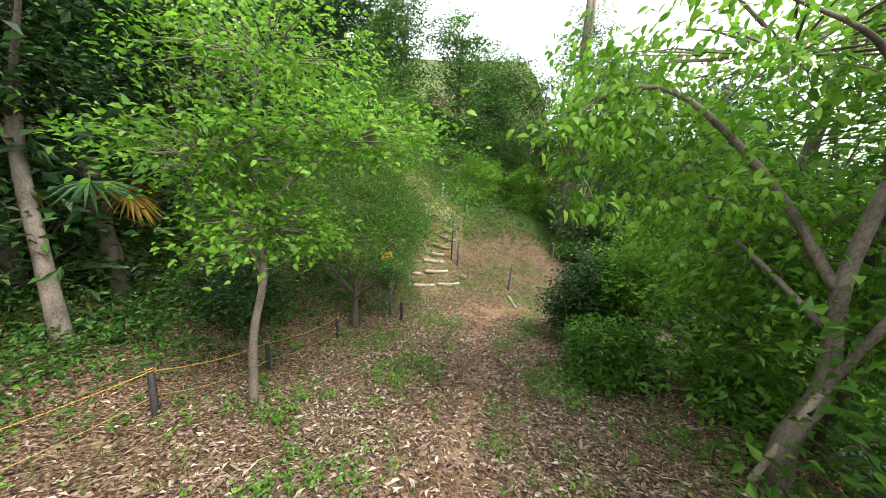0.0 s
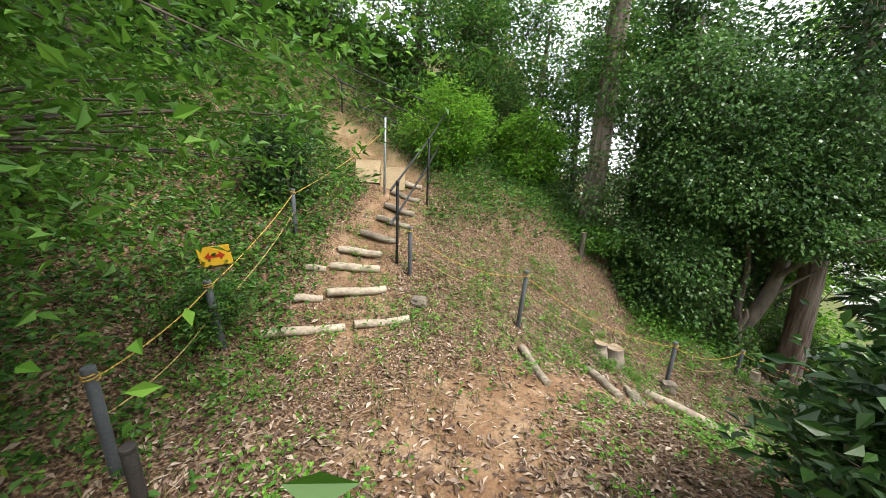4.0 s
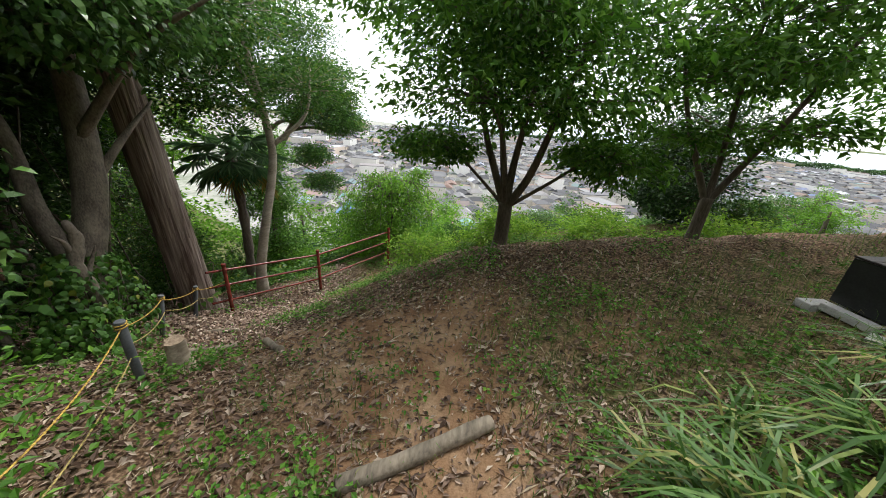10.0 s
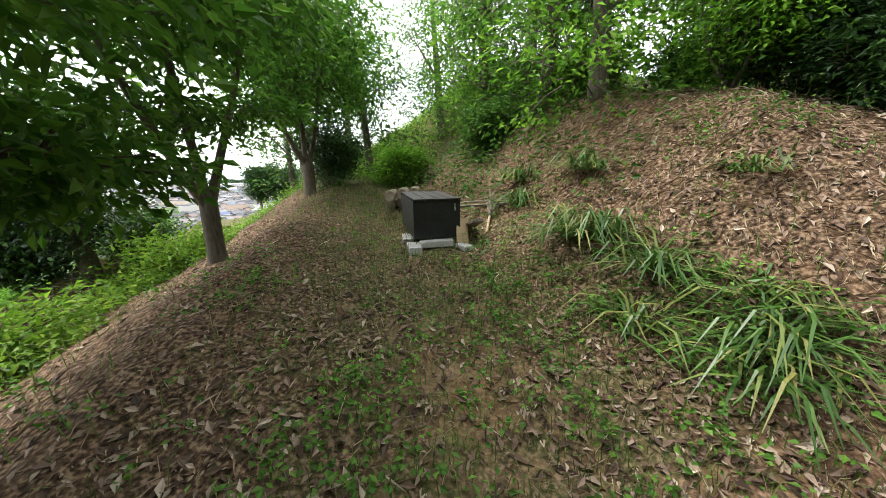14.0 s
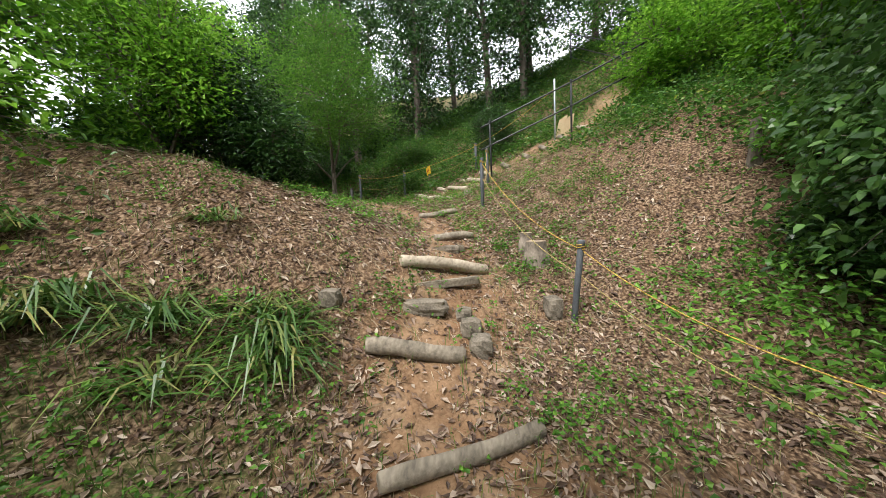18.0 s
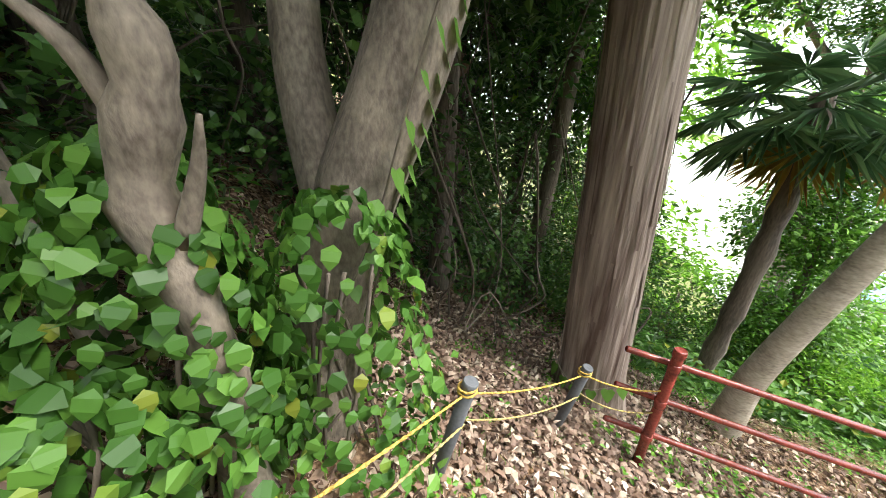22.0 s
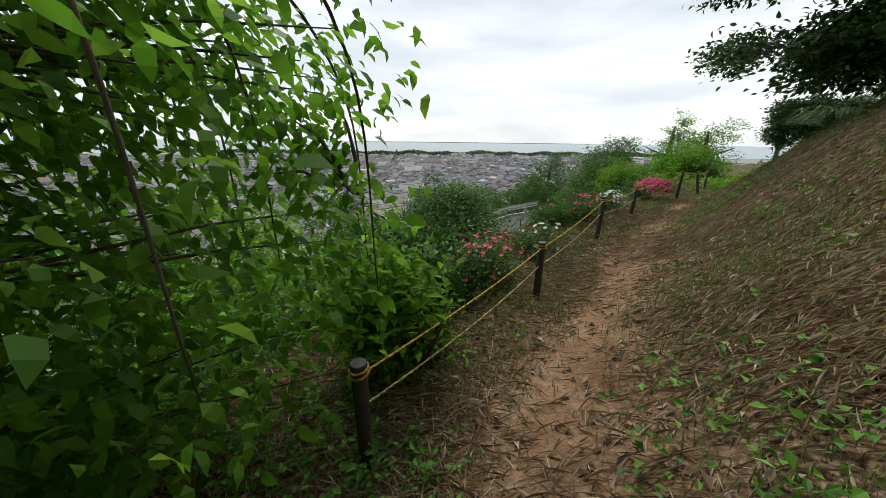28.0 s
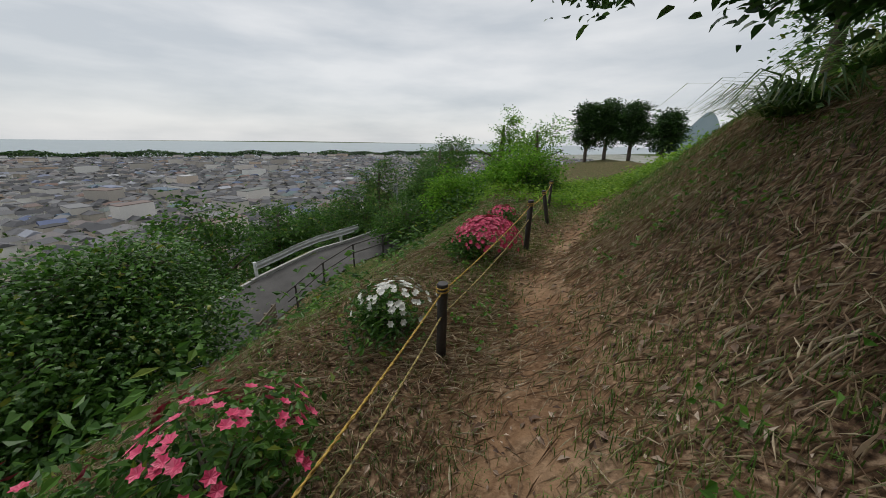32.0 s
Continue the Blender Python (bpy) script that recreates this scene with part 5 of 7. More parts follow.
# the far side of the railing
WC = foot(17.1, 11.9)
top = -3.0 - WC[2]
arch = []
for k in range(20):
    a = k * 2.4
    reach, h = 0.75 + 0.4 * ((k * 7) % 5) / 5, top - 0.35 * ((k * 3) % 4) / 4
    c, s = 0.8 * math.cos(a) * reach, 1.35 * math.sin(a) * reach
    arch.append(([(0.1, -0.05, top - 1.1 + 0.02 * k), (0.4 * c, 0.4 * s, h - 0.1), (0.85 * c, 0.85 * s, h - 0.15), (1.15 * c, 1.15 * s, h - 0.7), (1.2 * c, 1.2 * s, h - 1.7)], (0.016, 0.003)))
tree("weeping_cherry", WC, "weeping cherry with arching leafy branches below the path",
     ([(0, 0, -0.1), (0.05, -0.05, 0.8), (0.1, -0.1, top - 1.5), (0.2, -0.25, top - 0.5)], [0.09, 0.07, 0.05, 0.03]), arch,
     [((0.0, -0.1, top - 0.25), (0.8, 1.1, 0.28), 0.12), ((0.0, 0.0, top - 0.8), (1.2, 1.75, 0.4), 0.24), ((0.0, 0.2, top - 1.5), (1.35, 1.95, 0.5), 0.28), ((0.0, 0.3, top - 2.2), (1.3, 1.9, 0.5), 0.24), ((0.2, 0.2, top - 2.9), (1.2, 1.5, 0.5), 0.16), ((0.3, -0.9, top + 0.05), (0.3, 0.35, 0.2), 0.02), ((-0.5, -1.5, top - 1.2), (0.35, 0.4, 0.6), 0.07)], FRESH, BARK, 25000, 0.085, 51, 0.8, fine=True)
CAM = (21.9, 18.7, -7.4)
tree("camphor_tree", CAM, "tall camphor tree with a forked trunk and layered crown", ([(0.1, 0, gz(21.9, 18.7) - CAM[2] - 0.3), (0, 0, 1.5), (0, 0, 3.4), (0.1, 0.0, 5.2), (0.0, 0.3, 8.0), (-0.3, 0.6, 10.5)], [0.36, 0.26, 0.23, 0.18, 0.12, 0.05]),
     [([(0, 0, 3.3), (0.35, -0.55, 4.6), (0.6, -0.9, 5.3), (0.9, -1.5, 6.6), (1.2, -2.4, 7.6)], (0.2, 0.04)), ([(0.55, -0.8, 5.1), (0.9, -1.9, 5.3), (1.1, -2.9, 5.0), (1.1, -3.6, 5.2)], (0.09, 0.02)), ([(0.05, 0, 5.0), (0.4, -0.6, 5.5), (0.8, -1.3, 5.45)], (0.12, 0.05)), ([(0.1, 0.1, 5.6), (-0.8, 1.0, 7.0), (-1.4, 1.8, 8.4)], (0.14, 0.03)), ([(0.2, -0.3, 4.0), (0.2, -1.4, 3.6), (0.1, -2.4, 3.2)], (0.07, 0.015))],
     [((1.1, -3.2, 5.6), (1.3, 1.1, 0.6), 0.14), ((1.2, -2.6, 6.6), (1.5, 1.3, 0.6), 0.18), ((1.0, -2.0, 7.7), (1.8, 1.7, 0.7), 0.18), ((0.5, -1.6, 5.9), (1.2, 1.1, 0.5), 0.1), ((0.2, -2.0, 4.1), (1.1, 1.0, 0.45), 0.08), ((0.0, -2.5, 2.9), (1.0, 0.9, 0.4), 0.07), ((0.2, -0.4, 7.2), (1.6, 1.6, 0.6), 0.12), ((-1.2, 1.3, 8.2), (1.9, 1.9, 0.9), 0.16), ((0.2, -0.8, 9.2), (2.4, 2.4, 0.9), 0.2)], BROAD, BARK_GREY, 46000, 0.125, 52)
tree("young_evergreen_tree", foot(16.35, 15.65), "glossy green young evergreen tree behind the railing", ([(0, 0, -0.2), (0.05, 0, 2.0), (0.0, 0.1, 5.0)], [0.09, 0.07, 0.03]), [([(0.05, 0, 1.2), (0.5, 0.2, 2.0)], (0.03, 0.01)), ([(0.05, 0, 1.6), (-0.5, -0.3, 2.6)], (0.03, 0.01))],
     [((0, 0, 1.8), (0.9, 0.9, 0.9), 0.3), ((0.0, 0.1, 3.4), (0.95, 0.95, 0.9), 0.35), ((0.0, 0.1, 4.7), (0.8, 0.8, 0.7), 0.25)], WEED, BARK, 17000, 0.1, 55, 0.2, fine=True)
tree("roadside_tree", foot(23.0, 5.1), "rounded green tree standing beside the road below", ([(0, 0, -0.3), (0.05, 0, 0.6), (0.1, 0.05, 1.1)], [0.11, 0.09, 0.07]), [([(0.05, 0, 0.9), (0.5, 0.3, 1.5), (0.9, 0.6, 2.0)], (0.05, 0.012)), ([(0.05, 0, 0.9), (-0.5, -0.3, 1.5), (-0.9, -0.5, 2.0)], (0.05, 0.012))],
     [((0, 0.2, 1.9), (1.6, 1.9, 0.65), 0.45), ((0.1, 0.1, 2.7), (1.5, 1.7, 0.55), 0.4), ((0.0, 0.8, 1.3), (1.1, 1.1, 0.5), 0.15), ((0.2, -0.2, 3.3), (1.0, 1.2, 0.35), 0.15)], BROAD, BARK, 30000, 0.09, 53, fine=True)
for k, (x, y, h) in enumerate(((20.6, -19.5, 4.0), (19.4, -19.6, 3.9), (17.9, -19.2, 3.6), (16.1, -18.2, 3.3))):
    tree("dark_broadleaf_tree", (x, y, gz(x, y)), "dark round-headed evergreen tree on the far grass", ([(0, 0, -0.5), (0.05, 0, 0.8), (0, 0, 1.8)], [0.13, 0.11, 0.07]), [([(0, 0, 1.0), (0.4, 0.3, 1.7)], (0.06, 0.02)), ([(0, 0, 1.0), (-0.4, -0.2, 1.7)], (0.06, 0.02))],
         [((0, 0, h * 0.5), (0.95, 0.95, h * 0.27), 0.6), ((0.1, 0.1, h * 0.78), (0.75, 0.75, h * 0.2), 0.4)], DARK, BARK, 8000, 0.17, 60 + k, 0.1, group="dark trees on the far grass")
BT = foot(14.84, 3.35)
tree("bank_cherry_tree", BT, "overhanging leafy tree at the top of the bank", ([(0, 0, -0.2), (0.1, 0, 1.2), (0.2, 0.1, 2.4)], [0.16, 0.13, 0.1]),
     [([(0.1, 0, 1.2), (1.2, 0.3, 1.8), (2.6, 0.6, 1.9)], (0.06, 0.012)), ([(0.2, 0.1, 2.0), (1.0, -1.0, 2.8), (1.8, -1.6, 3.0)], (0.06, 0.012)), ([(0.1, 0, 1.6), (-0.6, 0.8, 2.6), (-1.0, 1.6, 2.9)], (0.05, 0.012))],
     [((0.4, 0.1, 2.7), (2.0, 2.0, 0.8), 0.34), ((2.0, 0.5, 1.75), (1.2, 1.0, 0.32), 0.18), ((1.2, 0.3, 2.2), (1.4, 1.3, 0.5), 0.22), ((0.0, 0.1, 1.3), (1.1, 1.1, 0.8), 0.26), ((1.8, 0.6, -2.8 - BT[2]), (0.9, 0.8, 0.28), 0.16), ((1.3, 0.0, -2.95 - BT[2]), (0.75, 0.8, 0.5), 0.3), ((2.4, -0.5, -2.7 - BT[2]), (0.9, 0.8, 0.26), 0.14), ((0.9, 0.3, -2.75 - BT[2]), (0.8, 0.8, 0.6), 0.3)], DARK, BARK, 15000, 0.1, 71, fine=True)


# ---- bushes, space by space ----
for k, (x, y, rx, rz_, m, n, s, lab) in enumerate((
        (4.7, 4.6, 0.7, 0.7, WEED, 5200, 0.11, "dense dark-green broadleaf bush beside the path"),
        (5.9, 3.9, 0.6, 0.6, FRESH, 3800, 0.11, "bright green leafy shrub beside the path"),
        (4.75, 6.25, 0.85, 1.35, DARK, 7000, 0.1, "dark rounded evergreen shrub on the bank"),
        (-0.95, 10.9, 0.7, 1.15, DARK, 6500, 0.075, "upright small-leaved dark shrub beside the stairs"),
        (-0.22, 8.3, 0.4, 0.45, BROAD, 2200, 0.06, "small green shrub between two rope posts"),
        (-2.76, 8.04, 1.2, 0.7, BROAD, 4200, 0.08, "low green undergrowth beside the stairs"),
        (-2.07, 4.99, 1.3, 0.8, DARK, 4200, 0.1, "dark undergrowth at the wood's edge"),
        (-2.63, -1.15, 1.1, 0.7, BROAD, 3600, 0.12, "green undergrowth beyond the rope fence"),
        (-2.51, -3.40, 1.0, 0.7, BROAD, 3000, 0.12, "green undergrowth beyond the rope fence"),
        (1.55, 14.71, 1.5, 1.4, FRESH, 6000, 0.12, "bright shrub at the top of the slope"),
        (3.87, 15.68, 1.2, 1.5, FRESH, 5000, 0.13, "tall leafy sapling on the slope"),
        (2.51, 17.17, 1.8, 1.8, BROAD, 5000, 0.14, "leafy thicket at the hilltop"),
        (5.62, 14.16, 1.0, 0.5, WEED, 2600, 0.1, "low weeds on the slope"),
        (6.89, 13.56, 0.9, 0.6, DARK, 3000, 0.12, "dark broadleaf shrub above the rope"),
        (9.21, 13.64, 0.55, 0.3, BROAD, 1500, 0.1, "ivy growing at the foot of a trunk"),
        (5.45, 6.0, 0.9, 1.8, FRESH, 6500, 0.085, "tall fresh green shrub on the bank top"),
        (4.95, 7.1, 0.55, 0.8, DARK, 3500, 0.09, "dark evergreen shrub on the bank top"),
        (7.42, 2.79, 0.9, 0.7, BROAD, 4000, 0.1, "bright green shrub on the bank"),
        (9.3, 0.6, 1.0, 0.8, FRESH, 4000, 0.11, "bright green shrub beside the grassy path"),
        (11.0, 1.6, 0.9, 1.2, DARK, 5000, 0.09, "dark dense conifer-like shrub"),
        (13.20, 10.30, 1.0, 0.5, SPRING, 2600, 0.1, "sunlit low shrub at the terrace edge"),
        (13.40, 8.40, 1.2, 0.5, SPRING, 3600, 0.1, "sunlit low shrub at the terrace edge"),
        (13.30, 6.30, 1.1, 0.5, SPRING, 3200, 0.1, "sunlit low shrub at the terrace edge"),
        (13.00, 4.00, 1.1, 0.5, SPRING, 3000, 0.1, "sunlit low shrub at the terrace edge"),
        (16.08, 14.86, 1.2, 0.8, FRESH, 5500, 0.09, "fresh green shrubs below the railing"),
        (13.0, 16.3, 1.0, 1.7, BROAD, 5200, 0.09, "tall green thicket beside the palm"),
        (14.87, 16.50, 1.6, 1.2, BROAD, 5000, 0.1, "green thicket below the railing"),
        (16.96, 15.59, 1.6, 1.0, BROAD, 5000, 0.1, "green thicket below the railing"),
        (16.95, 10.0, 0.45, 0.55, FRESH, 5200, 0.1, "glossy green low shrub behind the rope fence"),
        (18.08, 9.60, 0.9, 0.5, BROAD, 4800, 0.11, "glossy green low shrub behind the rope fence"),
        (19.0, 9.1, 0.8, 0.45, BROAD, 4600, 0.1, "green shrubs on the slope below the path"),
        (21.34, -6.43, 1.3, 0.7, BROAD, 4600, 0.12, "rounded green bush beside the path's far end"),
        (19.72, -3.56, 0.6, 0.4, BROAD, 1800, 0.08, "small green bush beside the path"),
        (23.69, -2.50, 1.3, 1.1, BROAD, 4200, 0.12, "green hedge-like bush beside the road bend"),
        (21.98, -3.20, 1.3, 1.2, FRESH, 4200, 0.12, "bright green bush beside the road bend"),
        (20.14, -3.72, 1.2, 1.0, FRESH, 4200, 0.11, "bright green bush at the path's far end"),
        (26.26, -3.17, 1.2, 1.0, BROAD, 3600, 0.12, "green bush on the road verge"),
        (27.01, -4.69, 1.2, 1.1, FRESH, 3600, 0.12, "bright green bush on the road verge"),
        (24.89, -5.70, 1.5, 1.3, BROAD, 4200, 0.13, "green hedge-like bush beside the road bend"),
        (14.87, 2.08, 0.9, 0.7, BROAD, 3000, 0.1, "grassy bush on the bank top"))):
    bush("leafy_bush", (x, y), lab, (rx, rx, rz_), m, int(n * 1.5), s * 0.9, 200 + k, 0.35)


def azalea(at, r, flowers, petals, label, seed):
    """A low rounded shrub of small leaves with open five-petalled flowers on its outside."""
    x, y = at
    t = bush("azalea", at, label, (r, r, r * 0.62), BROAD, int(2600 * r / 0.5), 0.055, seed, 0.3, 0, "flowering shrub", "azaleas")
    rng = np.random.default_rng(seed)
    if flowers:
        flowers = int(flowers * 2.2)
        a, e = rng.uniform(0, 6.28, flowers), 0.1 + 1.3 * rng.random(flowers) ** 0.6
        d = np.stack([np.cos(a) * np.cos(e), np.sin(a) * np.cos(e), np.sin(e)], 1)
        c = d * np.array([r * 0.92, r * 0.92, r * 0.75]) * rng.uniform(0.85, 1.08, (flowers, 1)) + [0, 0, r * 0.42]
        q = np.repeat(c, 6, 0)
        dd = np.repeat(d, 6, 0)
        th = np.tile(np.arange(6) * 6.28 / 6, flowers) + np.repeat(rng.uniform(0, 6, flowers), 6)
        u = unit(np.cross(dd, [0.3, 0.2, 1.0]))
        w = np.cross(dd, u)
        ax = np.cos(th)[:, None] * u + np.sin(th)[:, None] * w + dd * 0.5
        leaves("blossom", q, ax, 0.028, 0.026, petals, t, 0.1, up=dd, rng=rng)


azalea((17.55, 8.75), 0.5, 30, PINK, "azalea bush with some pink flowers beside the rope fence", 301)
azalea((18.4, 5.7), 0.45, 26, PINK, "azalea bush with pink flowers beside the rope fence", 302)
azalea((17.85, 7.5), 0.42, 9, WHITE_PETAL, "azalea bush with a few white flowers", 303)
azalea((18.68, 4.3), 0.36, 40, WHITE_PETAL, "azalea bush with white flowers", 304)
azalea((18.72, 2.45), 0.45, 330, PINK, "round azalea bush covered in pink flowers", 305)
azalea((18.75, 6.1), 0.38, 4, PINK, "low dark azalea bush with a few pink flowers", 306)
azalea((19.2, 0.6), 0.3, 60, PINK, "azalea bush with pink flowers at the fence end", 307)


def strap_clump(at, n, length, seed, label):
    """A clump of long arching strap leaves."""
    x, y = at
    rng = np.random.default_rng(seed)
    t = thing("strap_leaf_clump", (x, y, gz(x, y)), label, "plant", "strap-leaved clumps")
    a = rng.uniform(0, 6.28, n)
    d = np.stack([np.cos(a), np.sin(a), np.zeros(n)], 1)
    L = length * rng.uniform(0.6, 1.1, n)
    base = rng.normal(size=(n, 3)) * [0.09, 0.09, 0]
    rise = rng.uniform(0.15, 0.85, n)
    vs = []
    for fwd, hgt, wd in ((0, 0, 0.9), (0.3, 0.5, 1.0), (0.65, 0.55, 0.85), (1.0, 0.12, 0.15)):
        side = np.stack([-d[:, 1], d[:, 0], np.zeros(n)], 1) * 0.0095 * wd
        c = base + d * (L * fwd)[:, None] + np.array([0, 0, 1.0]) * (L * hgt * rise)[:, None]
        vs += [c - side, c + side]
    v = np.stack(vs, 1)
    for g in range(8):
        w = v[g::8].reshape(-1, 3)
        i = np.arange(len(v[g::8]))[:, None] * 8
        raw("leaf_tuft", w, np.concatenate([i + [[k, k + 1, k + 3, k + 2]] for k in (0, 2, 4)], 1).reshape(-1, 4), IRIS, t)


for k, (x, y, n, L) in enumerate(((7.2, 8.2, 120, 0.62), (7.4, 8.35, 70, 0.55), (7.43, 7.5, 100, 0.6), (7.75, 7.8, 60, 0.5), (7.5, 6.9, 90, 0.6), (7.22, 6.03, 90, 0.6), (7.75, 6.76, 110, 0.65), (7.77, 5.47, 90, 0.6), (7.6, 5.0, 80, 0.6), (7.05, 8.0, 60, 0.45), (6.5, 7.3, 50, 0.4))):
    strap_clump((x, y), n, L, 400 + k, "clump of arching strap leaves on the bank foot")

strap_clump((16.26, 2.12), 260, 0.75, 431, "tall tuft of arching grass on the bank top")
strap_clump((15.74, 1.74), 220, 0.75, 432, "tall tuft of arching grass on the bank top")


# ---- wood behind: trunks and crowns that close the view ----
def wood(name, spots, seed, leaf, label, h=(6, 9), size=0.2, count=3000, low=0.35, wide=2.1, fine=False):
    rng = np.random.default_rng(seed)
    for k, (x, y) in enumerate(spots):
        H = rng.uniform(*h)
        bend = rng.uniform(-0.4, 0.4, 2)
        lobes = []
        for q in range(6):
            f = low + (0.98 - low) * q / 5
            a = rng.uniform(0, 6.28)
            w = wide * (1.0 - 0.5 * max(0, f - 0.5)) * rng.uniform(0.75, 1.05)
            lobes.append(((bend[0] * f + 0.5 * math.cos(a), bend[1] * f + 0.5 * math.sin(a), H * f), (w, w, H * (1 - low) * 0.16 + 0.35), 1 / 6))
        tree(name, foot(x, y), label, ([(0, 0, -0.3), (bend[0] * 0.4, bend[1] * 0.4, H * 0.4), (bend[0], bend[1], H)], [0.16, 0.12, 0.04]),
             [([(bend[0] * 0.4, bend[1] * 0.4, H * 0.4), (0.9, 0.5, H * 0.6)], (0.06, 0.02)), ([(bend[0] * 0.4, bend[1] * 0.4, H * 0.5), (-0.8, -0.6, H * 0.7)], (0.06, 0.02))],
             lobes, leaf, BARK, count, size, seed * 31 + k, 0.2, group="trees of the wood", fine=fine)



wood("forest_tree", [(-3.77, -4.77), (-3.94, -1.72), (-3.97, 2.90), (-3.95, 5.74), (-5.47, 8.08), (-6.74, -1.30), (-6.64, 3.75), (-7.61, 7.72), (-5.80, -4.66), (-4.85, 11.31)], 3, DARK, "dark evergreen forest tree on the shaded hillside", (6, 8.5), 0.2, 6000, 0.08, 2.0)
wood("forest_tree", [(-5.68, 15.95), (-2.82, 16.92), (0.12, 17.26), (2.31, 18.41), (4.33, 19.40), (6.55, 20.35), (-4.72, 19.85), (1.66, 21.39)], 4, BROAD, "green broadleaf forest tree on the hilltop", (4.5, 6.5), 0.17, 9500, 0.04, 2.0)
wood("forest_tree", [(9.87, 16.68), (11.21, 17.69), (8.98, 17.27), (7.92, 15.39), (12.55, 18.27), (13.75, 18.82), (11.38, 19.64), (10.00, 19.62)], 6, OAK, "dark tangled forest tree behind the cedar", (5.5, 7.5), 0.125, 12500, 0.05, 1.5, True)
wood("forest_tree", [(6.68, -0.03), (7.68, -2.47), (6.28, 1.85), (6.6, 3.4)], 7, CHERRY, "leafy green tree on the bank above the terrace", (4, 5.5), 0.12, 6500, 0.06)
wood("forest_tree", [(10.25, -2.62), (12.52, -2.43), (11.52, -6.32), (13.86, -5.65)], 8, BROAD, "green tree beside the far grassy path", (4.5, 6.5), 0.17, 3200, 0.2)
wood("slope_tree", [(15.34, 19.01), (18.50, 18.64), (19.48, 22.66), (16.11, 23.28), (21.61, 17.17), (24.90, 18.97)], 9, FRESH, "bright young tree on the slope below", (4, 6), 0.18, 4500, 0.05)
wood("slope_tree", [(25.66, 11.82), (28.36, 5.94), (29.75, 0.82), (31.28, -3.25), (33.91, -7.46), (31.05, 11.28), (33.85, 4.43), (35.81, -0.77), (39.08, -6.51), (40.75, -12.67), (42.73, -18.06), (45.61, -22.60), (41.44, 3.93), (45.54, -2.15), (23.80, 15.85), (29.57, 17.23), (37.79, 10.65), (46.11, 4.51), (48.90, -10.02), (53.29, -20.47)], 10, BROAD, "green tree on the slope beyond the road", (2.6, 4.6), 0.22, 3000, 0.05, 2.3)
wood("slope_tree", [(30.36, -14.63), (33.46, -18.55), (36.46, -22.30), (39.63, -25.59), (28.43, -11.52), (25.83, -8.24), (23.57, -5.12)], 12, BROAD, "round green tree beside the lower road", (1.6, 2.6), 0.13, 3200, 0.1, 1.5)

wood("slope_tree", [(29.98, 0.39), (31.22, -2.52), (32.51, -5.36), (34.63, -8.03), (36.99, -10.72), (33.17, 0.43), (35.14, -3.56), (37.76, -7.11)], 13, BROAD, "leafy green tree behind the guard rail", (3.6, 5.0), 0.19, 5200, 0.05, 2.0)
wood("slope_tree", [(22.06, 10.43), (23.64, 12.11), (20.50, 13.68), (22.02, 15.66), (18.64, 15.98), (25.95, 10.18)], 14, FRESH, "round leafy tree in the thicket below the path", (3.0, 4.3), 0.16, 5200, 0.05, 1.7)
wood("slope_tree", [(27.4, -3.4), (29.4, -4.2), (28.6, -6.6), (31.9, -4.0), (26.6, -10.2)], 22, BROAD, "round leafy tree standing beyond the road", (2.6, 3.4), 0.13, 5200, 0.12, 1.3)
wood("verge_tree", [(22.2, -7.2), (20.6, -6.6)], 23, FRESH, "small bright tree beside the path's far end", (2.0, 2.5), 0.1, 4200, 0.12, 0.9)
wood("forest_tree", [(10.59, 16.52), (12.44, 17.31), (8.65, 16.51), (7.21, 16.32)], 20, OAK, "tall dark evergreen with a high crown behind the oak", (7.5, 9), 0.17, 10500, 0.5, 1.9)
wood("forest_tree", [(-4.31, 12.62), (-6.43, 13.36), (-9.78, 9.82), (-9.57, 4.96), (-9.66, -0.12), (-7.53, -4.00)], 15, DARK, "dark evergreen forest tree closing the view", (7, 9), 0.19, 7500, 0.3, 2.1)
wood("forest_tree", [(13.93, 17.32), (12.55, 18.50)], 16, FRESH, "tall leafy tree rising behind the railing", (9.5, 11), 0.17, 5500, 0.45, 1.6)

wood("bank_tree", [(6.3, 4.7), (7.06, 0.94)], 18, FRESH, "fresh green broadleaf tree on the bank", (4.4, 5.4), 0.12, 5500, 0.1, 1.25)


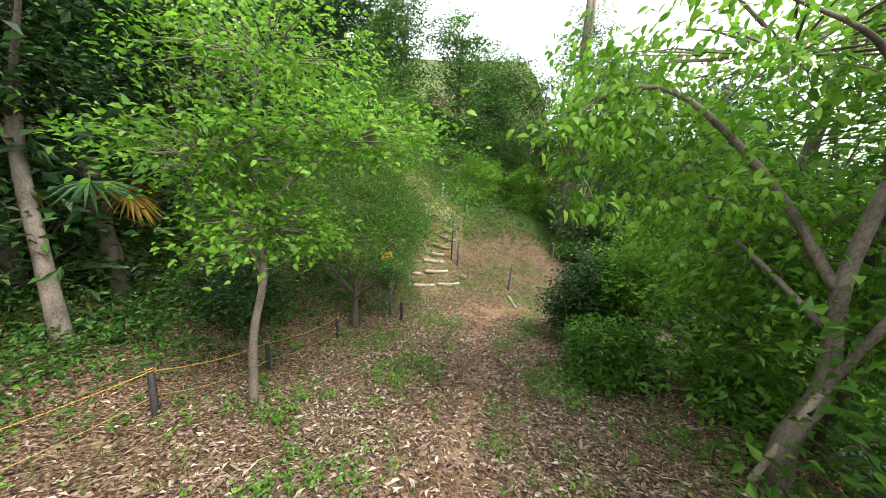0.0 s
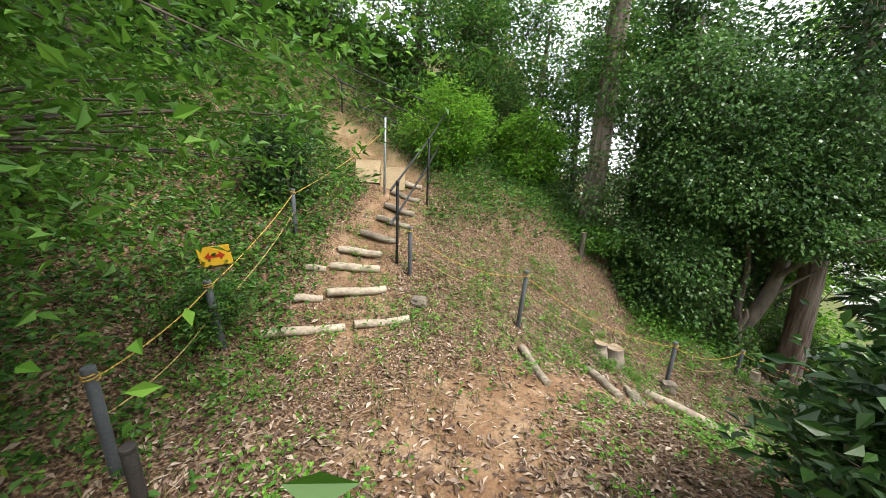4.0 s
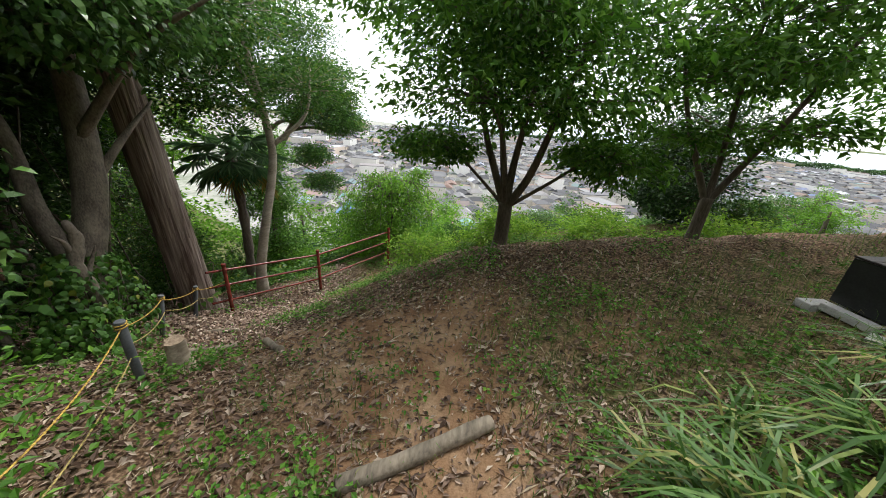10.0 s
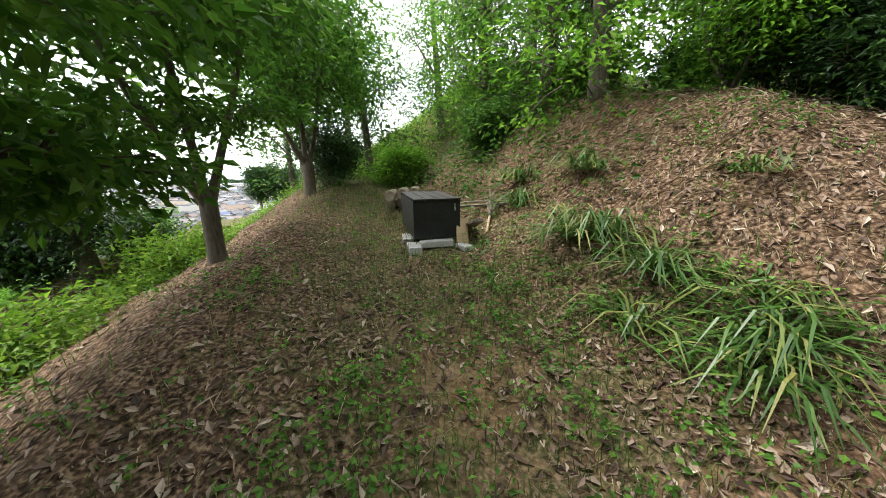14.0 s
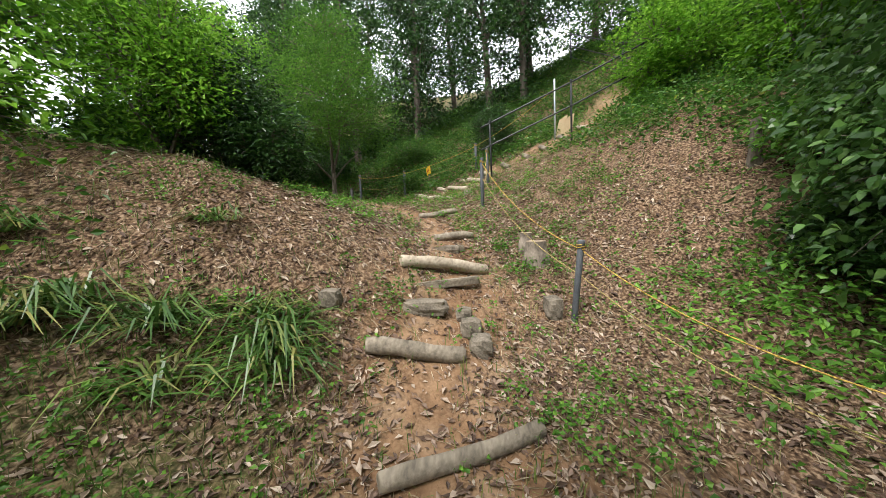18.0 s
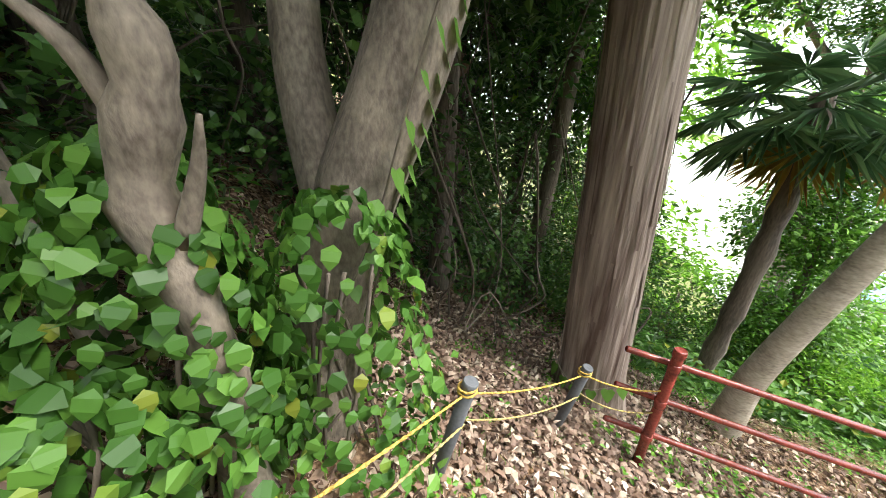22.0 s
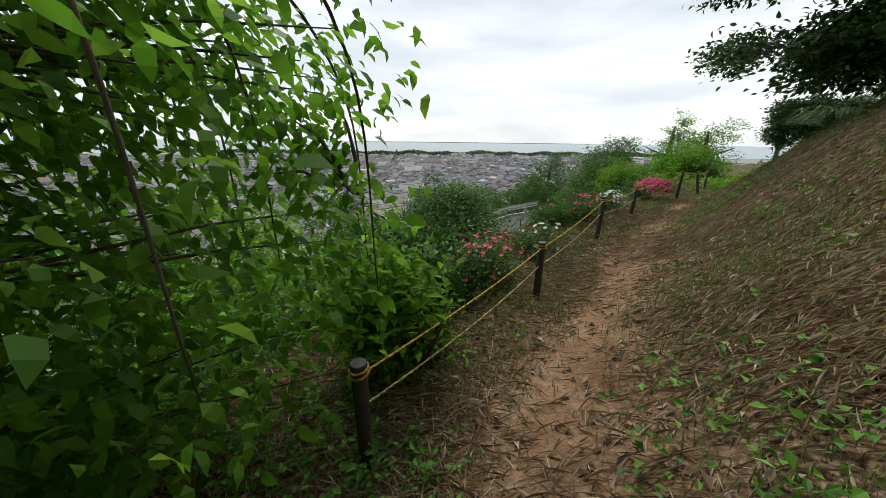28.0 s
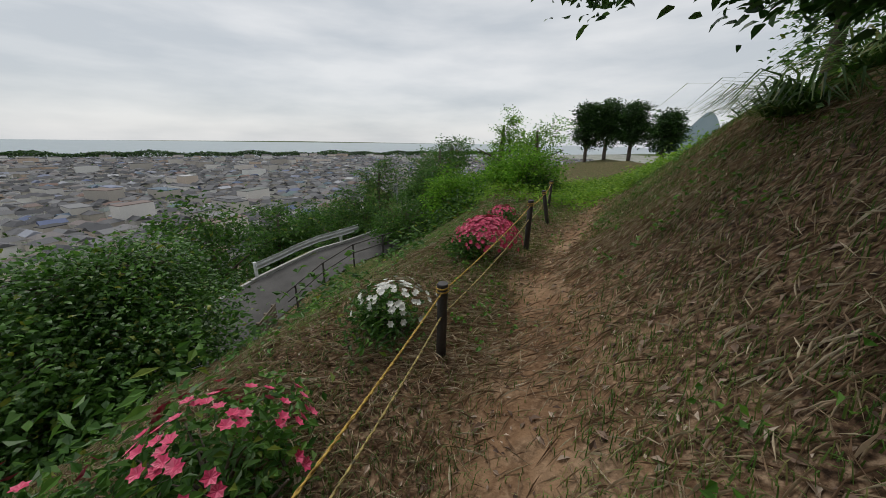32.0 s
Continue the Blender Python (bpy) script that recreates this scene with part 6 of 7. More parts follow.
# ---- guard rail, roadside fence and pallet ----
def guard_rail():
    c = np.array(densify(ROAD, 0.5))
    d = unit(np.gradient(c[:, :2], axis=0))
    nrm = np.stack([-d[:, 1], d[:, 0]], 1)
    for lo, hi in ((6.2, 8.2), (-1.9, 1.1)):
        sel = [k for k in range(len(c)) if lo < c[k, 1] < hi]
        o = c[sel[0]]
        t = thing("guard_rail", tuple(o), "white steel guard rail along the road", "guard rail", "guard rails")
        prof = ((0.0, 0.3), (0.05, 0.34), (0.05, 0.38), (0.0, 0.41), (0.0, 0.43), (0.05, 0.46), (0.05, 0.50), (0.0, 0.54))
        v, m = [], len(prof)
        for k in sel:
            for off, h in prof:
                v.append((c[k, 0] + nrm[k, 0] * (1.08 + off) - o[0], c[k, 1] + nrm[k, 1] * (1.08 + off) - o[1], c[k, 2] + h - o[2]))
        i = np.arange(len(sel) - 1)[:, None] * m + np.arange(m - 1)[None]
        beam = raw("beam", v, np.stack([i, i + 1, i + m + 1, i + m], -1).reshape(-1, 4), WHITE_PAINT, t)
        sol = beam.modifiers.new("thick", "SOLIDIFY")
        sol.thickness = 0.01
        for k in sel[::4]:
            q = np.array([c[k, 0] + nrm[k, 0] * 1.18, c[k, 1] + nrm[k, 1] * 1.18, c[k, 2]]) - o
            rod("post", [q - [0, 0, 0.6], q + [0, 0, 0.52]], 0.05, WHITE_PAINT, t, 12, 0.01)


guard_rail()
pipe_rail("roadside_fence", [(24.1, 1.5), (24.25, 0.5), (24.1, -0.5), (23.65, -1.3), (23.2, -2.1)], 0.7, (0.97, 0.6), 0.018, POST_DARK, "dark brown pipe fence above the road", "")
t = thing("wooden_pallet", (23.9, 2.4, gz(23.9, 2.4)), "old wooden slat pallet standing at the roadside fence", "pallet", rz=-54)
for k in range(6):
    block("slat", (0.9, 0.02, 0.07), (0, 0, 0.1 + k * 0.1), LOG_OLD, t, 0.003)
for s in (-0.4, 0, 0.4):
    block("bearer", (0.06, 0.06, 0.65), (s, 0.045, 0.3), LOG_OLD, t, 0.004)


# ---- town on the plain ----
def town():
    rng = np.random.default_rng(9)

    def house_arrays(w, d, h, r, kind):
        """Walls and roof of a plain house about its middle."""
        x, y = w / 2, d / 2
        wv = [(-x, -y, 0), (x, -y, 0), (x, y, 0), (-x, y, 0), (-x, -y, h), (x, -y, h), (x, y, h), (-x, y, h)]
        wf = [(0, 1, 5, 4), (1, 2, 6, 5), (2, 3, 7, 6), (3, 0, 4, 7)]
        e = 0.55
        if kind == "flat":
            rv = [(-x, -y, h), (x, -y, h), (x, y, h), (-x, y, h), (-x, -y, h + 0.5), (x, -y, h + 0.5), (x, y, h + 0.5), (-x, y, h + 0.5)]
            rf = [(0, 1, 5, 4), (1, 2, 6, 5), (2, 3, 7, 6), (3, 0, 4, 7), (4, 5, 6, 7)]
        else:
            k = x * (0.55 if kind == "hip" else 1.0) + (e if kind != "hip" else 0)
            rv = [(-x - e, -y - e, h - 0.1), (x + e, -y - e, h - 0.1), (x + e, y + e, h - 0.1), (-x - e, y + e, h - 0.1), (-k, 0, h + r), (k, 0, h + r)]
            rf = [(0, 1, 5, 4), (2, 3, 4, 5), (1, 2, 5, 5), (3, 0, 4, 4)]
        return np.array(wv), np.array(wf), np.array(rv), np.array(rf)

    # nearest houses as things of their own
    proto = []
    for k, (w, d, h, r, kind) in enumerate(((11, 8, 5.4, 2.0, "hip"), (9, 7.5, 5.6, 2.2, "gable"), (12, 9, 3.2, 2.4, "hip"), (10, 8, 6, 1.8, "gable"), (16, 11, 9, 1, "flat"))):
        wv, wf, rv, rf = house_arrays(w, d, h, r, kind)
        t = thing("house", (0, 0, -400), "two-storey town house with a grey tiled roof", "house", "houses of the town")
        wall = raw("wall", wv, wf, WALL_ONE, t)
        raw("roof", rv, rf, ROOF_ONE, t)
        for fl in range(1 if h < 4 else 2 if h < 8 else 3):
            for q in range(3):
                for s in (-1, 1):
                    block("window", (1.5, 0.12, 1.1), (-w / 2 + w * (q + 0.5) / 3, s * (d / 2 + 0.03), 1.6 + fl * 2.7), GLASS, t, 0)
        proto.append(t)
    spots = []
    rows = 0
    far_w, far_wf, far_r, far_rf = [], [], [], []
    nw = nr = 0
    placed = 0
    for ix in range(0, 96):
        for iy in range(-78, 70):
            x, y = 118 + ix * 10.4 + rng.uniform(-1.6, 1.6), iy * 13.0 + rng.uniform(-1.8, 1.8) + (ix % 2) * 3
            if math.hypot(x, y) > 1150 or y < -1.2 * x - 60 or y > 1.5 * x + 60 or rng.random() < 0.10 or x > 1060:
                continue
            x, y, _ = far_at(x, y, 0)
            if gz_far(x, y) > PLAIN + 0.6:
                continue
            rz = rng.choice([0, 90]) + rng.normal() * 5 + 12 * math.sin(x / 130 + y / 170)
            near = math.hypot(x - 18, y - 12)
            if near < 225 and placed < 150:
                p = proto[int(rng.integers(0, 4)) if rng.random() > 0.05 else 4]
                c = copy_thing(p, pose(x, y, PLAIN + 0.2, 0, 0, rz))
                placed += 1
                continue
            kind = rng.choice(["hip", "gable", "gable", "flat"], p=[0.4, 0.3, 0.17, 0.13])
            w, d, h = rng.uniform(8, 12), rng.uniform(6.5, 9), rng.choice([3.4, 5.6, 5.8, 6.2])
            if rng.random() < 0.025:
                w, d, h, kind = rng.uniform(16, 30), rng.uniform(10, 13), rng.uniform(9, 15), "flat"
            wv, wf, rv, rf = house_arrays(w, d, h, rng.uniform(1.6, 2.4), kind)
            c, s = math.cos(math.radians(rz)), math.sin(math.radians(rz))
            R = np.array([[c, s, 0], [-s, c, 0], [0, 0, 1]])
            o = np.array([x, y, PLAIN + 0.2])
            far_w.append(wv @ R + o)
            far_wf.append(wf + nw)
            far_r.append(rv @ R + o)
            far_rf.append(rf + nr)
            nw += len(wv)
            nr += len(rv)
    t = thing("distant_town", (0, 0, 0), "distant dense town of small grey-roofed houses", "town")
    t["kind"] = "stuff"
    a = raw("walls", np.vstack(far_w), np.vstack(far_wf), WALLS, t)
    b = raw("roofs", np.vstack(far_r), np.vstack([f[:, [0, 1, 2, 3]] for f in far_rf]), ROOFS, t)
    for q in (a, b):
        q["kind"] = "stuff"
    for p in proto:
        p.matrix_world = pose(*far_at(135 + 14 * proto.index(p), -60 + 13 * proto.index(p), PLAIN + 0.2))
    # pine belt on the shore
    n = 16000
    y = rng.uniform(-900, 800, n)
    x = 1085 + rng.normal(size=n) * 10
    clump = 0.5 + 0.5 * np.sin(y / 23) * np.sin(y / 61 + 1)
    z = PLAIN + 5 + rng.random(n) ** 0.7 * (7 + 9 * clump)
    x, y, _ = far_at(x, y, 0)
    pb = leaves("pine_belt", np.stack([x, y, z], 1), rng.normal(size=(n, 3)) * [1, 1, 0.4], 5.0, 3.6, DARK, None, rng=rng)
    tagged(pb, "dark line of shore pines in the distance", "pine trees", "", "stuff")
    # green between houses
    n = 2600
    q = rng.uniform(0, 1, n)
    x, y = 120 + 900 * q, rng.uniform(-1, 1, n) * (120 + 800 * q)
    x, y, _ = far_at(x, y, 0)
    tg = leaves("town_greenery", np.stack([x, y, np.full(n, PLAIN + 2.5)], 1), rng.normal(size=(n, 3)) * [1, 1, 0.5], 5.0, 4.5, BROAD, None, rng=rng)
    tagged(tg, "scattered green gardens among the distant houses", "greenery", "", "stuff")


def gz_far(x, y):
    return float(ground_z(x, y, False)[0])


town()
# hill across the bay and headland
hv, hf = [], []
for k in range(40):
    a = math.radians(-101.5 + k * 0.28)
    h = 255 * math.exp(-((k - 17) / 7) ** 2) + 90 * math.exp(-((k - 27) / 7) ** 2)
    hv += [(3000 * math.cos(a), 3000 * math.sin(a), PLAIN - 5), (3000 * math.cos(a), 3000 * math.sin(a), PLAIN + h)]
for k in range(39):
    hf.append((2 * k, 2 * k + 2, 2 * k + 3, 2 * k + 1))
# distance haze is mixed into this pale blue-grey; no volume is used
HEAD = surface("headland_in_haze", (0.30, 0.37, 0.40), (0.36, 0.43, 0.46), 0.01, 1.0, 0, 0.0)
tagged(raw("backdrop_headland", hv, hf, HEAD), "headland far across the bay, coloured blue-grey for haze", "hill", "", "structure")


# ---- pegs, boards and a broken trunk in the late wood ----
for at, r0, hgt in (((13.8, 12.42), 0.035, 0.12), ((14.5, 12.05), 0.035, 0.13), ((13.1, 12.85), 0.04, 0.1), ((15.1, 11.55), 0.03, 0.1)):
    t = thing("wooden_peg", (*at, gz(*at)), "short sawn wooden peg holding the path edge", "peg", "path pegs")
    rod("peg", [(0, 0, -0.15), (0.01, 0, hgt)], r0, LOG_OLD, t, 10, 0.006)
for a, c in (((13.9, 12.32), (14.4, 12.05)), ((13.15, 12.75), (13.7, 12.45))):
    m = ((a[0] + c[0]) / 2, (a[1] + c[1]) / 2)
    t = thing("edging_board", (*m, gz(*m)), "thin grey board edging the path", "board", "path edging", math.degrees(math.atan2(c[1] - a[1], c[0] - a[0])))
    block("board", (math.dist(a, c), 0.025, 0.09), (0, 0, 0.03), LOG_OLD, t, 0.004, jitter=0.002)


def dead_wood(name, pts_, radii, label, material=BARK, at=None, spurs=()):
    o = np.array(pts_[0], float)
    t = thing(name, tuple(o), label, "dead wood")
    line = smooth_line([np.array(p, float) - o for p in pts_], 5)
    r = np.interp(np.linspace(0, 1, len(line)), np.linspace(0, 1, len(radii)), radii)
    r = r * (1 + 0.14 * np.sin(np.arange(len(line)) * 2.1))
    v, f = tube_arrays(line, r, 11)
    raw("bole", v, f, material, t, True)
    for p, q, w in spurs:
        v, f = tube_arrays(smooth_line([np.array(p, float) - o, (np.array(p, float) + np.array(q, float)) / 2 - o + [0.02, 0, 0.03], np.array(q, float) - o], 4), np.linspace(w, w * 0.2, 9), 7)
        raw("snag", v, f, material, t, True)
    return t


dead_wood("fallen_trunk", [(9.45, 15.0, -3.2), (9.75, 15.6, -2.75), (10.3, 16.4, -2.3), (11.0, 17.3, -1.9)], [0.02, 0.10, 0.14, 0.13], "broken brown trunk hanging in the dark wood", DEADWOOD,
          spurs=(((9.7, 15.45, -2.85), (9.55, 15.3, -3.05), 0.04), ((9.62, 15.3, -2.95), (9.45, 15.3, -3.1), 0.03)))
def ivy_mound(at, radii, n, size, seed, label):
    """Overlapping ivy leaves hanging over a stub, with their stems."""
    x, y = at
    r = np.random.default_rng(seed)
    t = thing("ivy_mound", (x, y, gz(x, y)), label, "ivy", "ivy")
    a, z = r.uniform(0, 6.28, n), r.random(n) ** 0.8
    rad = np.sqrt(np.clip(1.02 - z ** 2, 0.02, 1)) * r.uniform(0.82, 1.08, n)
    out = np.stack([np.cos(a), np.sin(a), 0.25 + 0 * a], 1)
    p = np.stack([np.cos(a) * rad * radii[0], np.sin(a) * rad * radii[1], z * radii[2]], 1)
    ax = out * 0.35 + r.normal(size=(n, 3)) * 0.35 - [0, 0, 0.8]
    ln = size * r.uniform(0.5, 1.05, n)
    tagged(leaves("ivy_leaf", p, ax, ln, ln * 0.82, BROAD, t, 0.12, up=unit(out + r.normal(size=(n, 3)) * 0.3), rng=r, fine=True), kind="stuff")
    for k in range(7):
        q = r.uniform(0, 6.28)
        line = smooth_line([(0.35 * radii[0] * math.cos(q + 0.4 * m), 0.35 * radii[1] * math.sin(q + 0.4 * m), radii[2] * m / 5) for m in range(5)], 4)
        v, f = tube_arrays(line, 0.008, 5)
        raw("stem", v, f, BARK, t, True)


ivy_mound((9.02, 13.6), (0.34, 0.3, 1.2), 800, 0.085, 71, "thick glossy ivy hanging over a dead stub")
ivy_mound((8.75, 13.35), (0.5, 0.3, 0.5), 420, 0.09, 72, "low glossy ivy spreading at a trunk's foot")
ivy_mound((9.5, 13.72), (0.38, 0.3, 1.3), 620, 0.085, 73, "ivy climbing round an oak's foot")
gs = gz(9.12, 13.6) + 0.4
dead_wood("twisted_stub", [(9.12, 13.52, gs - 0.6), (9.16, 13.50, gs + 0.35), (9.10, 13.52, gs + 0.7), (9.18, 13.50, gs + 1.0), (9.12, 13.47, gs + 1.22)], [0.09, 0.06, 0.07, 0.06, 0.03], "twisted dead stub wrapped in ivy stems", BARK_GREY,
          spurs=(((9.12, 13.52, gs + 0.85), (8.97, 13.47, gs + 1.12), 0.035), ((9.16, 13.50, gs + 0.6), (9.28, 13.44, gs + 0.9), 0.03)))
vine_rng = np.random.default_rng(77)
for k in range(26):
    x, y = vine_rng.uniform(8.4, 12.4), vine_rng.uniform(15.0, 16.8)
    z0 = gz(x, y)
    p = [(x, y, z0)]
    for q in range(5):
        p.append((p[-1][0] + vine_rng.normal() * 0.35, p[-1][1] + vine_rng.normal() * 0.25, z0 + (q + 1) * vine_rng.uniform(0.35, 0.8)))
    v, f = tube_arrays(smooth_line(p, 4), vine_rng.uniform(0.004, 0.014), 5)
    o = np.array(p[0])
    t = thing("woody_vine", tuple(o), "thin tangled woody vine in the dark undergrowth", "vine", "vines in the wood")
    raw("stem", v - o, f, BARK, t, True)
rs = (26.06, -5.14, gz(26.06, -5.14))
t = thing("road_sign", rs, "small round grey sign on a post at the road's bend", "sign")
rod("post", [(0, 0, -0.1), (0, 0, 1.1)], 0.025, STEEL, t, 10)
rod("disc", [(0.03, 0, 1.0), (0.045, 0, 1.0)], 0.17, STEEL, t, 24)


# ---- scattered litter, straw, grass and weeds ----
def scatter(n, seed, box, keep):
    """n places on the ground within a box where keep(x, y) passes its chance."""
    rng = np.random.default_rng(seed)
    out = []
    while sum(len(o) for o in out) < n:
        x, y = rng.uniform(box[0], box[1], n), rng.uniform(box[2], box[3], n)
        ok = rng.random(n) < keep(x, y)
        out.append(np.stack([x[ok], y[ok]], 1))
    p = np.vstack(out)[:n]
    return np.column_stack([p, ground_z(p[:, 0], p[:, 1])]), rng


def lying(p, a, jitter):
    """Directions of pieces that lie on the slope, turned by a, and the slope's own upward directions."""
    e = 0.12
    gx = (ground_z(p[:, 0] + e, p[:, 1]) - ground_z(p[:, 0] - e, p[:, 1])) / (2 * e)
    gy = (ground_z(p[:, 0], p[:, 1] + e) - ground_z(p[:, 0], p[:, 1] - e)) / (2 * e)
    c, s = np.cos(a), np.sin(a)
    return np.stack([c, s, gx * c + gy * s + jitter], 1), np.stack([-gx, -gy, np.ones(len(a))], 1)


def near_route(x, y, reach=4.0):
    d, _, _ = to_line(x, y, ROUTE)
    return np.exp(-(d / reach) ** 2)


def litter_keep(x, y):
    d, _, _ = to_line(x, y, ROUTE)
    dd, s, _ = to_line(x, y, EDGE)
    patch = 0.5 + 0.5 * np.sin(2.1 * x + 1.3 * np.sin(1.7 * y)) * np.sin(1.9 * y + 0.7)
    wood_floor = np.exp(-((x - 10.32) ** 2 + (y - 14.35) ** 2) / 4) * 3 + np.exp(-((x - 2.65) ** 2 + (y - 3.92) ** 2) / 14)
    return np.clip((0.2 + 0.5 * patch + wood_floor) * near_route(x, y, 2.6) * (1 - 0.6 * np.exp(-((x - 6.2) ** 2 / 1.5 + (y - 6.0) ** 2 / 6))) * (1 - 0.55 * smooth(14.5, 16, x)) * (1 - 0.6 * np.exp(-(d / 0.35) ** 2)) * (1 - 0.8 * np.exp(-((x - 2.3) ** 2 / 1.2 + (y - 8.2) ** 2 / 0.9))) * (dd * s < 1.5), 0, 1)


def straw_keep(x, y):
    late_bank = smooth(14.6, 16.0, x)
    slope = np.exp(-((x - 3.02) ** 2 / 9 + (y - 11.25) ** 2 / 3))
    bank_face = np.exp(-((x - 6.6) ** 2 / 1.6 + (y - 6.2) ** 2 / 7))
    d, _, _ = to_line(x, y, ROUTE)
    return np.clip((1 - 0.85 * np.exp(-(d / 0.28) ** 2)) * (0.8 * late_bank + slope + bank_face + 0.16) * np.maximum(near_route(x, y, 3.5), bank_face), 0, 1)


def grass_keep(x, y):
    dt, _, _ = to_line(x, y, TERRACE)
    d, _, _ = to_line(x, y, ROUTE)
    patch = 0.5 + 0.5 * np.sin(1.5 * x + 2) * np.sin(1.8 * y + 1.1 * np.sin(x))
    base = 0.04 + 0.3 * patch + 0.35 * np.exp(-((x - 2.04) ** 2 / 2 + (y - 4.83) ** 2 / 6)) + 0.95 * np.exp(-(dt / 1.3) ** 2) + 0.35 * np.exp(-((x - 1.23) ** 2 + (y - 13.01) ** 2) / 7) + 0.5 * np.exp(-((x - 7.91) ** 2 / 2 + (y - 5.58) ** 2 / 16)) + 0.6 * smooth(13, 15, x)
    return np.clip(base * np.maximum(near_route(x, y, 4.5), np.exp(-(dt / 2.5) ** 2) * 0.6) * (1 - 0.8 * np.exp(-(d / 0.4) ** 2)), 0, 1)


BOX = (-6, 26, -6, 19)
p, rng = scatter(150000, 21, BOX, litter_keep)
n = len(p)
a = rng.uniform(0, 6.28, n)
ax, up = lying(p, a, rng.normal(size=n) * 0.25 + 0.1)
ln = (0.028 + 0.075 * rng.random(n) ** 1.8) * (1 - 0.25 * smooth(12.5, 14.0, p[:, 0]))
lv = leaves("leaf_litter", p + [0, 0, 0.012], ax, ln, ln * 0.42, LITTER, None, 0.3, unit(up + rng.normal(size=(n, 3)) * 0.4), rng)
tagged(lv, "dry brown fallen leaves covering the slope", "leaf litter", "", "stuff")
p, rng = scatter(80000, 22, BOX, straw_keep)
n = len(p)
a = rng.uniform(0, 6.28, n)
ln = rng.uniform(0.05, 0.22, n)
ax, up = lying(p, a, rng.normal(size=n) * 0.1 + 0.05)
st = leaves("dry_straw", p + [0, 0, 0.015], ax, ln, rng.uniform(0.003, 0.006, n), STRAW, None, 0.2, unit(up + rng.normal(size=(n, 3)) * 0.3), rng)
tagged(st, "dry cut straw and grass lying on the bank", "straw", "", "stuff")
p, rng = scatter(75000, 23, BOX, grass_keep)
n = len(p)
a = rng.uniform(0, 6.28, n)
g = blades("grass", p, np.stack([np.cos(a), np.sin(a), np.zeros(n)], 1) * rng.uniform(0.2, 0.9, (n, 1)), rng.uniform(0.05, 0.2, n) * (1 - 0.5 * smooth(12.5, 14, p[:, 0])), 0.006, GRASS)
tagged(g, "thin grass growing in patches", "grass", "", "stuff")


def weeds_keep(x, y):
    d, _, _ = to_line(x, y, ROUTE)
    patch = np.sin(2.7 * x + 0.5) * np.sin(2.3 * y + 1.9) + 0.3 * np.sin(5 * x) * np.sin(6 * y)
    near_wood = 0.15 * np.exp(-((x - 8.50) ** 2 + (y - 13.61) ** 2) / 1.2) + np.exp(-((x + 1.65) ** 2 + (y - 8.29) ** 2) / 4)
    return np.clip((1 - np.exp(-((x - 2.3) ** 2 / 1.2 + (y - 8.2) ** 2 / 0.9))) * (0.5 * smooth(0.0, 0.6, patch) + near_wood + 0.45 * np.exp(-((x - 3.13) ** 2 / 7 + (y - 10.96) ** 2 / 4)) + 0.6 * np.exp(-((x - 8.39) ** 2 + (y - 7.6) ** 2) / 0.5) + 0.06) * near_route(x, y, 3.2) * (1 - np.exp(-(d / 0.45) ** 2)) * (1 - 0.75 * smooth(12.5, 14, x) * smooth(10.6, 9.2, y)) * (1 - 0.8 * np.exp(-((x - 10.67) ** 2 + (y - 14.45) ** 2) / 1.8)), 0, 1)


p, rng = scatter(7000, 24, BOX, weeds_keep)
k = 9
q = np.repeat(p, k, 0) + rng.normal(size=(len(p) * k, 3)) * [0.045, 0.045, 0.02] + [0, 0, 0.05]
q[:, 2] += rng.uniform(0, 0.09, len(q))
a = rng.uniform(0, 6.28, len(q))
w = leaves("weeds", q, np.stack([np.cos(a), np.sin(a), rng.normal(size=len(q)) * 0.3], 1), rng.uniform(0.022, 0.055, len(q)), rng.uniform(0.022, 0.04, len(q)), WEED, None, 0.15, rng=rng)
tagged(w, "small green weeds among dead leaves", "weeds", "", "stuff")


def undergrowth_keep(x, y):
    d, _, _ = to_line(x, y, ROUTE)
    ds, _, _ = to_line(x, y, STAIR)
    dd, s, _ = to_line(x, y, EDGE)
    left = smooth(-0.8, -1.5, x) * (y < 17) * (0.35 + 0.65 * smooth(-1.5, -2.6, x))
    beside = smooth(0.5, -0.2, x) * smooth(8.2, 9.0, y) * (y < 16)
    above = smooth(11.2, 12.8, y - 0.45 * np.clip(x - 1, 0, 9)) * (x < 8.5)
    leftstair = np.exp(-((x + 1.59) ** 2 / 1.6 + (y - 8.86) ** 2 / 9))
    below = (dd * s > 0.5) * (x > 11)
    south = smooth(1.0, -1.5, y) * (x > 1.9) * (x < 6.8)
    bank = south + 0.7 * np.exp(-((x - 7.2) ** 2 / 1.5 + (y - 2.6) ** 2 / 5))
    return np.clip((left + beside + above + leftstair + below + bank) * (d > 1.0) * (ds > 0.7), 0, 1)


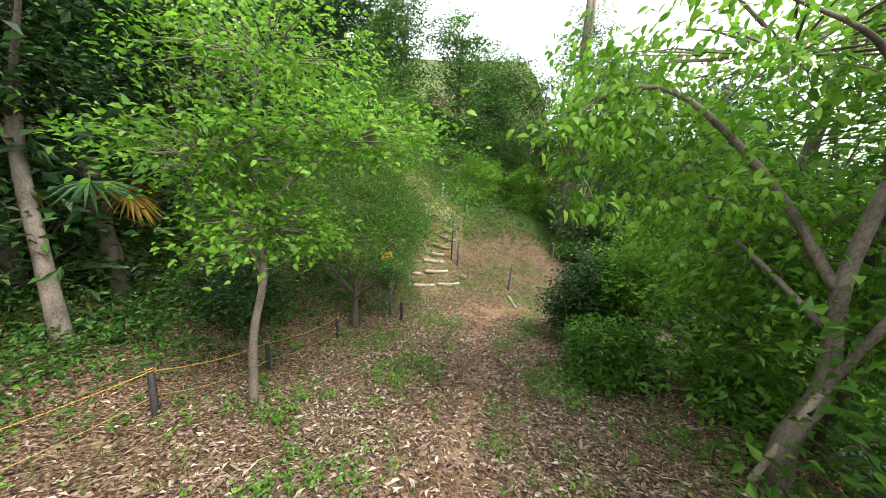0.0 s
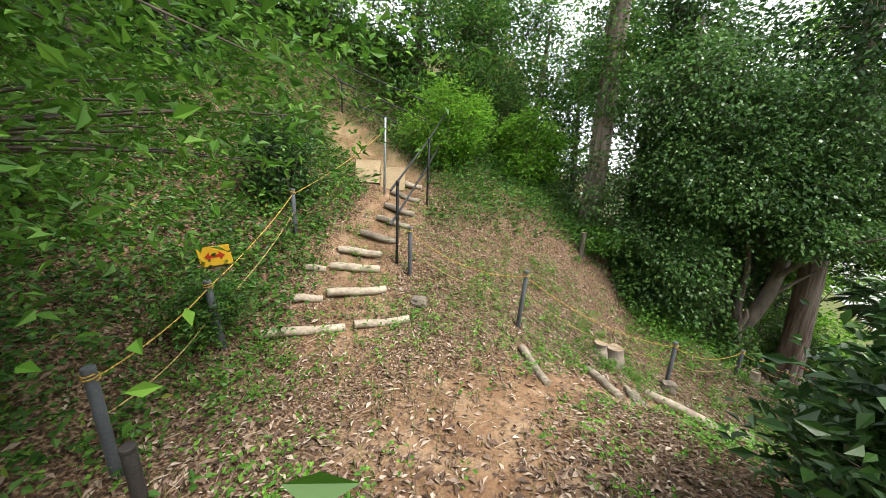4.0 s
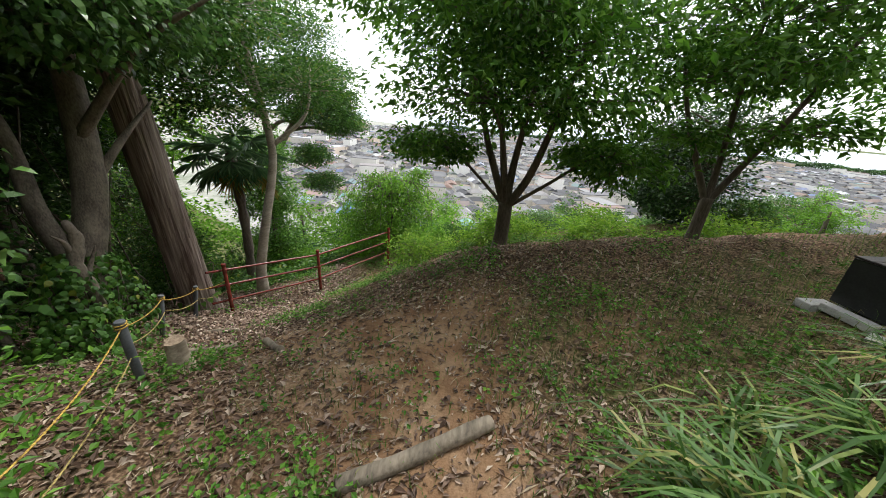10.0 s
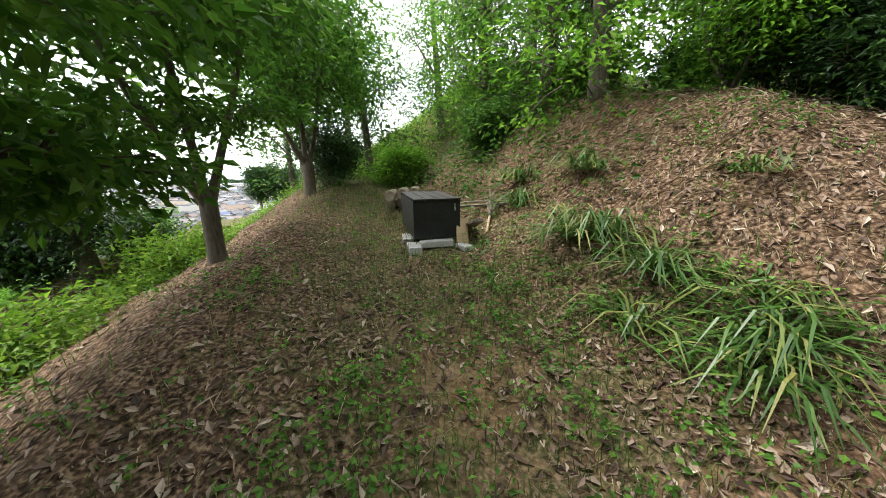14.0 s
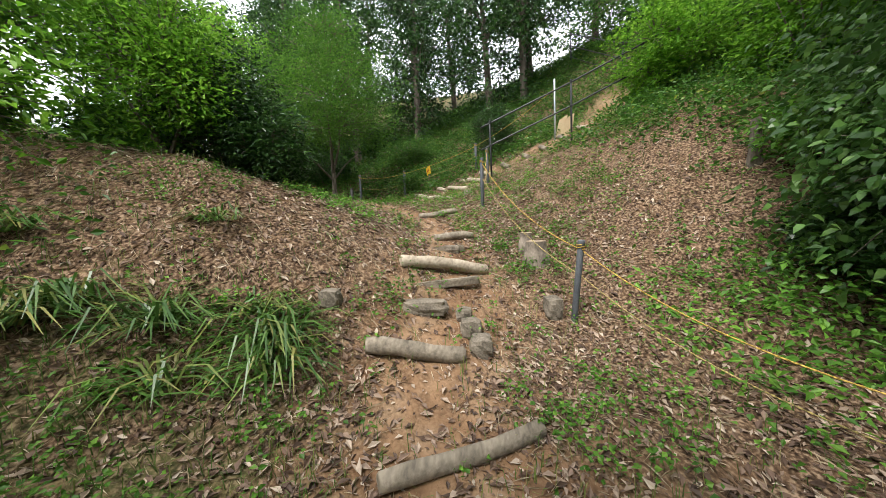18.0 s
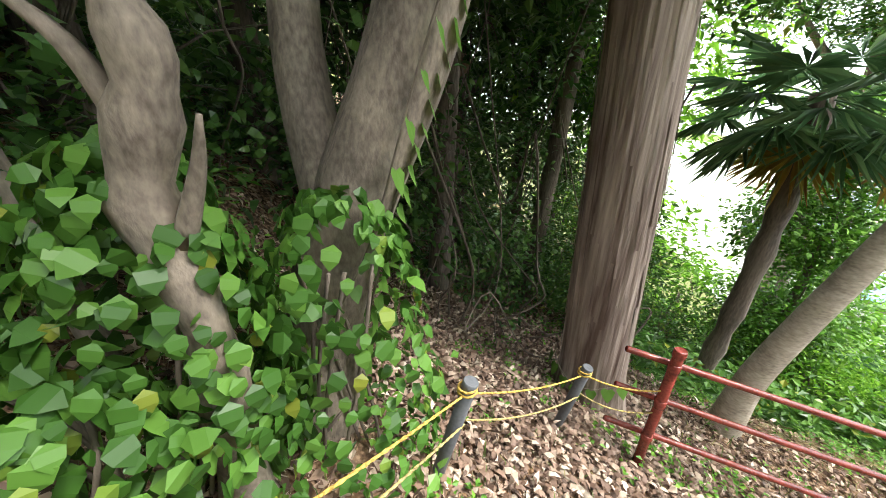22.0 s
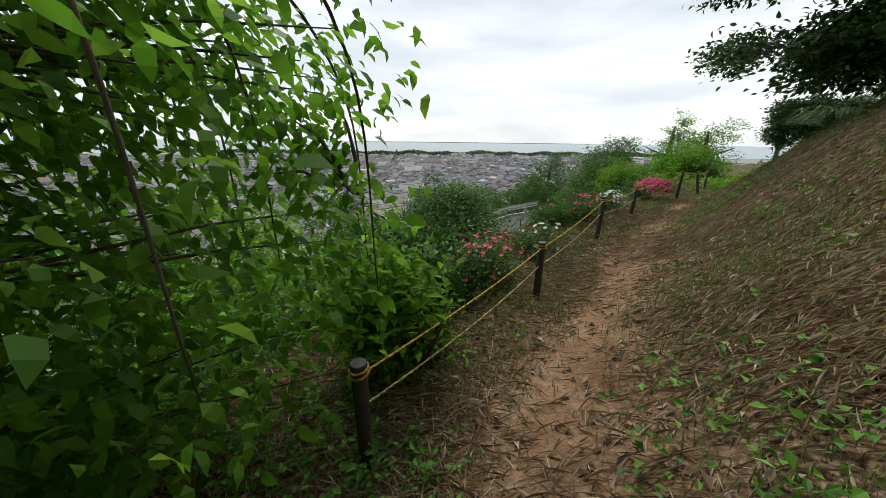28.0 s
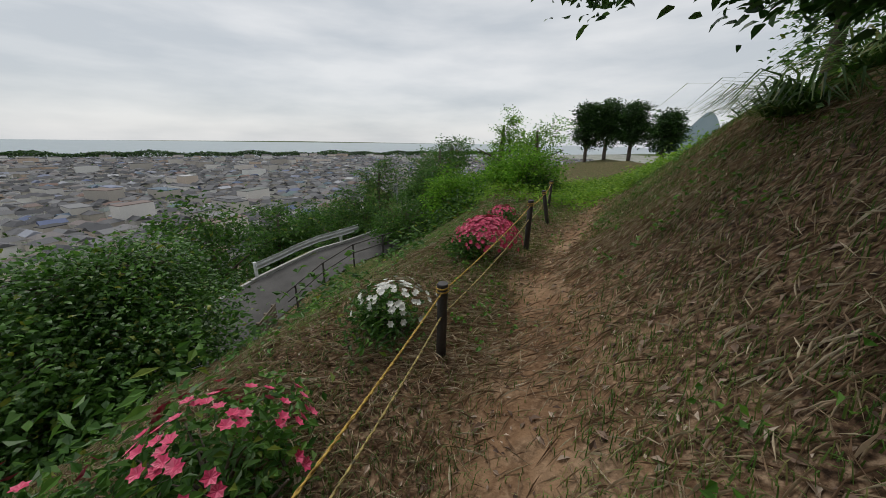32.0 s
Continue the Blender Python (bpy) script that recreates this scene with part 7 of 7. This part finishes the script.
def leafy_cover(name, n, seed, box, keep, tall, leaf, size, label):
    p, rng = scatter(n, seed, box, keep)
    k = 10
    q = np.repeat(p, k, 0) + rng.normal(size=(len(p) * k, 3)) * [0.14, 0.14, 0.03]
    q[:, 2] += rng.uniform(0.03, tall, len(q)) * np.repeat(rng.uniform(0.25, 1, len(p)), k)
    a = rng.uniform(0, 6.28, len(q))
    w = leaves(name, q, np.stack([np.cos(a), np.sin(a), rng.normal(size=len(q)) * 0.4 - 0.1], 1), rng.uniform(0.5, 1.2, len(q)) * size, rng.uniform(0.35, 0.6, len(q)) * size, leaf, None, 0.15, rng=rng)
    tagged(w, label, "undergrowth", "", "stuff")


def slope_below(x, y):
    dd, s, _ = to_line(x, y, EDGE)
    dr, _, _ = to_line(x, y, ROAD)
    bare = smooth(7.5, 6.0, dd) * smooth(10.0, 8.8, y) * smooth(-2.5, -1.0, y)
    return ((dd * s > 0.9) & (dr > 2.4)) * np.exp(-(dd / 9) ** 2) * (1 - 0.95 * bare) * smooth(0.9, 2.2, dd)


def terrace_rim(x, y):
    lumps = 0.35 + 0.65 * (np.sin(2.2 * x + 0.6 * y) * np.sin(1.7 * y + 0.4) > -0.1)
    return lumps * smooth(12.7, 13.5, x) * smooth(10.6, 9.6, y) * smooth(15.5, 13.5, x + 0.1 * y) + smooth(-1.0, -3.0, y)


def wood_edge(x, y):
    d, _, _ = to_line(x, y, ROUTE)
    return (smooth(1.3, 2.2, d) * np.exp(-((x - 7.19) ** 2 / 2.5 + (y - 13.25) ** 2 / 1.6)) + 0.5 * np.exp(-((x - 8.70) ** 2 + (y - 14.27) ** 2) / 0.25)) * (to_line(x, y, POSTLINE)[1] > -2)


leafy_cover("undergrowth", 30000, 25, (-9, 9, -7, 22), undergrowth_keep, 0.42, BROAD, 0.1, "low leafy undergrowth covering the hillside")
leafy_cover("slope_undergrowth", 9000, 26, (11, 32, -8, 22), slope_below, 0.7, BROAD, 0.14, "green thicket of leafy shrubs on the slope")
leafy_cover("rim_undergrowth", 6000, 27, (6, 22, -9, 10), terrace_rim, 0.4, SPRING, 0.1, "bright green shrubs along the terrace rim")
leafy_cover("wood_edge_undergrowth", 520, 28, (6, 11, 11, 16), wood_edge, 0.8, WEED, 0.085, "bright broad leaves of seedlings at the wood's edge")


def rail_bank(x, y):
    d, s, _ = to_line(x, y, ROUTE)
    lumps = smooth(-0.3, 0.5, np.sin(3.1 * x + 1.2 * y) * np.sin(2.6 * y - 0.8 * x))
    return smooth(0.55, 0.9, d) * np.exp(-(d / 1.6) ** 2) * (s < 0) * lumps


leafy_cover("bank_weeds", 190, 34, (12.2, 16.5, 8.6, 12.6), rail_bank, 0.22, WEED, 0.055, "leafy green weeds on the dark bank beside the path")
# thick dead leaves in the wood beside the cedar
p, rng = scatter(17000, 29, (9.6, 15.5, 12.2, 16.8), lambda x, y: np.clip(np.exp(-((x - 10.95) ** 2 / 2 + (y - 14.85) ** 2 / 2.2)) + 0.5 * np.exp(-((x - 14.20) ** 2 / 1.5 + (y - 12.89) ** 2 / 0.3)), 0, 1))
n = len(p)
a = rng.uniform(0, 6.28, n)
ln = rng.uniform(0.035, 0.095, n)
p[:, 2] += rng.uniform(0.01, 0.09, n)
lv = leaves("wood_leaf_litter", p, np.stack([np.cos(a), np.sin(a), rng.normal(size=n) * 0.4], 1), ln, ln * 0.45, LITTER, None, 0.35, rng=rng, fine=True)
tagged(lv, "thick pale dead leaves lying under the cedar", "leaf litter", "", "stuff")


def bank_straw(x, y):
    d, s, _ = to_line(x, y, ROUTE)
    patch = smooth(-0.1, 0.6, np.sin(1.7 * x + 1.1 * y + 0.8) * np.sin(2.3 * y - 0.6 * x))
    return np.clip(np.exp(-((d - 1.5) / 1.1) ** 2) * (0.1 + patch), 0, 1)


p, rng = scatter(60000, 33, (13.5, 22, 1, 12.4), bank_straw)
n = len(p)
a = 0.7 + rng.normal(size=n) * 0.7
ln = rng.uniform(0.06, 0.2, n)
ax, up = lying(p, a, rng.normal(size=n) * 0.1 + 0.04)
st = leaves("bank_straw", p + [0, 0, 0.035], ax, ln, rng.uniform(0.0035, 0.008, n), STRAW, None, 0.2, unit(up + rng.normal(size=(n, 3)) * 0.3), rng)
tagged(st, "pale mown straw lying in swaths on the bank", "straw", "", "stuff")


def late_grass(x, y):
    d, s, _ = to_line(x, y, ROUTE)
    patch = 0.55 + 0.45 * np.sin(2.1 * x + 0.8 * np.sin(1.9 * y)) * np.sin(1.6 * y + 0.9 * x)
    return np.clip(np.exp(-(d / 2.4) ** 2) * patch * (1 - 0.9 * np.exp(-(d / 0.3) ** 2)), 0, 1)


p, rng = scatter(85000, 31, (13.2, 25, -6, 12.6), late_grass)
n = len(p)
a = rng.uniform(0, 6.28, n)
g = blades("bank_grass", p, np.stack([np.cos(a), np.sin(a), np.zeros(n)], 1) * rng.uniform(0.3, 1.1, (n, 1)), rng.uniform(0.03, 0.12, n), 0.005, GRASS)
tagged(g, "short olive grass on the cut bank", "grass", "", "stuff")
